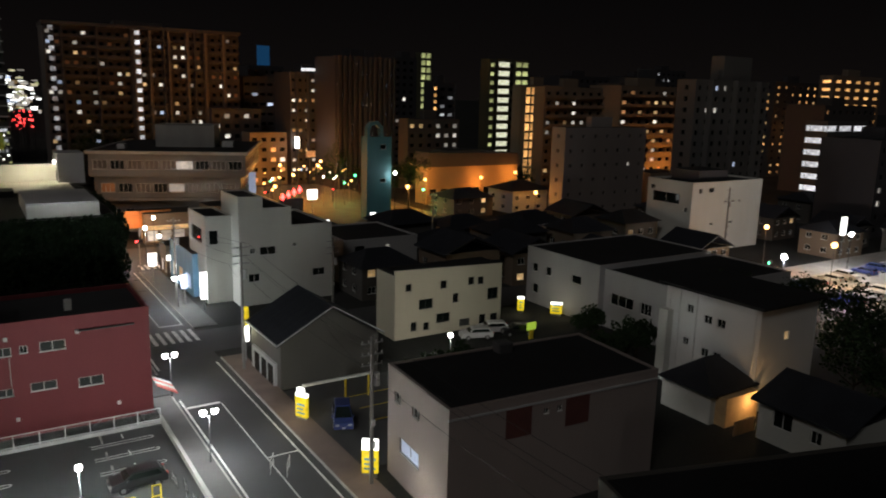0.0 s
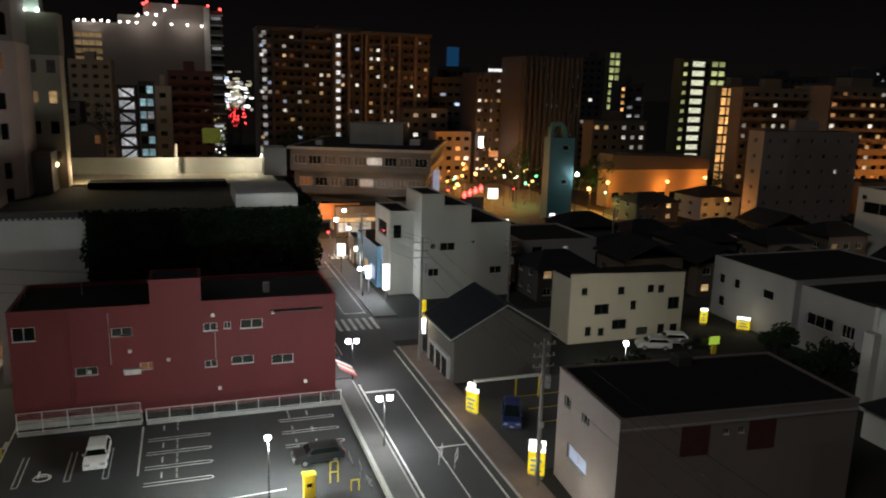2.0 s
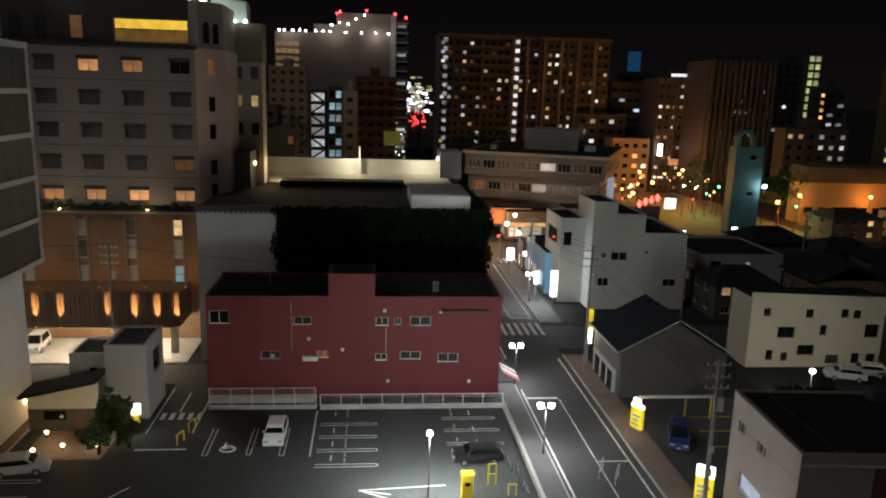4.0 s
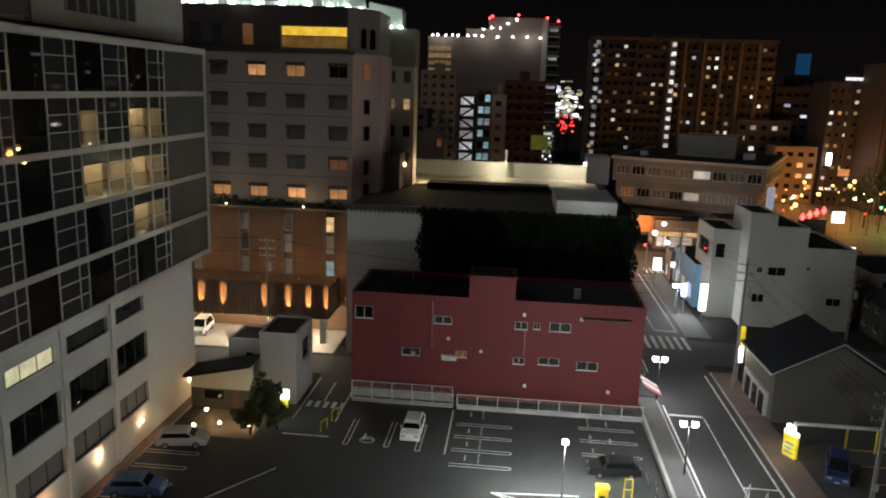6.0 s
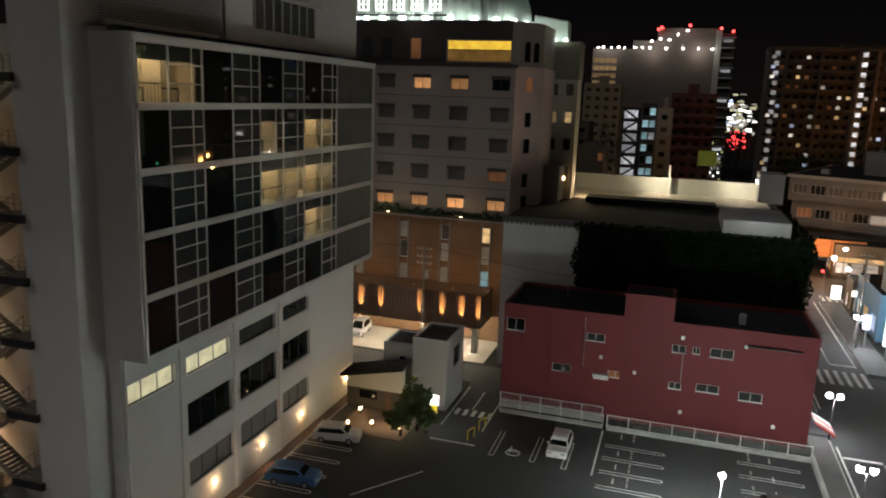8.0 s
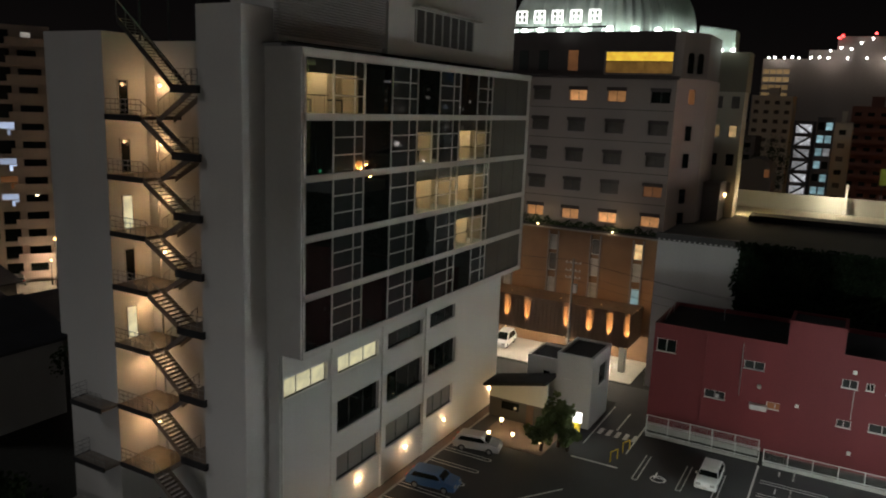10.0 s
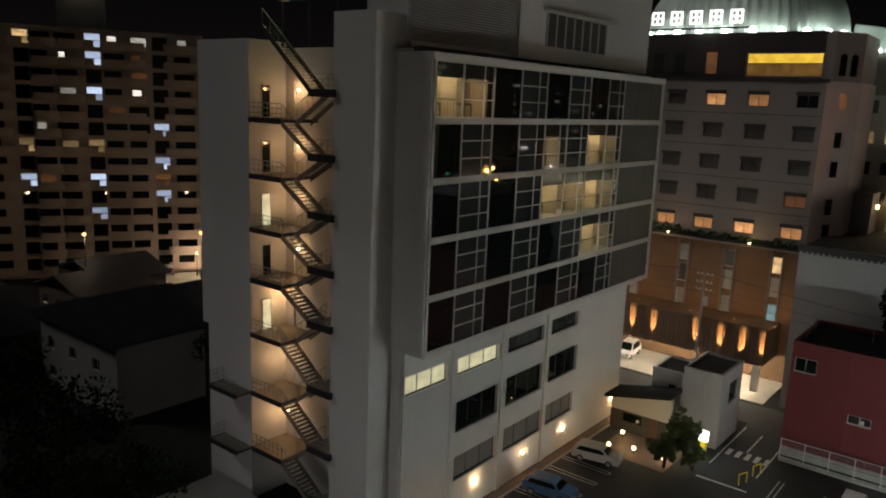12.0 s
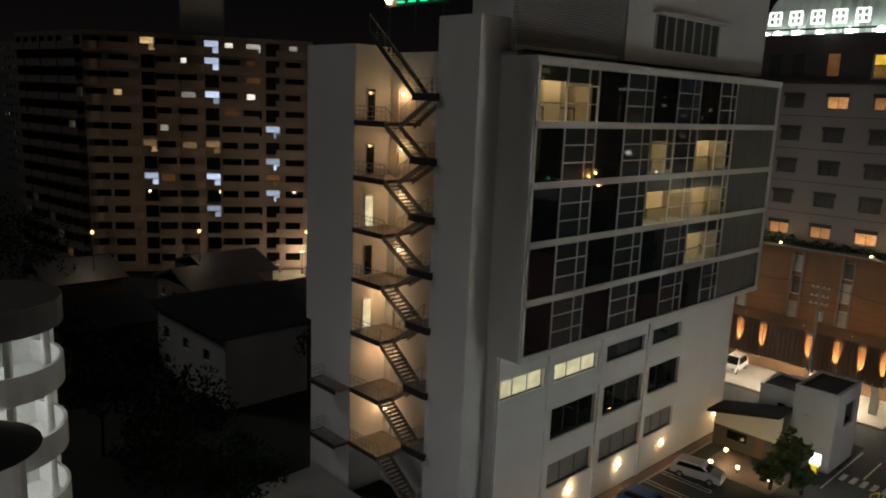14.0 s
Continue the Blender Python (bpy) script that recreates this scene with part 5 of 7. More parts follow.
# stepped civic hall
cv = thing("civic_hall", "stepped grey civic hall with strip windows", "building", 23.2, 167, 0, -23)
civ_m = mat("civic_concrete", (0.145, 0.142, 0.138), 0.85, 0.25, 0.2, 6, 0.2, streak=True)
block(cv, 0, 0, 26.5, 34, 0, 7.2, civ_m, dict(s=rows_of(7, 1.0, 3.6, 1, 2.6, 3, 2.6, 2.4, "dcddyhd", 2), e=rows_of(8, 1.5, 4.0, 1, 2.6, 3, 2.8, 2.2, "dhd", 3)), bars=3)
block(cv, -0.9, -1.2, 28.8, 36, 7.2, 12.2, civ_m, dict(s=rows_of(8, 1.2, 3.4, 1, 8.6, 3, 2.7, 1.9, "hchhdchd", 6), e=rows_of(8, 1.5, 4.2, 1, 8.6, 3, 3.0, 1.8, "dhd", 5)), bars=3, name="middle_wall")
block(cv, -1.5, -2.4, 30.6, 38, 12.2, 17.0, civ_m, dict(s=rows_of(9, 0.8, 3.3, 1, 13.5, 3, 2.7, 1.9, "hhdhchdh", 9), e=rows_of(9, 1.5, 4.0, 1, 13.5, 3, 3.0, 1.8, "dhd", 7)), bars=3, name="upper_wall")
for k_, z_ in enumerate((7.2, 12.2, 17.0)):
    x0_, x1_, y0_, y1_ = ((-0.9, 27.6, -1.3, 35), (-1.4, 28.6, -2.1, 36), (-2.0, 29.8, -3.0, 37))[k_]
    boxes("eaves_band", [(x0_, x1_, y0_, y0_ + 0.5, z_ - 0.3, z_ + 0.35), (x1_ - 0.5, x1_, y0_ + 0.5, y1_, z_ - 0.3, z_ + 0.35), (x0_, x0_ + 0.5, y0_ + 0.5, y1_, z_ - 0.3, z_ + 0.35)], concrete if k_ == 2 else civ_m, cv, "pale eaves band", bevel=0.03)
boxes("roof_slab", [(-1.4, 29.2, -2.4, 36.5, 17.0, 17.1)], roof_dk, cv)
block(cv, 8.5, 13, 12.5, 10, 17.1, 22.0, concrete, {}, name="roof_storey", coping=0.25)
boxes("roof_unit", [(22.5, 25.0, 14, 17, 17.1, 18.4)], white_metal, cv, bevel=0.05)
boxes("roof_unit", [(2.0, 3.6, 6, 8, 17.1, 18.1)], white_metal, cv, bevel=0.05)
boxes("lit_room", [(15.4, 18.6, -2.52, -2.44, 13.7, 15.3)], lit_w, cv)
boxes("lit_room", [(13.6, 16.6, -1.3, -1.22, 8.8, 10.4)], lit_w, cv)

# dense blocks towards the station, left to right
tower("office_tower", "dark glass office tower", 81.5, 255, 16, 16, 34.8, far_dark, 10, 6, "dddddbwd", 11, ww=2.0, wh=1.0)
bt = tower("office_tower", "dark tower with a blue rooftop sign", 93, 285, 14, 14, 39.5, far_dark, 12, 5, D9 + "b", 12, roofbox=False)
boxes("sign_box", [(4.0, 8.6, 0, 1, 39.6, 47)], sign_b, bt, "deep blue sign box")
hotelc = tower("business_hotel", "grey hotel with a white lit roofline", 88.5, 230, 15.4, 14, 36.2, far_dark, 11, 7, "dddywwbd", 13, ww=1.1, wh=0.9, fins=4)
boxes("roof_light", [(3.6, 9.0, -0.6, -0.2, 36.6, 37.5), (9.4, 13.4, -0.6, -0.2, 36.3, 37.0)], lit_u, hotelc, "white glowing roof sign")
lamp("roof_light", (97.5, 228.6, 38.0), 900, (0.95, 0.98, 1.0), 0.6)
boxes("lit_sign", [(0.8, 2.0, -1.9, -1.5, 12, 15.5)], lamp_s, hotelc, "white glowing shop sign")
boxes("lit_sign", [(4.5, 7.5, -1.9, -1.5, 9, 11)], lit_o, hotelc, "orange glowing shop sign")
boxes("lit_sign", [(9.0, 13.5, -1.9, -1.5, 13, 14.6)], lit_o, hotelc, "orange glowing shop sign")
tower("brick_tower", "tall dark red brick tower", 96.7, 214, 20.4, 16, 41.2, far_dark, 13, 12, D9 + "dwdwb", 14, ww=0.8, wh=1.0, fins=12)
lamps_ = tower("apartment_tower", "dark block of flats with corridor lamps", 115, 226, 9, 14, 41.5, far_dark, 13, 2, "CwCCd", 15, ww=1.6, wh=1.1, sides="sw")
rs_ = tower("apartment_tower", "block of flats with a red-lit stair", 141.5, 232, 10, 5, 34.5, far_dark, 11, 3, "CCd", 36, ww=2.0, wh=1.0)
block(rs_, 0.2, -1.2, 2.0, 1.3, 0, 34.4, far_dark, dict(s=rows_of(1, 0.4, 2, 14, 1.2, 2.35, 1.2, 1.1, "K", 2)), name="stair_wall")
e_ = tower("apartment_tower", "slim block of flats with a yellow-lit stair", 147.5, 270, 15.8, 14, 44.6, far_dark, 15, 5, D9 + "w", 16)
block(e_, 10.3, -3, 5.4, 4, 0, 47.0, far_green, dict(s=rows_of(2, 0.4, 2.4, 16, 1.2, 2.9, 1.9, 1.9, "G", 1)), name="stair_tower")
f_ = tower("apartment_tower", "block of flats with pale lit landings", 186.7, 300, 10, 12, 36, far_grey, 12, 3, "KCCdw", 17, ww=2.2, wh=1.0)
tower("brown_block", "low brown block with few lit windows", 117, 205, 19, 6, 22.5, far_brown, 7, 6, "dddwdywd", 18)
g_ = tower("apartment_tower", "block of flats with greenish-white lit corridors", 150, 210, 16.5, 4, 42.6, far_green, 14, 4, "d", 19, roofbox=False, sides="")
block(g_, 3.4, -1.4, 5.2, 1.5, 0, 42.6, far_green, dict(s=rows_of(1, 0.3, 6, 14, 1.2, 2.98, 4.6, 1.7, "V", 2)), name="corridor_wall")
block(g_, 0.2, -1.2, 2.2, 1.3, 0, 42.4, far_green, dict(s=rows_of(1, 0.3, 2, 14, 1.2, 2.98, 1.5, 1.2, "G", 2)), name="corridor_wall")
block(g_, 11.0, -1.0, 5.8, 1.2, 33, 42.6, far_green, dict(s=rows_of(2, 0.3, 2.8, 3, 34.2, 2.98, 2.3, 1.6, "G", 2)), name="corridor_wall")
h_ = tower("apartment_tower", "block of flats with an amber-lit stair side", 157.0, 200, 17, 5, 34.2, far_beige, 11, 7, "ddddddwy", 20, ww=1.2)
block(h_, 0.4, -1.6, 4.8, 1.7, 0, 34.0, far_beige, dict(s=rows_of(2, 0.3, 2.3, 11, 1.0, 3.0, 1.8, 2.3, "K", 2)), name="stair_wall")
i_ = tower("apartment_tower", "far block with a cool white lit top", 334, 330, 40, 14, 44, far_dark, 14, 8, D9 + "w", 21)
block(i_, 14, -1, 14, 3, 36, 49, far_grey, dict(s=rows_of(4, 0.4, 3.4, 4, 36.6, 3.0, 3.0, 1.6, "CCb", 4)), name="lit_top")
j_ = tower("apartment_block", "amber-lit block of flats", 172, 170, 32, 14, 34.5, far_beige, 11, 9, "ddddyowd", 22, slabs=True, ww=1.8)
tower("apartment_block", "dim block of flats in front of an amber street", 148.5, 178, 24, 5, 33.5, far_beige, 11, 7, "dddddywd", 23, slabs=True)
k_ = tower("office_block", "pale five-storey block with amber-lit side", 124.0, 140, 28, 5, 23, tower_m, 6, 7, "hhhhhhhhdw", 24, ww=1.0, wh=0.9, sides="sw", z_first=2.0)
l_ = tower("apartment_tower", "tall grey block of flats, mostly dark", 157.6, 130, 29.6, 6, 35.8, far_grey, 12, 9, D9 * 3 + "wb", 25, slabs=False, fins=3, ww=1.3, sides="sw")
block(l_, 12.0, 1.5, 11.5, 4, 35.8, 42.2, far_grey, {}, name="roof_tower")
tower("apartment_tower", "block of flats with amber corridor lamps", 278, 190, 30, 6, 38.8, far_dark, 13, 6, "KKdyd", 26, ww=1.3, wh=1.0, sides="sw")
tower("apartment_tower", "block of flats with bright amber corridors", 285, 170, 34, 6, 41.5, far_beige, 13, 5, "KKK", 27, ww=3.4, wh=1.1, sides="sw")
pk = tower("car_park", "open parking deck with cool white lit storeys", 207, 125, 23, 4, 25.5, far_grey, 7, 3, "U", 28, ww=6.6, wh=1.6, sides="sw", z_first=1.5, roofbox=False)
tower("apartment_tower", "dark block of flats", 172, 90, 26, 14, 22.6, far_dark, 7, 6, D9 + "w", 29)
tower("apartment_tower", "distant block of flats with cool lit stairs", 330, 300, 24, 14, 47, far_dark, 14, 6, "dddCdd", 30)
tower("apartment_tower", "distant dark block of flats", 225, 260, 30, 14, 40, far_dark, 13, 8, D9 + "wy", 31)
tower("apartment_tower", "distant dark block of flats", 232, 230, 26, 14, 37, far_brown, 12, 8, D9 + "yw", 32)
tower("office_tower", "distant dark office tower", 118, 300, 22, 14, 38, far_dark, 12, 6, D9 + "w", 33)
tower("office_tower", "distant dark office tower", 60, 330, 30, 14, 42, far_dark, 12, 6, D9 + "y", 34)
tower("apartment_tower", "distant dark block of flats", 240, 145, 30, 14, 30, far_brown, 9, 8, D9 + "yo", 35)

# orange-lit hall with a long roof
r_ = thing("market_hall", "long orange-lit hall with a sheet roof", "building", 103, 175)
block(r_, 3, 0, 31, 6, 0, 10.5, market_wall, dict(s=rows_of(8, 1, 3.6, 1, 2, 3, 2.4, 2.2, "dddd", 1)), bars=1)
bm = bmesh.new()
prism(bm, [(2.4, 10.4), (34.6, 10.4), (34.6, 10.8), (33.5, 13.8), (3.5, 14.4), (2.4, 11)], -0.5, 7)
part("sheet_roof", bm, far_brown, r_)

# big store with lights along its roof, far left
ml = thing("department_store", "pale store with white lamps along its roof", "building", -40.1, 330)
store_m = mat("store_wall_far", (0.20, 0.172, 0.155), 0.85, 0.35, 0.03, 2, 0, streak=True)
block(ml, 0, 0, 48.2, 30, 0, 52.8, store_m, dict(s=[(0.4, 37.6 + 3.1 * j, 9.6, 1.9, "y") for j in range(4)]), depth=0.8)
for j in range(4):
    for i in range(1, 4):
        boxes("post", [(0.4 + 2.4 * i - 0.15, 0.4 + 2.4 * i + 0.15, -0.1, 0, 37.6 + 3.1 * j, 39.5 + 3.1 * j)], store_m, ml)
block(ml, 25.6, 1, 24.6, 24, 52.8, 61.4, store_m, {}, name="upper_storey")
block(ml, 16, 2, 9.6, 18, 52.8, 56.4, store_m, {}, name="middle_storey")
block(ml, 48.3, 0, 2.2, 20, 0, 60.6, hosp_wall, {}, name="pale_edge_wall")
block(ml, 50.6, 1, 5.0, 18, 0, 59.5, far_grey, dict(s=rows_of(1, 0.6, 2.8, 14, 4, 4.0, 3.6, 1.2, "dddhC", 3)), name="stair_wall")
for j in range(14):
    boxes("stair_flight", [(50.6, 55.8, -0.3, 0.9, 5.6 + 4.0 * j, 6.0 + 4.0 * j)], hosp_wall, ml)
bm = bmesh.new()
bmesh.ops.create_icosphere(bm, subdivisions=2, radius=0.42)
me_b = mesh_of("roof_lamp", bm, lamp_s)
for u_, z_ in ((2, 53.2), (4.2, 53.3), (7.6, 53.2), (10.4, 53.4), (12.8, 53.2), (17, 53.3), (20, 53.4), (23, 53.2), (29.5, 53.1), (36, 53.2), (42, 53.3), (47.3, 53.1), (23.5, 56.0), (27, 57.0), (30.4, 56.6), (33.6, 58.8), (37.2, 60.4)):
    piece("roof_lamp", me_b, ml, Matrix.Translation((u_, -0.6, z_)))
for u_ in (6, 24, 42):
    lamp("roof_lamp_light", (-40 + u_, 325.5, 52.0), 800, (1.0, 0.90, 0.78), 0.6)
bm = bmesh.new()
bmesh.ops.create_icosphere(bm, subdivisions=2, radius=0.5)
me_r = mesh_of("beacon", bm, lamp_r)
for u_, z_ in ((25.8, 60.8), (27.0, 61.6), (38, 62.4), (50, 61.4), (54.6, 60.2)):
    piece("beacon", me_r, ml, Matrix.Translation((u_, 0, z_)))

# blocks between the clinic and the long flats
pl = thing("stair_tower", "dark tower with a white-lit zigzag stair", "tower", -15.0, 190)
block(pl, 0, 0, 4.2, 6, 0, 29.4, far_dark, dict(s=rows_of(1, 0.5, 2, 10, 1.0, 2.85, 3.2, 2.0, "C", 2)), depth=0.8)
for k in range(10):
    bm = bmesh.new()
    z_ = 1.0 + 2.85 * k
    tube(bm, (0.4 + 3.4 * (k % 2), -0.05, z_ - 0.2), (3.8 - 3.4 * (k % 2), -0.05, z_ + 2.2), 0.28, n=6)
    part("stair_flight", bm, far_dark, pl)
block(pl, 4.7, 0.4, 3.3, 6, 0, 30.4, far_dark, dict(s=rows_of(2, 0.2, 1.6, 10, 1.0, 2.95, 1.3, 1.7, "TTCTd", 3)), depth=0.4, name="lit_wall")
tower("brick_block", "dark red brick block", -4.4, 220, 11.7, 12, 33.6, mat("red_brick_far", (0.10, 0.042, 0.034), 0.85, 0.2, 0.05, 3, 0), 11, 4, D9 * 2, 42, slabs=True)
tower("apartment_block", "slim beige block of flats", -7.3, 200, 3.9, 10, 29.4, annex_m, 9, 1, "ddh", 43)
tower("apartment_block", "dim block with few windows", -42, 200, 18, 12, 25, far_grey, 8, 5, D9, 44)
tower("apartment_block", "far block near the store", -33.6, 260, 12, 12, 36.6, annex_m, 12, 4, "h", 45)
yg = thing("lit_roof_sign", "yellow-green lit hoarding on a low roof", "sign", 3.4, 190)
boxes("hoarding", [(0, 4.2, 0, 0.4, 16, 19.6)], glow("hoarding_glow", (0.50, 0.62, 0.08), 0.12, patch=0.8), yg)
boxes("support", [(0.5, 0.8, 0.4, 0.7, 0, 19), (3.4, 3.7, 0.4, 0.7, 0, 19)], dark_metal, yg)
dm = thing("vaulted_house", "low house with a rounded roof", "house", -19, 140)
bm = bmesh.new()
prism(bm, [(0, 0), (5.4, 0), (5.4, 20)] + [(2.7 + 2.7 * math.cos(a * math.pi / 8), 20 + 2.9 * math.sin(a * math.pi / 8)) for a in range(1, 8)] + [(0, 20)], 0, 8)
part("wall", bm, taupe_m, dm)
boxes("window", [(4.2, 5.0, -0.05, 0, 19.6, 21)], lit_c, dm)

# slab of flats west of the hospital, with curved balconies
wa = thing("balcony_flats", "beige fourteen-storey flats with rows of balconies", "building", -127.5, 39, 0, 59.4)
rw_ = random.Random(8)
# lit rooms: bay along the wall and storey counted from the top
LIT = {(3, 0): "y", (6, 0): "b", (7, 0): "w", (8, 0): "w", (10, 0): "w", (5, 1): "w", (6, 1): "b", (8, 1): "c", (2, 3): "y", (5, 3): "w", (6, 3): "b", (8, 3): "w",
       (4, 5): "w", (9, 5): "b", (3, 6): "y", (5, 6): "y", (6, 6): "y", (9, 7): "b", (3, 8): "b", (4, 8): "c", (6, 8): "b", (9, 9): "b", (6, 10): "b", (7, 4): "c", (8, 2): "c", (9, 8): "c"}
WN = []
for k in range(14):
    for i in range(11):
        kd = LIT.get((i, 13 - k), "d")
        if i in (3, 6, 9):
            u_ = 0.75 + 3.4 * i + (0.7 if i == 3 else 0.2 if i == 6 else -0.4)
            if kd == "d":
                WN.append((u_, 1.05 + 2.72 * k, 2.2, 2.1, kd))
            else:
                WN.append((u_, 2.15 + 2.72 * k, 2.2, 1.0, kd))
                WN.append((u_ + 1.25, 1.15 + 2.72 * k, 0.95, 0.98, kd))
        else:
            w_ = rw_.choice((2.5, 3.0, 3.1)) if kd == "d" else rw_.choice((0.9, 1.3, 2.2))
            WN.append((0.1 + 3.4 * i + (0.0 if kd == "d" else 0.6), 1.5 + 2.72 * k, w_, 1.5 if kd == "d" else 1.4, kd))
block(wa, 3.4, 0, 35.1, 14, 0, 39.2, flats_wall, dict(s=[(w_[0] - 3.4, *w_[1:]) for w_ in WN if w_[0] > 3.4]), depth=0.9)
for k in range(14):
    for u0, u1 in ((3.5, 5.6), (5.8, 11.3), (14.2, 17.6), (17.8, 21.2), (23.8, 29.9), (32.6, 38.3)):
        pts = [(u0, 0)] + [(u0 + (u1 - u0) * q / 8, -1.0 - 0.4 * math.sin(math.pi * q / 8)) for q in range(9)] + [(u1, 0)]
        bm = bmesh.new()
        z0_, z1_ = 0.75 + 2.72 * k, 2.05 + 2.72 * k
        lo = [bm.verts.new((x_, y_, z0_)) for x_, y_ in pts]
        hi = [bm.verts.new((x_, y_, z1_)) for x_, y_ in pts]
        for q in range(len(pts) - 1):
            bm.faces.new((lo[q], lo[q + 1], hi[q + 1], hi[q]))
        bm.faces.new(lo[::-1])
        bm.faces.new([bm.verts.new((x_, y_, z0_ + 0.15)) for x_, y_ in pts])
        part("balcony", bm, flats_wall, wa)
block(wa, 17.5, 3, 6.6, 6, 39.2, 46, hosp_wall, {}, name="lift_tower")
ww_ = thing("flats_wing", "receding beige wing of the balcony flats", "building", -149.5, 38.6, 0, 8)
# darker than the main slab's wall: the wing's shade is in this colour
shaded_wing_m = mat("flats_wall_shaded", (0.11, 0.088, 0.076), 0.85, 0.2, 0.1, 3, 0)
block(ww_, 0, 0, 23.8, 12, 0, 39.2, shaded_wing_m, dict(s=rows_of(8, 0.5, 2.95, 14, 1.5, 2.72, 1.9, 1.5, "d" * 24 + "yw", 6)), depth=0.9)
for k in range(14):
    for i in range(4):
        boxes("balcony", [(0.2 + 5.9 * i, 5.7 + 5.9 * i, -1.1, 0, 0.75 + 2.72 * k, 0.9 + 2.72 * k), (0.2 + 5.9 * i, 5.7 + 5.9 * i, -1.1, -1.0, 0.9 + 2.72 * k, 2.0 + 2.72 * k)], shaded_wing_m, ww_)
tower("apartment_tower", "far flats behind the trees", -290, 70, 40, 14, 44, far_dark, 14, 9, "dddddodyd", 51)

# ---- low roofs filling the quarter ----
HOUSES = [(47, 95, 9, 8), (60, 93, 10, 8), (72, 92, 9, 9), (66, 104, 9, 9), (78, 104, 11, 9), (64, 118, 10, 9), (77, 118, 10, 9), (90, 112, 10, 9), (90, 98, 9, 8),
          (49, 122, 9, 8), (108, 118, 10, 9), (108, 103, 9, 8), (104, 82, 8, 8), (84, 84, 9, 8), (100, 152, 12, 10), (118, 152, 12, 10), (136, 118, 10, 9),
          (142, 80, 9, 8), (153, 84, 9, 8), (148, 98, 9, 9), (160, 72, 10, 9), (172, 66, 10, 9), (150, 110, 10, 8), (178, 108, 10, 9), (192, 96, 10, 9)]
rh = random.Random(21)
for x_, y_, w_, d_ in HOUSES:
    hh = rh.uniform(4.6, 6.6)
    wl = rh.choice((far_grey, grey_m, taupe_m, taupe_m, far_beige))
    hs = thing("house", rh.choice(("two-storey house with a dark tiled roof", "small dark-roofed house among others")), "house", x_, y_, 0, rh.uniform(-4, 4), group="low houses of the quarter")
    kk = "ddddddy" if rh.random() < 0.75 else "dyd"
    block(hs, 0, 0, w_, d_, 0, hh, wl, dict(s=rows_of(3, 0.9, w_ / 3.2, 2, 0.9, 2.6, 1.3, 1.1, kk, int(x_ + y_)), w=rows_of(2, 1.4, d_ / 2.4, 2, 0.9, 2.6, 1.2, 1.1, "dddddd", 3)), bars=2, depth=0.1)
    bm = bmesh.new()
    if rh.random() < 0.55:
        prism(bm, [(-0.6, hh - 0.1), (w_ / 2, hh + 2.2), (w_ + 0.6, hh - 0.1), (w_ + 0.6, hh + 0.1), (w_ / 2, hh + 2.45), (-0.6, hh + 0.1)], -0.6, d_ + 0.6)
    else:
        q = [bm.verts.new(p) for p in ((-0.6, -0.6, hh), (w_ + 0.6, -0.6, hh), (w_ + 0.6, d_ + 0.6, hh), (-0.6, d_ + 0.6, hh), (w_ * 0.3, d_ / 2, hh + 2.1), (w_ * 0.7, d_ / 2, hh + 2.1))]
        for f in ((0, 1, 5, 4), (1, 2, 5), (2, 3, 4, 5), (3, 0, 4), (3, 2, 1, 0)):
            bm.faces.new([q[i] for i in f])
    part("roof", bm, tile_roof, hs)
# houses west of the hospital
wh_ = thing("house", "dark-roofed grey house behind the hospital", "house", -77, 32)
block(wh_, 0, 0, 15, 9, 0, 7.6, grey_m, dict(s=rows_of(3, 1.5, 4.5, 2, 1, 3, 1.3, 1.2, "d", 2)), bars=2)
bm = bmesh.new()
prism(bm, [(-0.8, 7.4), (15.8, 7.4), (15.8, 7.7), (8, 10.4), (-0.8, 7.7)], -0.8, 9.8)
part("roof", bm, tile_roof, wh_)
for x_, y_, w_, d_, hh in ((-96, 40, 11, 9, 5.6), (-92, 24, 12, 9, 4.6), (-112, 28, 12, 9, 5.0), (-104, 46, 12, 9, 5.4), (-84, 48, 9, 8, 5)):
    hs = thing("house", "low dark house behind the hospital", "house", x_, y_, group="houses west of the hospital")
    block(hs, 0, 0, w_, d_, 0, hh, taupe_m, dict(s=rows_of(3, 1.0, w_ / 3.2, 2, 0.9, 2.4, 1.2, 1.1, "dddddd", int(x_))), bars=2, depth=0.1)
    bm = bmesh.new()
    prism(bm, [(-0.6, hh - 0.1), (w_ / 2, hh + 1.9), (w_ + 0.6, hh - 0.1), (w_ + 0.6, hh + 0.1), (w_ / 2, hh + 2.1), (-0.6, hh + 0.1)], -0.6, d_ + 0.6)
    part("roof", bm, tile_roof, hs)

# ---- low fronts of the amber-lit street ----
for x_, y_, w_, d_, h_, m_, kk in ((58, 230, 16, 8, 14, far_beige, "ddwKdy"), (75.5, 231, 12, 8, 17, far_beige, "dwdKd"), (68, 245, 16, 10, 24, far_brown, "dddwd"), (42, 226, 14, 10, 12, far_grey, "ddww"),
                                   (126, 196, 16, 9, 13, far_grey, "ddKdw"), (148, 160, 14, 9, 9, far_beige, "dKd"), (168, 152, 14, 9, 9, far_beige, "ddKd")):
    tower("shop_building", "low shop building in amber street light", x_, y_, w_, d_, h_, m_, max(2, int(h_ / 3.2)), max(2, int(w_ / 3)), kk, int(x_), ww=1.7, wh=1.3, roofbox=False)
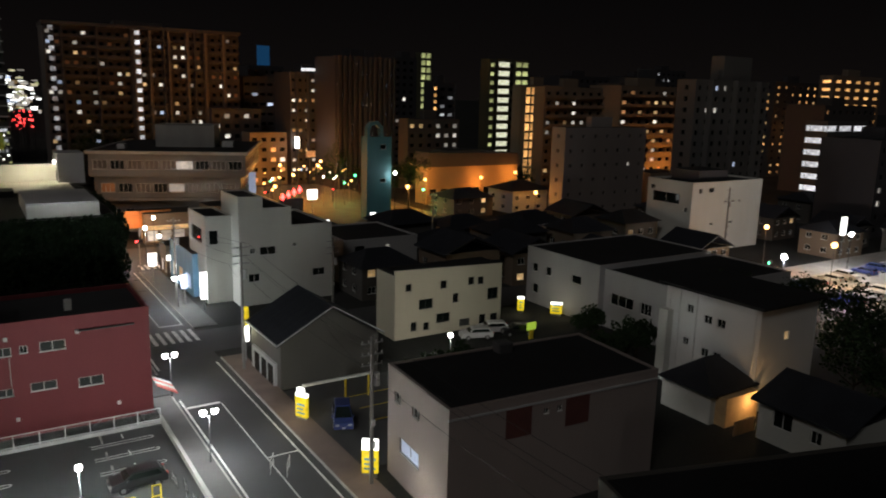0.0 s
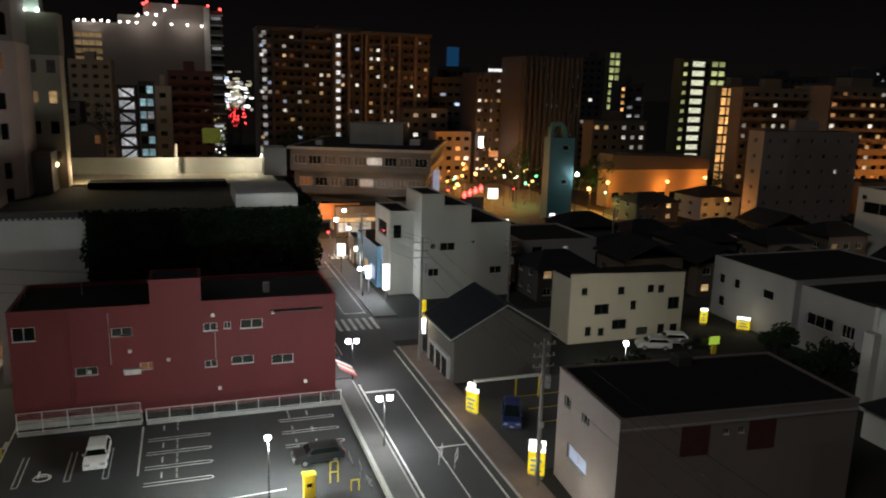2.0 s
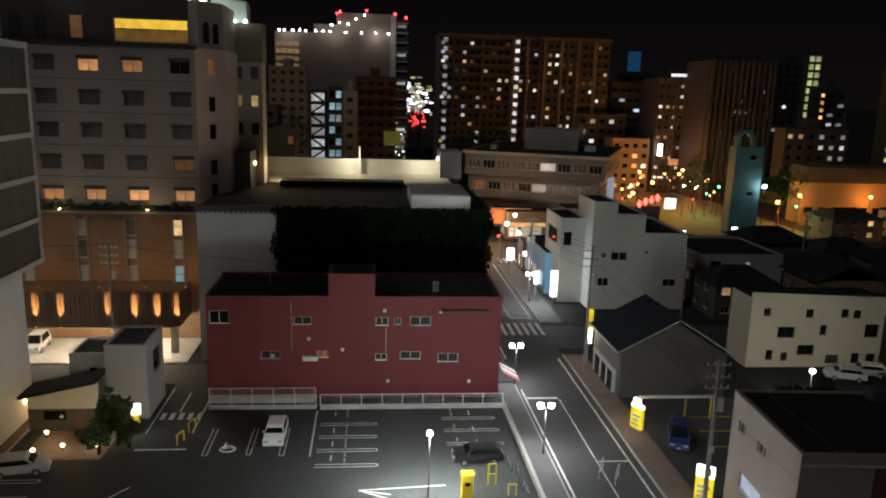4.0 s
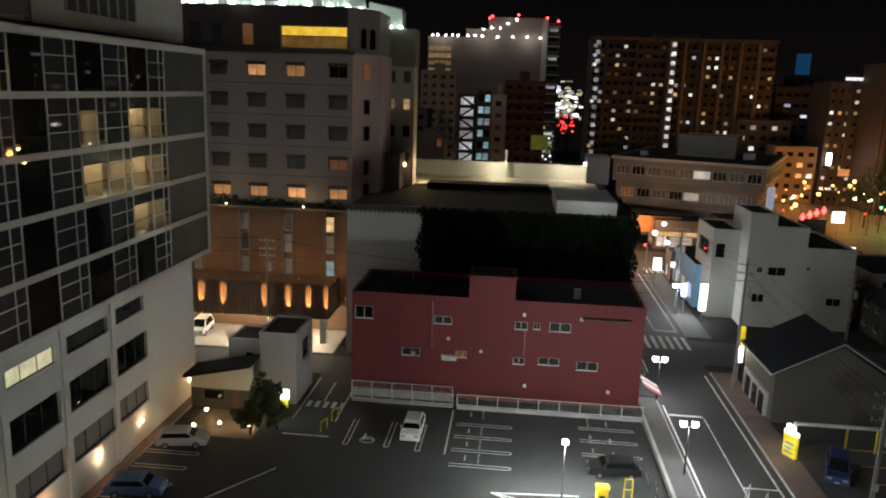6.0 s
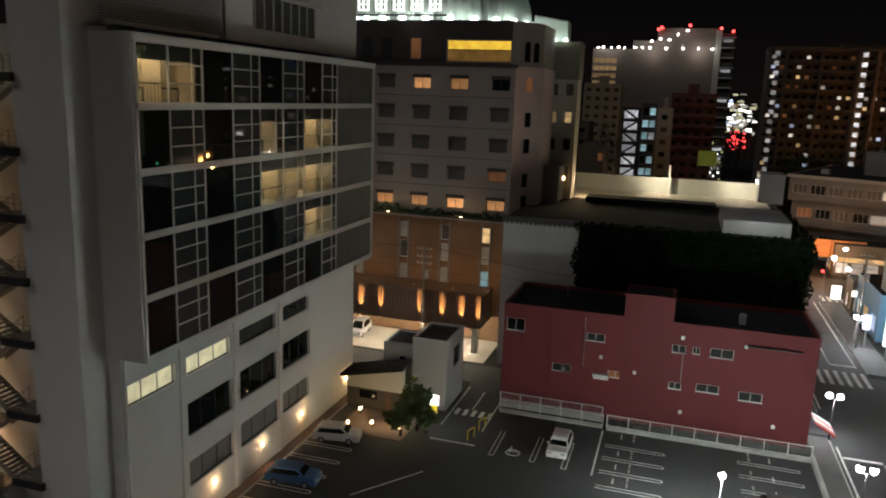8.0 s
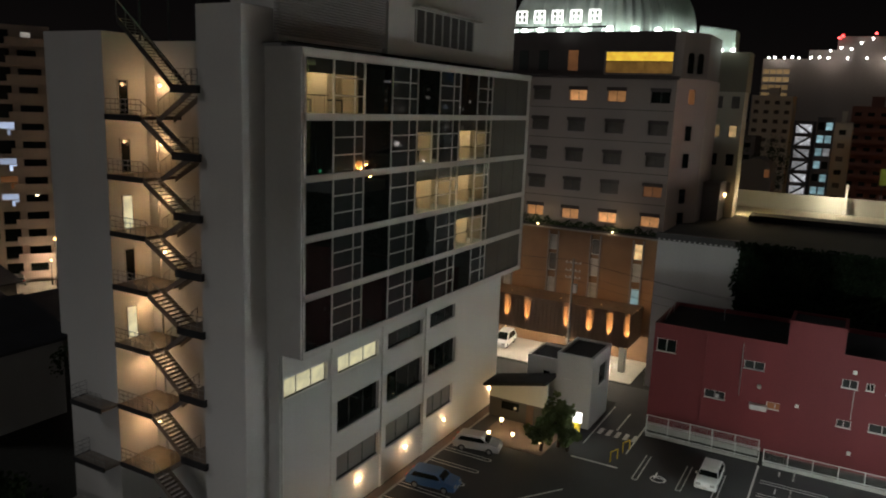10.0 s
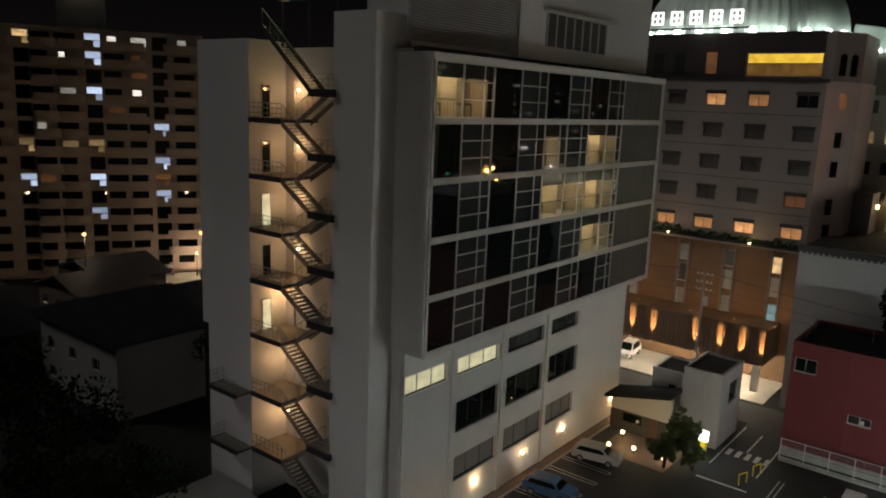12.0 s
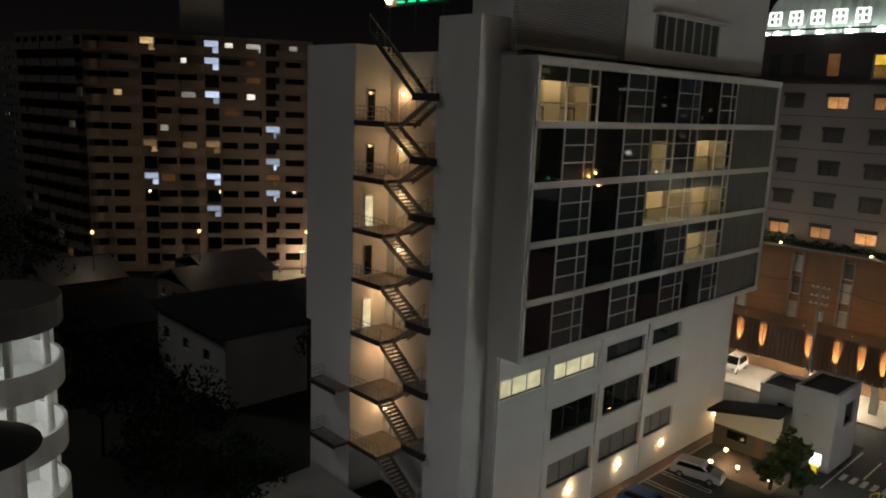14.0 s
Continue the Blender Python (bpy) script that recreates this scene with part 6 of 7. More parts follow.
# ---- trees ----
def tree(x, y, h, r, seed, label="dark leafy street tree", foliage=None):
    rnd = random.Random(seed)
    t = thing("tree", label, "tree", x, y, group="")
    bm = bmesh.new()
    tube(bm, (0, 0, 0), (0.1, 0.05, h * 0.45), 0.16, 0.10, 8)
    tips = []
    for i in range(6):
        a = 2 * math.pi * i / 6 + rnd.uniform(-0.4, 0.4)
        tip = Vector((r * 0.55 * math.cos(a), r * 0.55 * math.sin(a), h * rnd.uniform(0.55, 0.85)))
        tube(bm, (0.1, 0.05, h * rnd.uniform(0.3, 0.44)), tip, 0.07, 0.03, 6)
        tips.append(tip)
    tips.append(Vector((0, 0, h * 0.9)))
    part("trunk", bm, bark_m, t)
    vs, fs = [], []
    for tip in tips:
        for i in range(7):
            c = tip + Vector((rnd.gauss(0, r * 0.25), rnd.gauss(0, r * 0.25), rnd.gauss(0, h * 0.09)))
            rr = r * rnd.uniform(0.18, 0.32)
            for j in range(42):
                d = Vector((rnd.gauss(0, 1), rnd.gauss(0, 1), rnd.gauss(0, 0.8)))
                leaf(vs, fs, c + d.normalized() * rr * rnd.uniform(0.6, 1.05), rnd.uniform(0.10, 0.22), rnd)
    me = bpy.data.meshes.new("crown")
    me.from_pydata(vs, [], fs)
    me.materials.append(foliage or leaf_m)
    c = new("crown", me)
    c.parent = t
    return t


TREES = [(-20.6, 60.0, 4.2, 1.5), (-21.6, 58.4, 2.6, 1.3), (-19.6, 59.6, 2.2, 1.0), (-54, 24, 8, 4), (-48, 20, 7, 3.5), (-60, 20, 9, 4.5), (-68, 24, 8, 4), (-58, 42, 9, 3.5), (-66, 50, 9, 4),
         (-74, 60, 10, 5), (-96, 74, 8, 4), (-130, 52, 12, 5), (-140, 60, 16, 6), (-150, 48, 15, 7), (-44, 24, 6, 3), (-80, 22, 7, 4), (-92, 22, 17, 6), (-100, 17, 19, 7), (-86, 15, 14, 6),
         (70, 36, 9, 4.5), (74, 34, 9, 5), (80, 40, 9, 5), (86, 46, 9, 4.5), (72, 26, 9, 5), (50, 53, 4.5, 2.6), (55, 55, 4.5, 2.6), (60, 56, 5, 2.8), (64, 58, 4.5, 2.4),
         (64, 66, 4, 2.2), (98, 200, 8, 4), (112, 198, 9, 5), (142, 180, 9, 5), (148, 66, 7, 4), (138, 64, 6, 3.5),
         (84, 60, 7, 4), (92, 56, 7, 4), (36, 58, 5, 2.6), (41, 60, 4.5, 2.4), (-26, 196, 22, 7), (-20, 202, 24, 7), (36, 205, 20, 6), (28, 208, 20, 6)]
for i, (x_, y_, h_, r_) in enumerate(TREES):
    tree(x_, y_, h_, r_, 100 + i, "small clipped garden tree" if i < 3 else "dark leafy tree between the houses", garden_leaf_lit if i < 3 else None)


# ---- cars ----
def car(x, y, rz, paint, label, van=False, lit=False):
    """A small car, nose along local +y."""
    c = thing("car", label, "car", x, y, 0, rz)
    L, W, H = (4.3, 1.72, 1.85) if van else (4.1, 1.7, 1.5)
    prof = [(-L / 2, 0.35), (-L / 2, 0.9), (-L / 2 + 0.15, 1.0), (-L / 2 + 0.5, H - 0.05), (-L / 2 + 0.9, H), (0.45, H), (1.15 if not van else 1.3, 1.0), (L / 2 - 0.12, 0.86), (L / 2, 0.6), (L / 2, 0.3)]
    bm = bmesh.new()
    rings = []
    for s in (-1, 1):
        ring = []
        for py, pz in prof:
            k = max(0.0, (pz - 0.95) / (H - 0.95))
            ring.append(bm.verts.new((s * (W / 2 - 0.20 * k), py, pz)))
        rings.append(ring)
    a, b = rings[0], rings[-1]
    n = len(prof)
    bm.faces.new(a)
    bm.faces.new(b[::-1])
    for i in range(n):
        bm.faces.new((a[i], b[i], b[(i + 1) % n], a[(i + 1) % n]))
    body = part("body", bm, paint, c, "", bevel=0.035)
    gm = glass_dk
    for s, nm in ((-1, "side_glass"), (1, "side_glass")):
        bm = bmesh.new()
        pts = [(-L / 2 + 0.42, 1.02), (-L / 2 + 0.68, H - 0.14), (0.42, H - 0.14), (1.0, 1.02)]
        vv = []
        for o in (0.012, -0.02):
            vv.append([bm.verts.new((s * (W / 2 - 0.20 * max(0, (pz - 0.95) / (H - 0.95)) + o), py, pz)) for py, pz in pts])
        bm.faces.new(vv[0])
        bm.faces.new(vv[1][::-1])
        for i in range(4):
            bm.faces.new((vv[0][i], vv[1][i], vv[1][(i + 1) % 4], vv[0][(i + 1) % 4]))
        part(nm, bm, gm, c)
    for nm, (y0, z0), (y1, z1) in (("windscreen", (0.52, H - 0.08), (1.1 if not van else 1.25, 1.04)), ("rear_glass", (-L / 2 + 0.47, H - 0.14), (-L / 2 + 0.17, 1.05))):
        bm = bmesh.new()
        up = 0.02
        q = [bm.verts.new(p) for p in ((-W / 2 + 0.26, y0, z0 + up), (W / 2 - 0.26, y0, z0 + up), (W / 2 - 0.1, y1, z1 + up), (-W / 2 + 0.1, y1, z1 + up), (-W / 2 + 0.26, y0, z0 - up), (W / 2 - 0.26, y0, z0 - up), (W / 2 - 0.1, y1, z1 - up), (-W / 2 + 0.1, y1, z1 - up))]
        for f in ((0, 1, 2, 3), (7, 6, 5, 4), (0, 4, 5, 1), (1, 5, 6, 2), (2, 6, 7, 3), (3, 7, 4, 0)):
            bm.faces.new([q[i] for i in f])
        part(nm, bm, gm, c)
    for s in (-1, 1):
        for yy in (-L / 2 + 0.8, L / 2 - 0.85):
            bm = bmesh.new()
            tube(bm, (s * (W / 2 - 0.2), yy, 0.31), (s * (W / 2 + 0.01), yy, 0.31), 0.31, n=16)
            wh = part("tyre", bm, rubber_m, c)
            bm = bmesh.new()
            tube(bm, (s * (W / 2 - 0.1), yy, 0.31), (s * (W / 2 + 0.02), yy, 0.31), 0.19, n=12)
            part("rim", bm, metal_m, wh)
        boxes("headlight", [(s * (W / 2 - 0.3) - 0.18, s * (W / 2 - 0.3) + 0.18, L / 2 - 0.12, L / 2 + 0.01, 0.62, 0.78)], lamp_s if lit else kerb_m, c)
        boxes("tail_light", [(s * (W / 2 - 0.18) - 0.12, s * (W / 2 - 0.18) + 0.12, -L / 2 - 0.015, -L / 2 + 0.1, 0.75, 1.0)], lamp_r if lit else redwhite_m, c)
        boxes("mirror", [(s * (W / 2 + 0.08) - 0.08, s * (W / 2 + 0.08) + 0.08, 0.75, 0.9, 0.98, 1.1)], paint, c)
    boxes("number_plate", [(-0.17, 0.17, L / 2, L / 2 + 0.02, 0.4, 0.52)], white_metal, c)
    return c


def paint(name, col):
    return mat(name, col, 0.28, 0.08, 0.5, 30, 0)


P_WHITE, P_BLUE, P_DARK, P_SILVER, P_NAVY = paint("white_car_paint", (0.75, 0.75, 0.74)), paint("blue_car_paint", (0.05, 0.13, 0.30)), paint("black_car_paint", (0.012, 0.012, 0.013)), paint("silver_car_paint", (0.42, 0.42, 0.42)), paint("navy_car_paint", (0.03, 0.045, 0.16))
car(-7.8, 60.8, 180, P_WHITE, "white hatchback parked against the red building's fence")
car(-26.4, 55.6, -78, P_SILVER, "silver hatchback parked by the garden")
car(-26.4, 47.8, -82, P_BLUE, "blue hatchback parked by the hospital wall")
car(9.0, 56.2, 92, P_DARK, "black car parked near the exit barrier")
car(-36.8, 83.8, 185, P_WHITE, "white van parked under the clinic canopy", van=True)
car(27.2, 58.9, 158, P_NAVY, "navy blue minivan on the coin lot", van=True)
car(55.2, 74.2, 68, P_WHITE, "black and white car beside the cream house")
car(57.5, 72.0, 70, P_DARK, "dark car beside the cream house")
car(52.0, 73.2, 70, P_SILVER, "grey car beside the cream house")
rc = random.Random(4)
bm = bmesh.new()
box(bm, 106, 166, 50, 80, -0.3, 0.03)
solid("far_lot", bm, kerb_m, "pale surfaced car lot under lamps", "parking lot", kind="structure")
for i in range(16):
    car(112 + 5.5 * (i % 8) + rc.uniform(-0.4, 0.4), 60 + 9 * (i // 8) + 0.25 * (i % 8), rc.choice((0, 180)), rc.choice((P_WHITE, P_DARK, P_SILVER, P_NAVY)), "parked car on the far lot under lamps")
for i in range(6):
    car(66 + 6 * i, 141, 90, rc.choice((P_WHITE, P_DARK, P_SILVER)), "car on the wide street", lit=True)
for i in range(5):
    car(100 + 5.2 * i, 131 + rc.uniform(-0.3, 0.3), 90, rc.choice((P_WHITE, P_DARK)), "car parked behind the houses")
# traffic queue on the far street
for i in range(12):
    car(0.058 * (560 + 34 * i) + 2.9 * (i % 2), 560 + 34 * i, 0, P_DARK, "car in the evening queue with red tail lights", lit=True)


# ---- street lamps ----
def street_lamp(x, y, h, heads, label, two=True, arm=0.45, energy=900, color=(0.93, 0.97, 1.0), head_m=None, globe=0.0):
    s = thing("street_lamp", label, "street lamp", x, y, group=heads)
    bm = bmesh.new()
    tube(bm, (0, 0, 0), (0, 0, 0.8), 0.11, 0.09, 10)
    tube(bm, (0, 0, 0.8), (0, 0, h - 0.25), 0.065, 0.05, 10)
    part("pole", bm, dark_metal, s)
    for sx in ((-1, 1) if two else (0,)):
        bm = bmesh.new()
        tube(bm, (0, 0, h - 0.3), (sx * arm, 0, h - 0.3), 0.03, n=6)
        if two:
            part("arm", bm, dark_metal, s)
        else:
            bm.free()
        bm = bmesh.new()
        if globe:
            bmesh.ops.create_uvsphere(bm, u_segments=14, v_segments=10, radius=globe, matrix=Matrix.Translation((0, 0, h + globe - 0.25)))
        else:
            bmesh.ops.create_uvsphere(bm, u_segments=12, v_segments=8, radius=0.27, matrix=Matrix.Translation((sx * arm, 0, h)) @ Matrix.Diagonal((1, 1, 1.15, 1)))
        hd = part("lamp_glass", bm, head_m or lamp_w, s)
        if globe:
            continue
        bm = bmesh.new()
        bmesh.ops.create_cone(bm, cap_ends=True, segments=10, radius1=0.27, radius2=0.05, depth=0.14, matrix=Matrix.Translation((0, 0, 0.33)))
        cp = part("cap", bm, dark_metal, hd)
        cp.matrix_basis = Matrix.Translation((sx * arm, 0, h))
    lamp("street_light", (x + (0 if two else 0.0), y - 0.02, h - 0.6), energy, color, 0.25)
    return s


street_lamp(4.55, 50.5, 5.3, "lot lamps", "white parking-lot lamp on a thin dark pole", two=False, energy=7500, color=(0.92, 1.0, 0.94), globe=0.22)
street_lamp(14.7, 57.0, 4.5, "twin street lamps", "twin-headed white street lamp beside the road", energy=1500)
street_lamp(15.12, 72.1, 4.4, "twin street lamps", "twin-headed white street lamp beside the road", energy=1300)
street_lamp(23.2, 103.5, 4.2, "twin street lamps", "twin-headed white street lamp beside the road", energy=1300)
street_lamp(43.8, 66.5, 3.6, "lot lamps", "white lot lamp behind the black roof", two=False, energy=1100, color=(1.0, 0.97, 0.86), globe=0.26)
street_lamp(102.3, 65.3, 7.0, "far lot lamps", "white lamp by the far lot", two=False, energy=4200, globe=0.4)
street_lamp(132, 72, 7.0, "far lot lamps", "white lamp by the far lot", two=False, energy=4200, globe=0.4)
street_lamp(118.5, 67.1, 7.0, "far lot lamps", "amber lamp by the far lot", two=False, energy=4200, color=(1.0, 0.62, 0.28), head_m=lamp_o, globe=0.5)
street_lamp(13.8, 120, 5.5, "corner lamps", "white lamp at the crossing", two=False, energy=2200, globe=0.35)
street_lamp(24.5, 131, 6.5, "corner lamps", "white lamp at the crossing", two=False, energy=2200, globe=0.35)
street_lamp(86, 156.5, 11, "corner lamps", "white floodlamp beside the teal tower", two=False, energy=180, globe=0.4)
AMBER = [(11.5, 133, 7), (20, 138, 8), (62, 172, 7), (72, 186, 8), (84, 198, 9), (66, 204, 9), (78, 212, 8), (90, 210, 9), (70, 222, 8), (58, 192, 8), (104, 172.5, 7), (122, 172, 7), (96, 168, 6), (134, 172, 8), (120.5, 146, 6), (150, 158, 6), (190, 160, 7), (178, 172, 7), (119, 80, 8), (284, 165, 20), (300, 186, 18)]
for i, (x_, y_, z_) in enumerate(AMBER):
    street_lamp(x_, y_, z_, "amber street lamps", "amber sodium street lamp", two=False, energy=4700 if 160 < y_ < 230 and x_ < 100 else 2200 if y_ < 139 and x_ < 25 else 9500 if 170 < x_ < 200 else 1400, color=(1.0, 0.37, 0.07), head_m=lamp_o, globe=0.42)
bm = bmesh.new()
box(bm, 54, 100, 150, 229, -0.3, 0.04)
solid("avenue", bm, pave_gr, "grey paved avenue under amber lamps", "road", kind="structure")
for x_, y_, e_ in ((-88, 58, 800), (-102, 34, 500), (-96, 46, 500), (-86, 68, 1400)):
    street_lamp(x_, y_, 11, "amber street lamps", "amber lamp at the foot of the flats", two=False, energy=e_, color=(1.0, 0.72, 0.48), head_m=lamp_o, globe=0.2)
bm = bmesh.new()
box(bm, -125, -100, 60, 71, -0.3, 0.04)
solid("flats_forecourt", bm, kerb_m, "pale forecourt below the flats under lamps", "paving", kind="structure")
for x_, y_ in ((-113, 65), (-106, 69), (-119, 62)):
    street_lamp(x_, y_, 4.0, "forecourt lamps", "warm lamp on the flats' forecourt", two=False, energy=900, color=(1.0, 0.74, 0.48), head_m=lamp_y, globe=0.14)
for x_, y_ in ((-110.5, 66.5), (-115.5, 63.5), (-105.5, 70.2)):
    car(x_, y_, 60, P_SILVER, "car parked on the flats' forecourt")
# many small lamps and signs along the avenue
rl = random.Random(31)
for i in range(34):
    q = rl.random()
    x_, y_ = rl.uniform(56, 98), rl.uniform(168, 226)
    z_ = rl.uniform(3, 9)
    pl_ = thing("street_lantern", "small lantern on a post along the avenue", "lantern", x_, y_, group="avenue lanterns")
    boxes("post", [(-0.05, 0.05, -0.05, 0.05, 0, z_)], dark_metal, pl_)
    bm = bmesh.new()
    bmesh.ops.create_uvsphere(bm, u_segments=10, v_segments=8, radius=rl.uniform(0.14, 0.32), matrix=Matrix.Translation((0, 0, z_ + 0.2)))
    part("lantern_glass", bm, lamp_o if q < 0.5 else lamp_s if q < 0.8 else lamp_r if q < 0.9 else lamp_g, pl_)
GREENS = ((84.5, 186, 2200), (97, 166, 900))
for x_, y_, z_ in GREENS:
    tree(x_, y_ + 3, 14, 5, int(x_), "street tree lit green from below")
    street_lamp(x_ + 0.5, y_ - 3.5, 6, "garden floodlamps", "green floodlamp under a tree", two=False, energy=z_, color=(0.45, 1.0, 0.25), head_m=lamp_g)


# ---- utility poles and wires ----
def pole(x, y, h, label="concrete utility pole with crossarms and a transformer"):
    p = thing("utility_pole", label, "utility pole", x, y, group="utility poles")
    bm = bmesh.new()
    tube(bm, (0, 0, 0), (0, 0, h), 0.19, 0.12, 10)
    part("shaft", bm, shut_m, p)
    for z_ in (h - 0.5, h - 1.4, h - 2.2):
        boxes("crossarm", [(-0.9, 0.9, -0.05, 0.05, z_ - 0.05, z_ + 0.05)], metal_m, p)
        for u_ in (-0.8, -0.3, 0.3, 0.8):
            bm = bmesh.new()
            tube(bm, (u_, 0, z_ + 0.05), (u_, 0, z_ + 0.22), 0.04, n=6)
            part("insulator", bm, white_metal, p)
    bm = bmesh.new()
    tube(bm, (0.38, 0, h - 3.9), (0.38, 0, h - 2.9), 0.26, n=10)
    part("transformer", bm, grey_m, p)
    for z_ in (3.2, 5.0):
        boxes("box", [(-0.15, 0.15, -0.35, -0.18, z_, z_ + 0.5)], metal_m, p)
    return p


POLES = [(23.6, 76.2, 14.0), (24.4, 47.6, 12.0), (-27.2, 80.0, 13.0), (128, 95, 13), (42, 94, 10), (68, 110, 13), (23.8, 107, 12), (24.2, 20, 12)]
for q in POLES:
    pole(*q)


def wire(a, b, sag, r=0.014, n=14):
    a, b = Vector(a), Vector(b)
    cu = bpy.data.curves.new("wire", "CURVE")
    cu.dimensions, cu.bevel_depth, cu.bevel_resolution = "3D", r, 0
    sp = cu.splines.new("POLY")
    sp.points.add(n)
    for i in range(n + 1):
        q = i / n
        p = a.lerp(b, q) - Vector((0, 0, sag * 4 * q * (1 - q)))
        sp.points[i].co = (*p, 1)
    cu.materials.append(rubber_m)
    tagged(new("power_wire", cu), "thin black power wire between poles", "wire", "power wires")


for dz, u_ in ((0.3, -0.8), (0.3, 0.8), (-1.2, 0.5), (-2.0, -0.6)):
    wire((24.2 + u_, 20, 11.6 + dz), (24.4 + u_, 47.6, 11.6 + dz), 0.5)
    wire((24.4 + u_, 47.6, 11.6 + dz), (23.6 + u_, 76.2, 13.6 + dz), 0.6)
    wire((23.6 + u_, 76.2, 13.6 + dz), (23.8 + u_, 107, 11.6 + dz), 0.6)
    wire((-27.2, 80.0 + 0 * u_, 12.6 + dz), (-60, 79 + u_, 12.6 + dz), 0.5)
    wire((-27.2, 80.0, 12.6 + dz), (14.5, 78 + u_, 10.6 + dz), 0.9)
wire((23.6, 76.2, 10), (27, 92, 8), 0.3)
wire((24.4, 47.6, 9), (30, 69, 6), 0.3)

# ---- coin lot by the street ----
cl = thing("coin_lot", "small coin parking lot with yellow bay frames", "parking lot", kind="structure")
boxes("lot_surface", [(25.1, 38, 50, 68.4, -0.3, 0.02)], asphalt, cl)
for y_ in (52.5, 55.2, 58.0, 61.0, 64.0):
    boxes("bay_line", [(30.0, 35.0, y_ - 0.06, y_ + 0.06, 0.012, 0.028)], yellow_m, cl)
boxes("bay_line", [(34.9, 35.05, 52.4, 64.1, 0.012, 0.027)], yellow_m, cl)
cs = thing("carport", "white steel beam over the coin lot", "carport", 25.2, 63.4)
boxes("beam", [(0, 7.2, 0, 0.25, 2.2, 2.45)], white_metal, cs)
for u_ in (0.1, 4.4, 6.9):
    boxes("post", [(u_, u_ + 0.14, 0.05, 0.19, 0, 2.2)], yellow_m if u_ > 4 else white_metal, cs)


def lit_sign(x, y, rz, label, w=1.3, h=2.3, head=0.4):
    s = thing("lot_sign", label, "sign", x, y, 0, rz)
    boxes("sign_box", [(-w / 2, w / 2, -0.16, 0.16, 0.35, h)], sign_y, s, "yellow lit sign box", bevel=0.03)
    boxes("sign_head", [(-w / 2, w / 2, -0.17, 0.17, h + 0.05, h + head)], sign_w, s, "white lit sign head", bevel=0.03)
    boxes("sign_bar", [(-w / 2 + 0.2, w / 2 - 0.2, -0.2, -0.165, 1.5, 1.7), (-w / 2 + 0.2, w / 2 - 0.4, -0.2, -0.165, 1.1, 1.25), (-w / 2 + 0.2, w / 2 - 0.2, -0.2, -0.165, 0.7, 0.85)], blue_canvas, s, "rows of unreadable writing")
    boxes("foot", [(-w / 2 + 0.1, w / 2 - 0.1, -0.1, 0.1, 0, 0.35)], metal_m, s)
    lamp("sign_light", (x - 0.9, y - 0.9, 1.9), 45, (1.0, 0.88, 0.55), 0.4)
    return s


lit_sign(24.2, 61.2, -60, "yellow and white lit coin lot sign")
lit_sign(25.0, 63.5, -75, "yellow lit coin lot price board", 0.9, 1.8)
lit_sign(24.9, 48.8, -35, "yellow and white lit coin lot sign at the pavement", 1.3, 2.3, 0.95)
lit_sign(67.4, 76.0, -40, "yellow lit sign by the long hall", 1.6, 1.6)
lit_sign(64.0, 79.6, -30, "yellow lit sign by the long hall", 0.9, 2.0)
bl = thing("price_board", "yellow-green price board on a post", "sign", 58.0, 69.8)
boxes("board", [(-0.7, 0.7, -0.06, 0.06, 1.2, 2.2)], glow("board_green", (0.55, 0.8, 0.08), 0.5), bl)
boxes("post", [(-0.3, 0.3, -0.1, 0.1, 0, 1.2)], yellow_m, bl)
yk = thing("pay_machine", "tall yellow pay machine by the lot exit", "pay machine", 7.4, 50.4)
boxes("body", [(-0.42, 0.42, -0.3, 0.3, 0, 2.0)], yellow_m, yk, bevel=0.05)
boxes("screen", [(-0.2, 0.2, -0.32, -0.3, 1.2, 1.5)], glass_dk, yk)
boxes("hood", [(-0.5, 0.5, -0.4, 0.35, 2.0, 2.2)], yellow_m, yk, bevel=0.05)
lamp("pay_light", (6.6, 49.4, 2.4), 90, (1.0, 0.95, 0.8), 0.2)
for x_, y_ in ((9.9, 54.0), (10.9, 50.8), (9.6, 52.4)):
    bo = thing("bollard", "yellow steel guard hoop", "bollard", x_, y_, group="yellow guard hoops")
    bm = bmesh.new()
    for p, q in (((-0.3, 0, 0), (-0.3, 0, 0.9)), ((-0.3, 0, 0.9), (0.3, 0, 0.9)), ((0.3, 0, 0.9), (0.3, 0, 0))):
        tube(bm, p, q, 0.05, n=8)
    part("hoop", bm, yellow_m, bo)
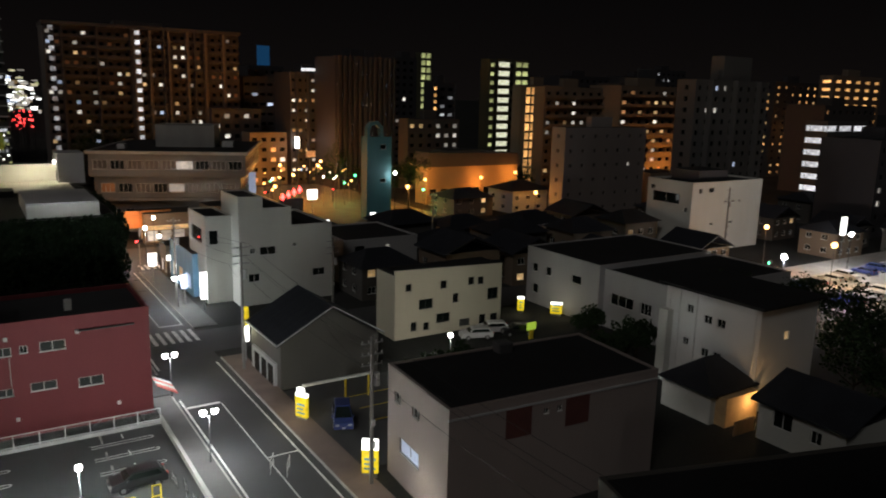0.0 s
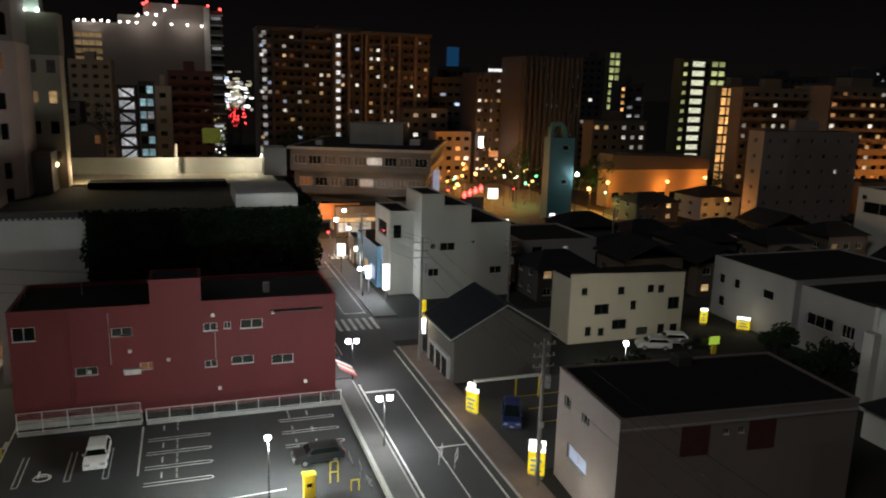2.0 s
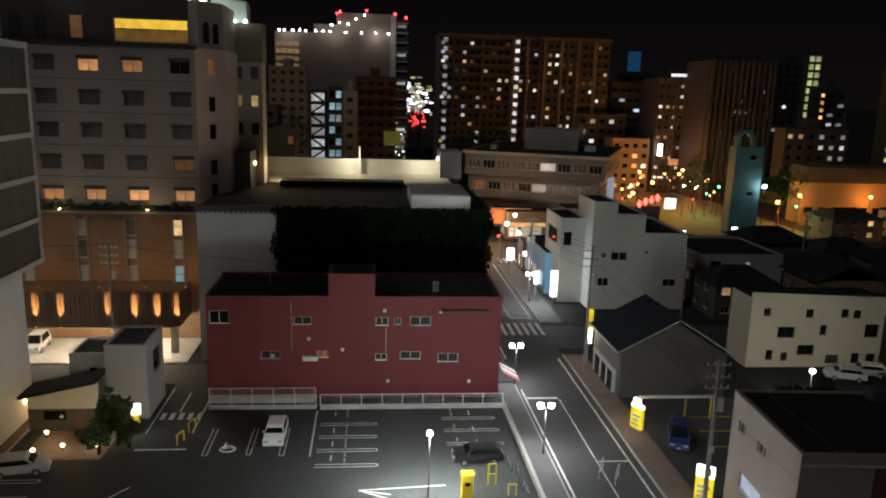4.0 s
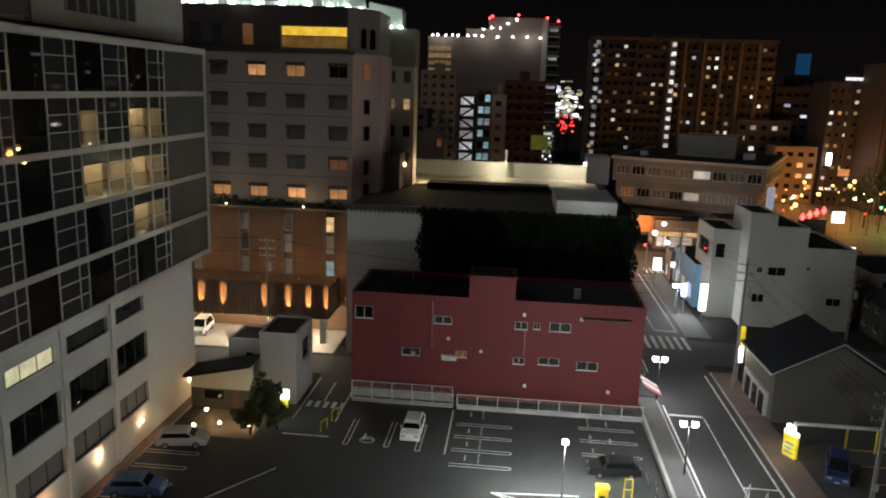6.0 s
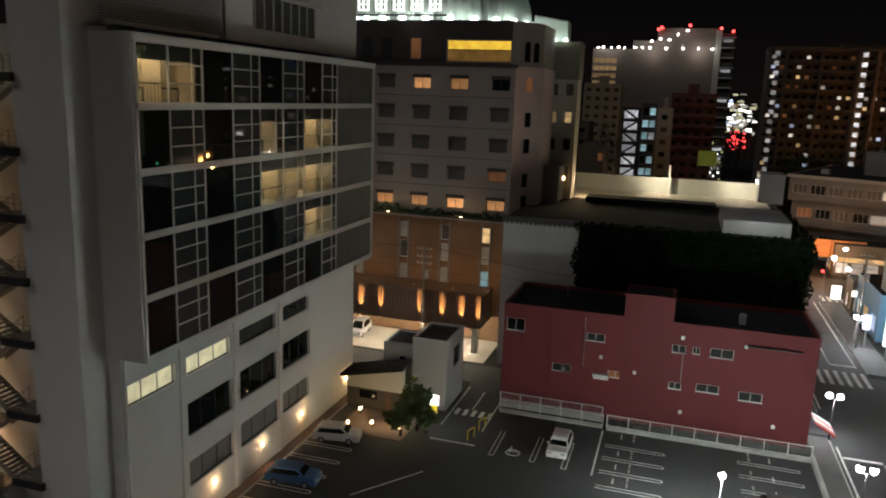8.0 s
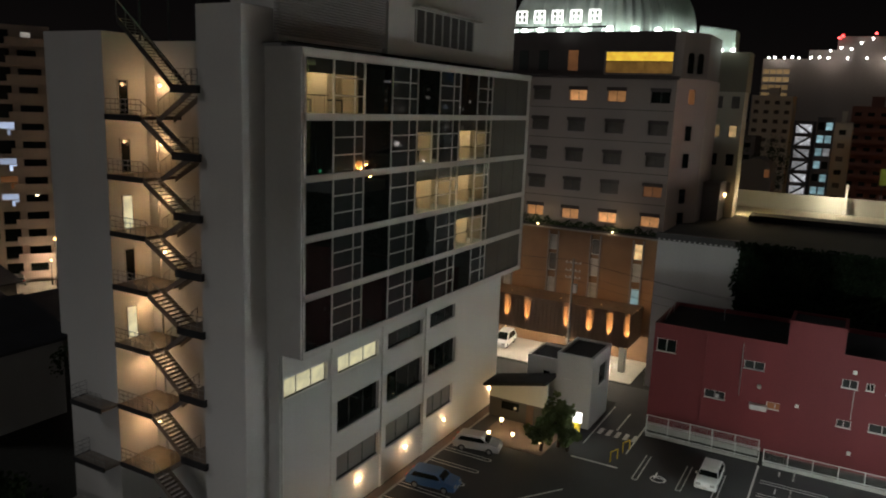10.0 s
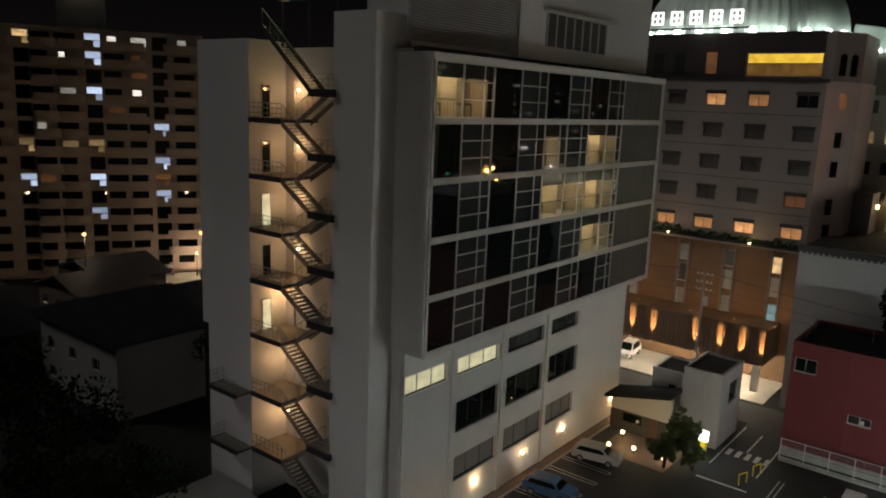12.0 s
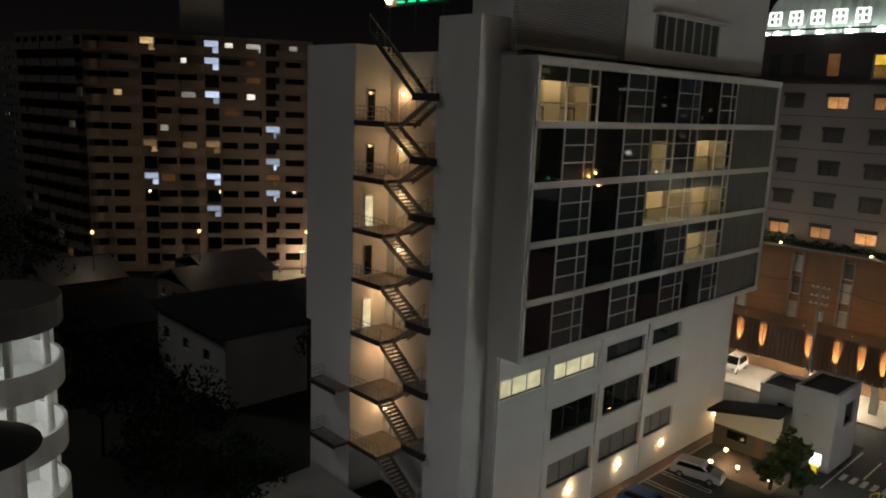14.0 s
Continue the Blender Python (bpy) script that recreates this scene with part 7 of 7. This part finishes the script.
for i, (x_, y_) in enumerate(((11.6, 52.2), (11.9, 53.6), (11.4, 54.9), (12.0, 51.0))):
    bk = thing("bicycle", "parked bicycle beside the lot wall", "bicycle", x_, y_, 0, 80 + 9 * i, group="bicycles")
    for u_ in (-0.52, 0.52):
        bm = bmesh.new()
        for q in range(14):
            a0, a1 = 2 * math.pi * q / 14, 2 * math.pi * (q + 1) / 14
            tube(bm, (u_ + 0.33 * math.cos(a0), 0, 0.34 + 0.33 * math.sin(a0)), (u_ + 0.33 * math.cos(a1), 0, 0.34 + 0.33 * math.sin(a1)), 0.022, n=5)
        part("wheel", bm, rubber_m, bk)
    bm = bmesh.new()
    for p, q in (((-0.52, 0, 0.34), (-0.1, 0, 0.3)), ((-0.1, 0, 0.3), (0.38, 0, 0.75)), ((-0.2, 0, 0.8), (0.38, 0, 0.75)), ((-0.1, 0, 0.3), (-0.22, 0, 0.9)), ((0.52, 0, 0.34), (0.36, 0, 0.95)), ((-0.52, 0, 0.34), (-0.2, 0, 0.78))):
        tube(bm, p, q, 0.02, n=6)
    part("frame", bm, metal_m, bk)
    boxes("saddle", [(-0.36, -0.1, -0.07, 0.07, 0.9, 0.96)], rubber_m, bk, bevel=0.02)
for x_, y_ in ((-15.6, 60.2), (-15.2, 62.6)):
    bo = thing("bollard", "yellow steel guard hoop", "bollard", x_, y_, 0, 70, group="yellow guard hoops")
    bm = bmesh.new()
    for p, q in (((-0.5, 0, 0), (-0.5, 0, 0.95)), ((-0.5, 0, 0.95), (0.5, 0, 0.95)), ((0.5, 0, 0.95), (0.5, 0, 0))):
        tube(bm, p, q, 0.05, n=8)
    part("hoop", bm, yellow_m, bo)
# road-side guard frames
for x_, y_, rz_ in ((20.2, 53.6, 62), (21.2, 52.6, 62)):
    gf = thing("road_barrier", "pale folding barrier frame on the road", "barrier", x_ - 1.6, y_, 0, rz_, group="barriers")
    bm = bmesh.new()
    for p, q in (((-0.8, 0, 0), (-0.8, 0, 1.1)), ((-0.8, 0, 1.1), (0.8, 0, 1.1)), ((0.8, 0, 1.1), (0.8, 0, 0)), ((-0.8, 0, 0.5), (0.8, 0, 0.5))):
        tube(bm, p, q, 0.035, n=6)
    part("frame", bm, white_metal, gf)

# ---- shops and signs at the far crossing ----
for x_, y_, z0_, z1_, w_, m_, lb in ((26.0, 100.8, 1.6, 5.4, 0.9, sign_w, "tall white lit shop sign"), (24.2, 104.0, 2.6, 4.6, 0.8, lit_b, "bluish white lit sign"), (22.9, 118, 3.0, 5.0, 1.2, sign_w, "white lit shop sign"),
                                     (56.5, 172, 5, 11, 1.6, lit_b, "tall violet lit sign"), (62.5, 150.5, 7.0, 9.2, 2.2, sign_w, "white lit square sign"), (57, 195, 9, 13, 1.4, sign_w, "tall white lit sign"), (43.5, 157, 4.5, 6, 4, sign_w, "lit shop front sign"),
                                     (64, 146.5, 1.5, 3.0, 1.4, sign_w, "white lit sign board"), (140, 78, 5.5, 9.0, 1.4, sign_w, "white lit roadside sign"), (72, 140.5, 2.5, 5.0, 1.0, sign_w, "white lit roadside sign")):
    ss = thing("lit_sign", lb, "sign", x_, y_)
    boxes("sign_box", [(-w_ / 2, w_ / 2, -0.2, 0.2, z0_, z1_)], m_, ss)
    boxes("post", [(-0.08, 0.08, -0.05, 0.05, 0, z0_)], metal_m, ss)
lamp("shop_light", (24.8, 99.5, 3.5), 500, (0.85, 0.95, 1.0), 0.5)
sf = thing("shop_house", "blue sheeted shop front with lit stalls", "shop", 24.4, 108)
block(sf, 2.0, 0, 6, 14, 0, 6.5, blue_canvas, dict(w=[(1, 0.8, 3, 2.2, "w"), (5, 0.8, 3, 2.2, "y"), (9.5, 0.8, 3, 2.2, "b")]), bars=2)
og = thing("site_hoarding", "orange lit wall panels at the crossing", "hoarding", 19, 152)
for i in range(5):
    boxes("panel", [(2.9 * i, 2.9 * i + 2.8, 0, 0.3, 3.0, 6.4)], orange_m, og)
boxes("post", [(0.2, 0.5, 0.3, 0.6, 0, 6.4), (13.6, 13.9, 0.3, 0.6, 0, 6.4)], metal_m, og)
lamp("hoarding_light", (25, 147, 5.5), 1000, (1.0, 0.40, 0.10), 0.4)
# red glowing signs over the crossing
rsn = thing("red_sign", "red lit letters as bars over a roof", "sign", 57.5, 156)
for i in range(4):
    boxes("sign_bar", [(1.3 * i, 1.3 * i + 0.9, -0.1, 0.1, 6.8 + 0.5 * i, 7.2 + 0.5 * i), (1.3 * i + 0.3, 1.3 * i + 0.6, -0.1, 0.1, 6.3 + 0.5 * i, 7.8 + 0.5 * i)], lamp_r, rsn)
boxes("frame", [(-0.2, 5.2, 0.1, 0.3, 0, 6.6)], dark_metal, rsn)
# signals
for x_, y_, m_ in ((105.8, 69.9, lamp_g), (22.8, 127.5, lamp_r), (69, 176, lamp_g), (80, 178, lamp_r), (62, 178, lamp_r), (17, 205, lamp_g), (14.5, 206, lamp_g), (88, 186, lamp_o)):
    tf = thing("traffic_signal", "traffic signal on a grey post", "traffic signal", x_, y_, group="traffic signals")
    bm = bmesh.new()
    tube(bm, (0, 0, 0), (0, 0, 5.4), 0.09, n=8)
    part("post", bm, metal_m, tf)
    boxes("housing", [(-0.6, 0.6, -0.12, 0.12, 4.8, 5.3)], dark_metal, tf, bevel=0.03)
    bm = bmesh.new()
    bmesh.ops.create_uvsphere(bm, u_segments=10, v_segments=8, radius=0.19, matrix=Matrix.Translation((-0.38, -0.1, 5.05)))
    part("lens", bm, m_, tf)
# bright sign clutter at the far street's end; red boxes stand for tail-light glare
rs = random.Random(9)
for i in range(110):
    tail_glare = i % 3 == 0
    y_ = rs.uniform(560, 900) if tail_glare else rs.uniform(340, 820)
    x_ = y_ * (rs.uniform(0.050, 0.072) if tail_glare else rs.uniform(0.049, 0.079))
    z_ = rs.uniform(1.5, 5) if tail_glare else 29.7 - y_ * rs.triangular(-0.018, 0.034, 0.014)
    z_ = max(2.0, z_)
    hw_ = rs.uniform(0.4, 0.9) if tail_glare else rs.uniform(0.5, 2.2)
    ss = thing("lit_sign", "small distant light in the shopping street", "sign", x_, y_, group="far street signs")
    boxes("sign_box", [(-hw_, hw_, -0.2, 0.2, z_, z_ + (0.9 if tail_glare else rs.uniform(0.6, 2.2)))], lamp_r if tail_glare else rs.choice((sign_w, sign_w, lit_w, lit_w, lit_w, lit_y, lit_b, lit_p, lit_g)), ss)
    boxes("post", [(-0.1, 0.1, 0.2, 0.4, 0, z_)], dark_metal, ss)
for i in range(16):
    y_ = rs.uniform(230, 320)
    ss = thing("lit_sign", "small distant light in the shopping street", "sign", y_ * rs.uniform(0.032, 0.046), y_, group="far street signs")
    z_ = rs.uniform(5, 19)
    boxes("sign_box", [(-0.35, 0.35, -0.2, 0.2, z_, z_ + rs.uniform(0.4, 1.0))], rs.choice((lit_g, sign_w, lit_g, lit_w)), ss)
    boxes("post", [(-0.1, 0.1, 0.2, 0.4, 0, z_)], dark_metal, ss)

# ---- curved balconies and the building where the camera stands ----
cb = thing("curved_stair", "white curved balconies lit from within", "building", -32.3, 6.5, 0.8)
for k in range(6):
    z_ = 3.6 + 2.8 * k
    n_ = 24
    bm = bmesh.new()
    for i in range(n_):
        a0, a1 = -1.2 + 4.2 * i / n_, -1.2 + 4.2 * (i + 1) / n_
        pts = ((2.8, z_), (2.8, z_ + 1.1), (2.65, z_ + 1.1), (2.65, z_))
        p0 = [bm.verts.new((rr * math.cos(a0), rr * math.sin(a0), zz)) for rr, zz in pts]
        p1 = [bm.verts.new((rr * math.cos(a1), rr * math.sin(a1), zz)) for rr, zz in pts]
        for q in range(4):
            bm.faces.new((p0[q], p1[q], p1[(q + 1) % 4], p0[(q + 1) % 4]))
    bmesh.ops.remove_doubles(bm, verts=bm.verts[:], dist=0.001)
    part("parapet", bm, white_m, cb, "curved white parapet")
    bm = bmesh.new()
    bmesh.ops.create_cone(bm, cap_ends=True, segments=28, radius1=2.7, radius2=2.7, depth=0.2, matrix=Matrix.Translation((0, 0, z_)))
    part("slab", bm, white_m, cb)
    for a_ in (0.15, 1.1):
        bm = bmesh.new()
        tube(bm, (2.2 * math.cos(a_), 2.2 * math.sin(a_), z_), (2.2 * math.cos(a_), 2.2 * math.sin(a_), z_ + 2.7), 0.16, n=10)
        part("column", bm, white_m, cb)
    boxes("ceiling_lamp", [(-0.3, 0.3, -0.2, 0.2, z_ + 2.62, z_ + 2.69)], lamp_s, cb)
    lamp("balcony_light", (-32.0, 6.9, z_ + 3.2), 150, (0.95, 0.97, 1.0), 0.15)
bm = bmesh.new()
bmesh.ops.create_cone(bm, cap_ends=True, segments=28, radius1=2.85, radius2=2.85, depth=1.1, matrix=Matrix.Translation((0, 0, 20.7)))
part("top_fascia", bm, taupe_m, cb, "unlit round roof fascia")
boxes("wall", [(-6, -1.6, -3, 3, -0.8, 20.3)], white_m, cb)
tu = thing("round_turret", "round turret with a dark conical roof", "tower", -23.7, 4.0)
bm = bmesh.new()
bmesh.ops.create_cone(bm, cap_ends=True, segments=28, radius1=2.1, radius2=0.3, depth=0.9, matrix=Matrix.Translation((0, 0, 20.2)))
part("roof", bm, roof_dk, tu)
bm = bmesh.new()
bmesh.ops.create_cone(bm, cap_ends=True, segments=28, radius1=1.6, radius2=1.6, depth=19.75, matrix=Matrix.Translation((0, 0, 9.875)))
part("wall", bm, grey_m, tu)
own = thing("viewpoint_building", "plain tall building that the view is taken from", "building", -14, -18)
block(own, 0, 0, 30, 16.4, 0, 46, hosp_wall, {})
# unseen lamp, added to brighten the curved balconies and the hospital's south side
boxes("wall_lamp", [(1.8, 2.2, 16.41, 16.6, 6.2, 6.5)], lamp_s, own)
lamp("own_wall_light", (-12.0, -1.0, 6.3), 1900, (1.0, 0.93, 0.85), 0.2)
boxes("balcony", [(2, 28, 16.4, 17.2, 28.2, 28.4)], concrete, own)

# ---- shop fronts and lamps at the near crossing ----
for x_, y_, w_, d_, h_, kk in ((9.5, 119, 5.5, 7, 5.0, "wyw"), (25.8, 122, 9, 4.5, 5.2, "wyb"), (35.5, 120, 8, 7, 6.0, "dyd"), (28, 150, 10, 7, 6.0, "wKw"), (40, 149, 12, 7, 7.0, "wdKw")):
    sp_ = thing("shop", "small lit shop at the crossing", "shop", x_, y_, group="shops at the crossing")
    block(sp_, 0, 0, w_, d_, 0, h_, far_beige, dict(s=rows_of(max(1, int(w_ / 2.6)), 0.5, 2.5, 1, 0.6, 3, 1.9, 2.0, kk, int(x_)), w=rows_of(2, 0.6, 2.2, 1, 0.6, 3, 1.6, 2.0, kk, 4)), bars=2)
    boxes("fascia", [(0, w_, -0.35, -0.02, 2.8, 3.6)], rs.choice((sign_w, lit_y, lit_b, lamp_o)), sp_)
for x_, y_ in ((9.8, 131), (14.2, 128.5), (26, 127.4), (33, 131), (41, 132), (29, 146.5), (18, 149)):
    street_lamp(x_, y_, 5.6, "crossing lamps", "bright lamp at the crossing", two=False, energy=380, color=(1.0, 0.72, 0.42), globe=0.32)
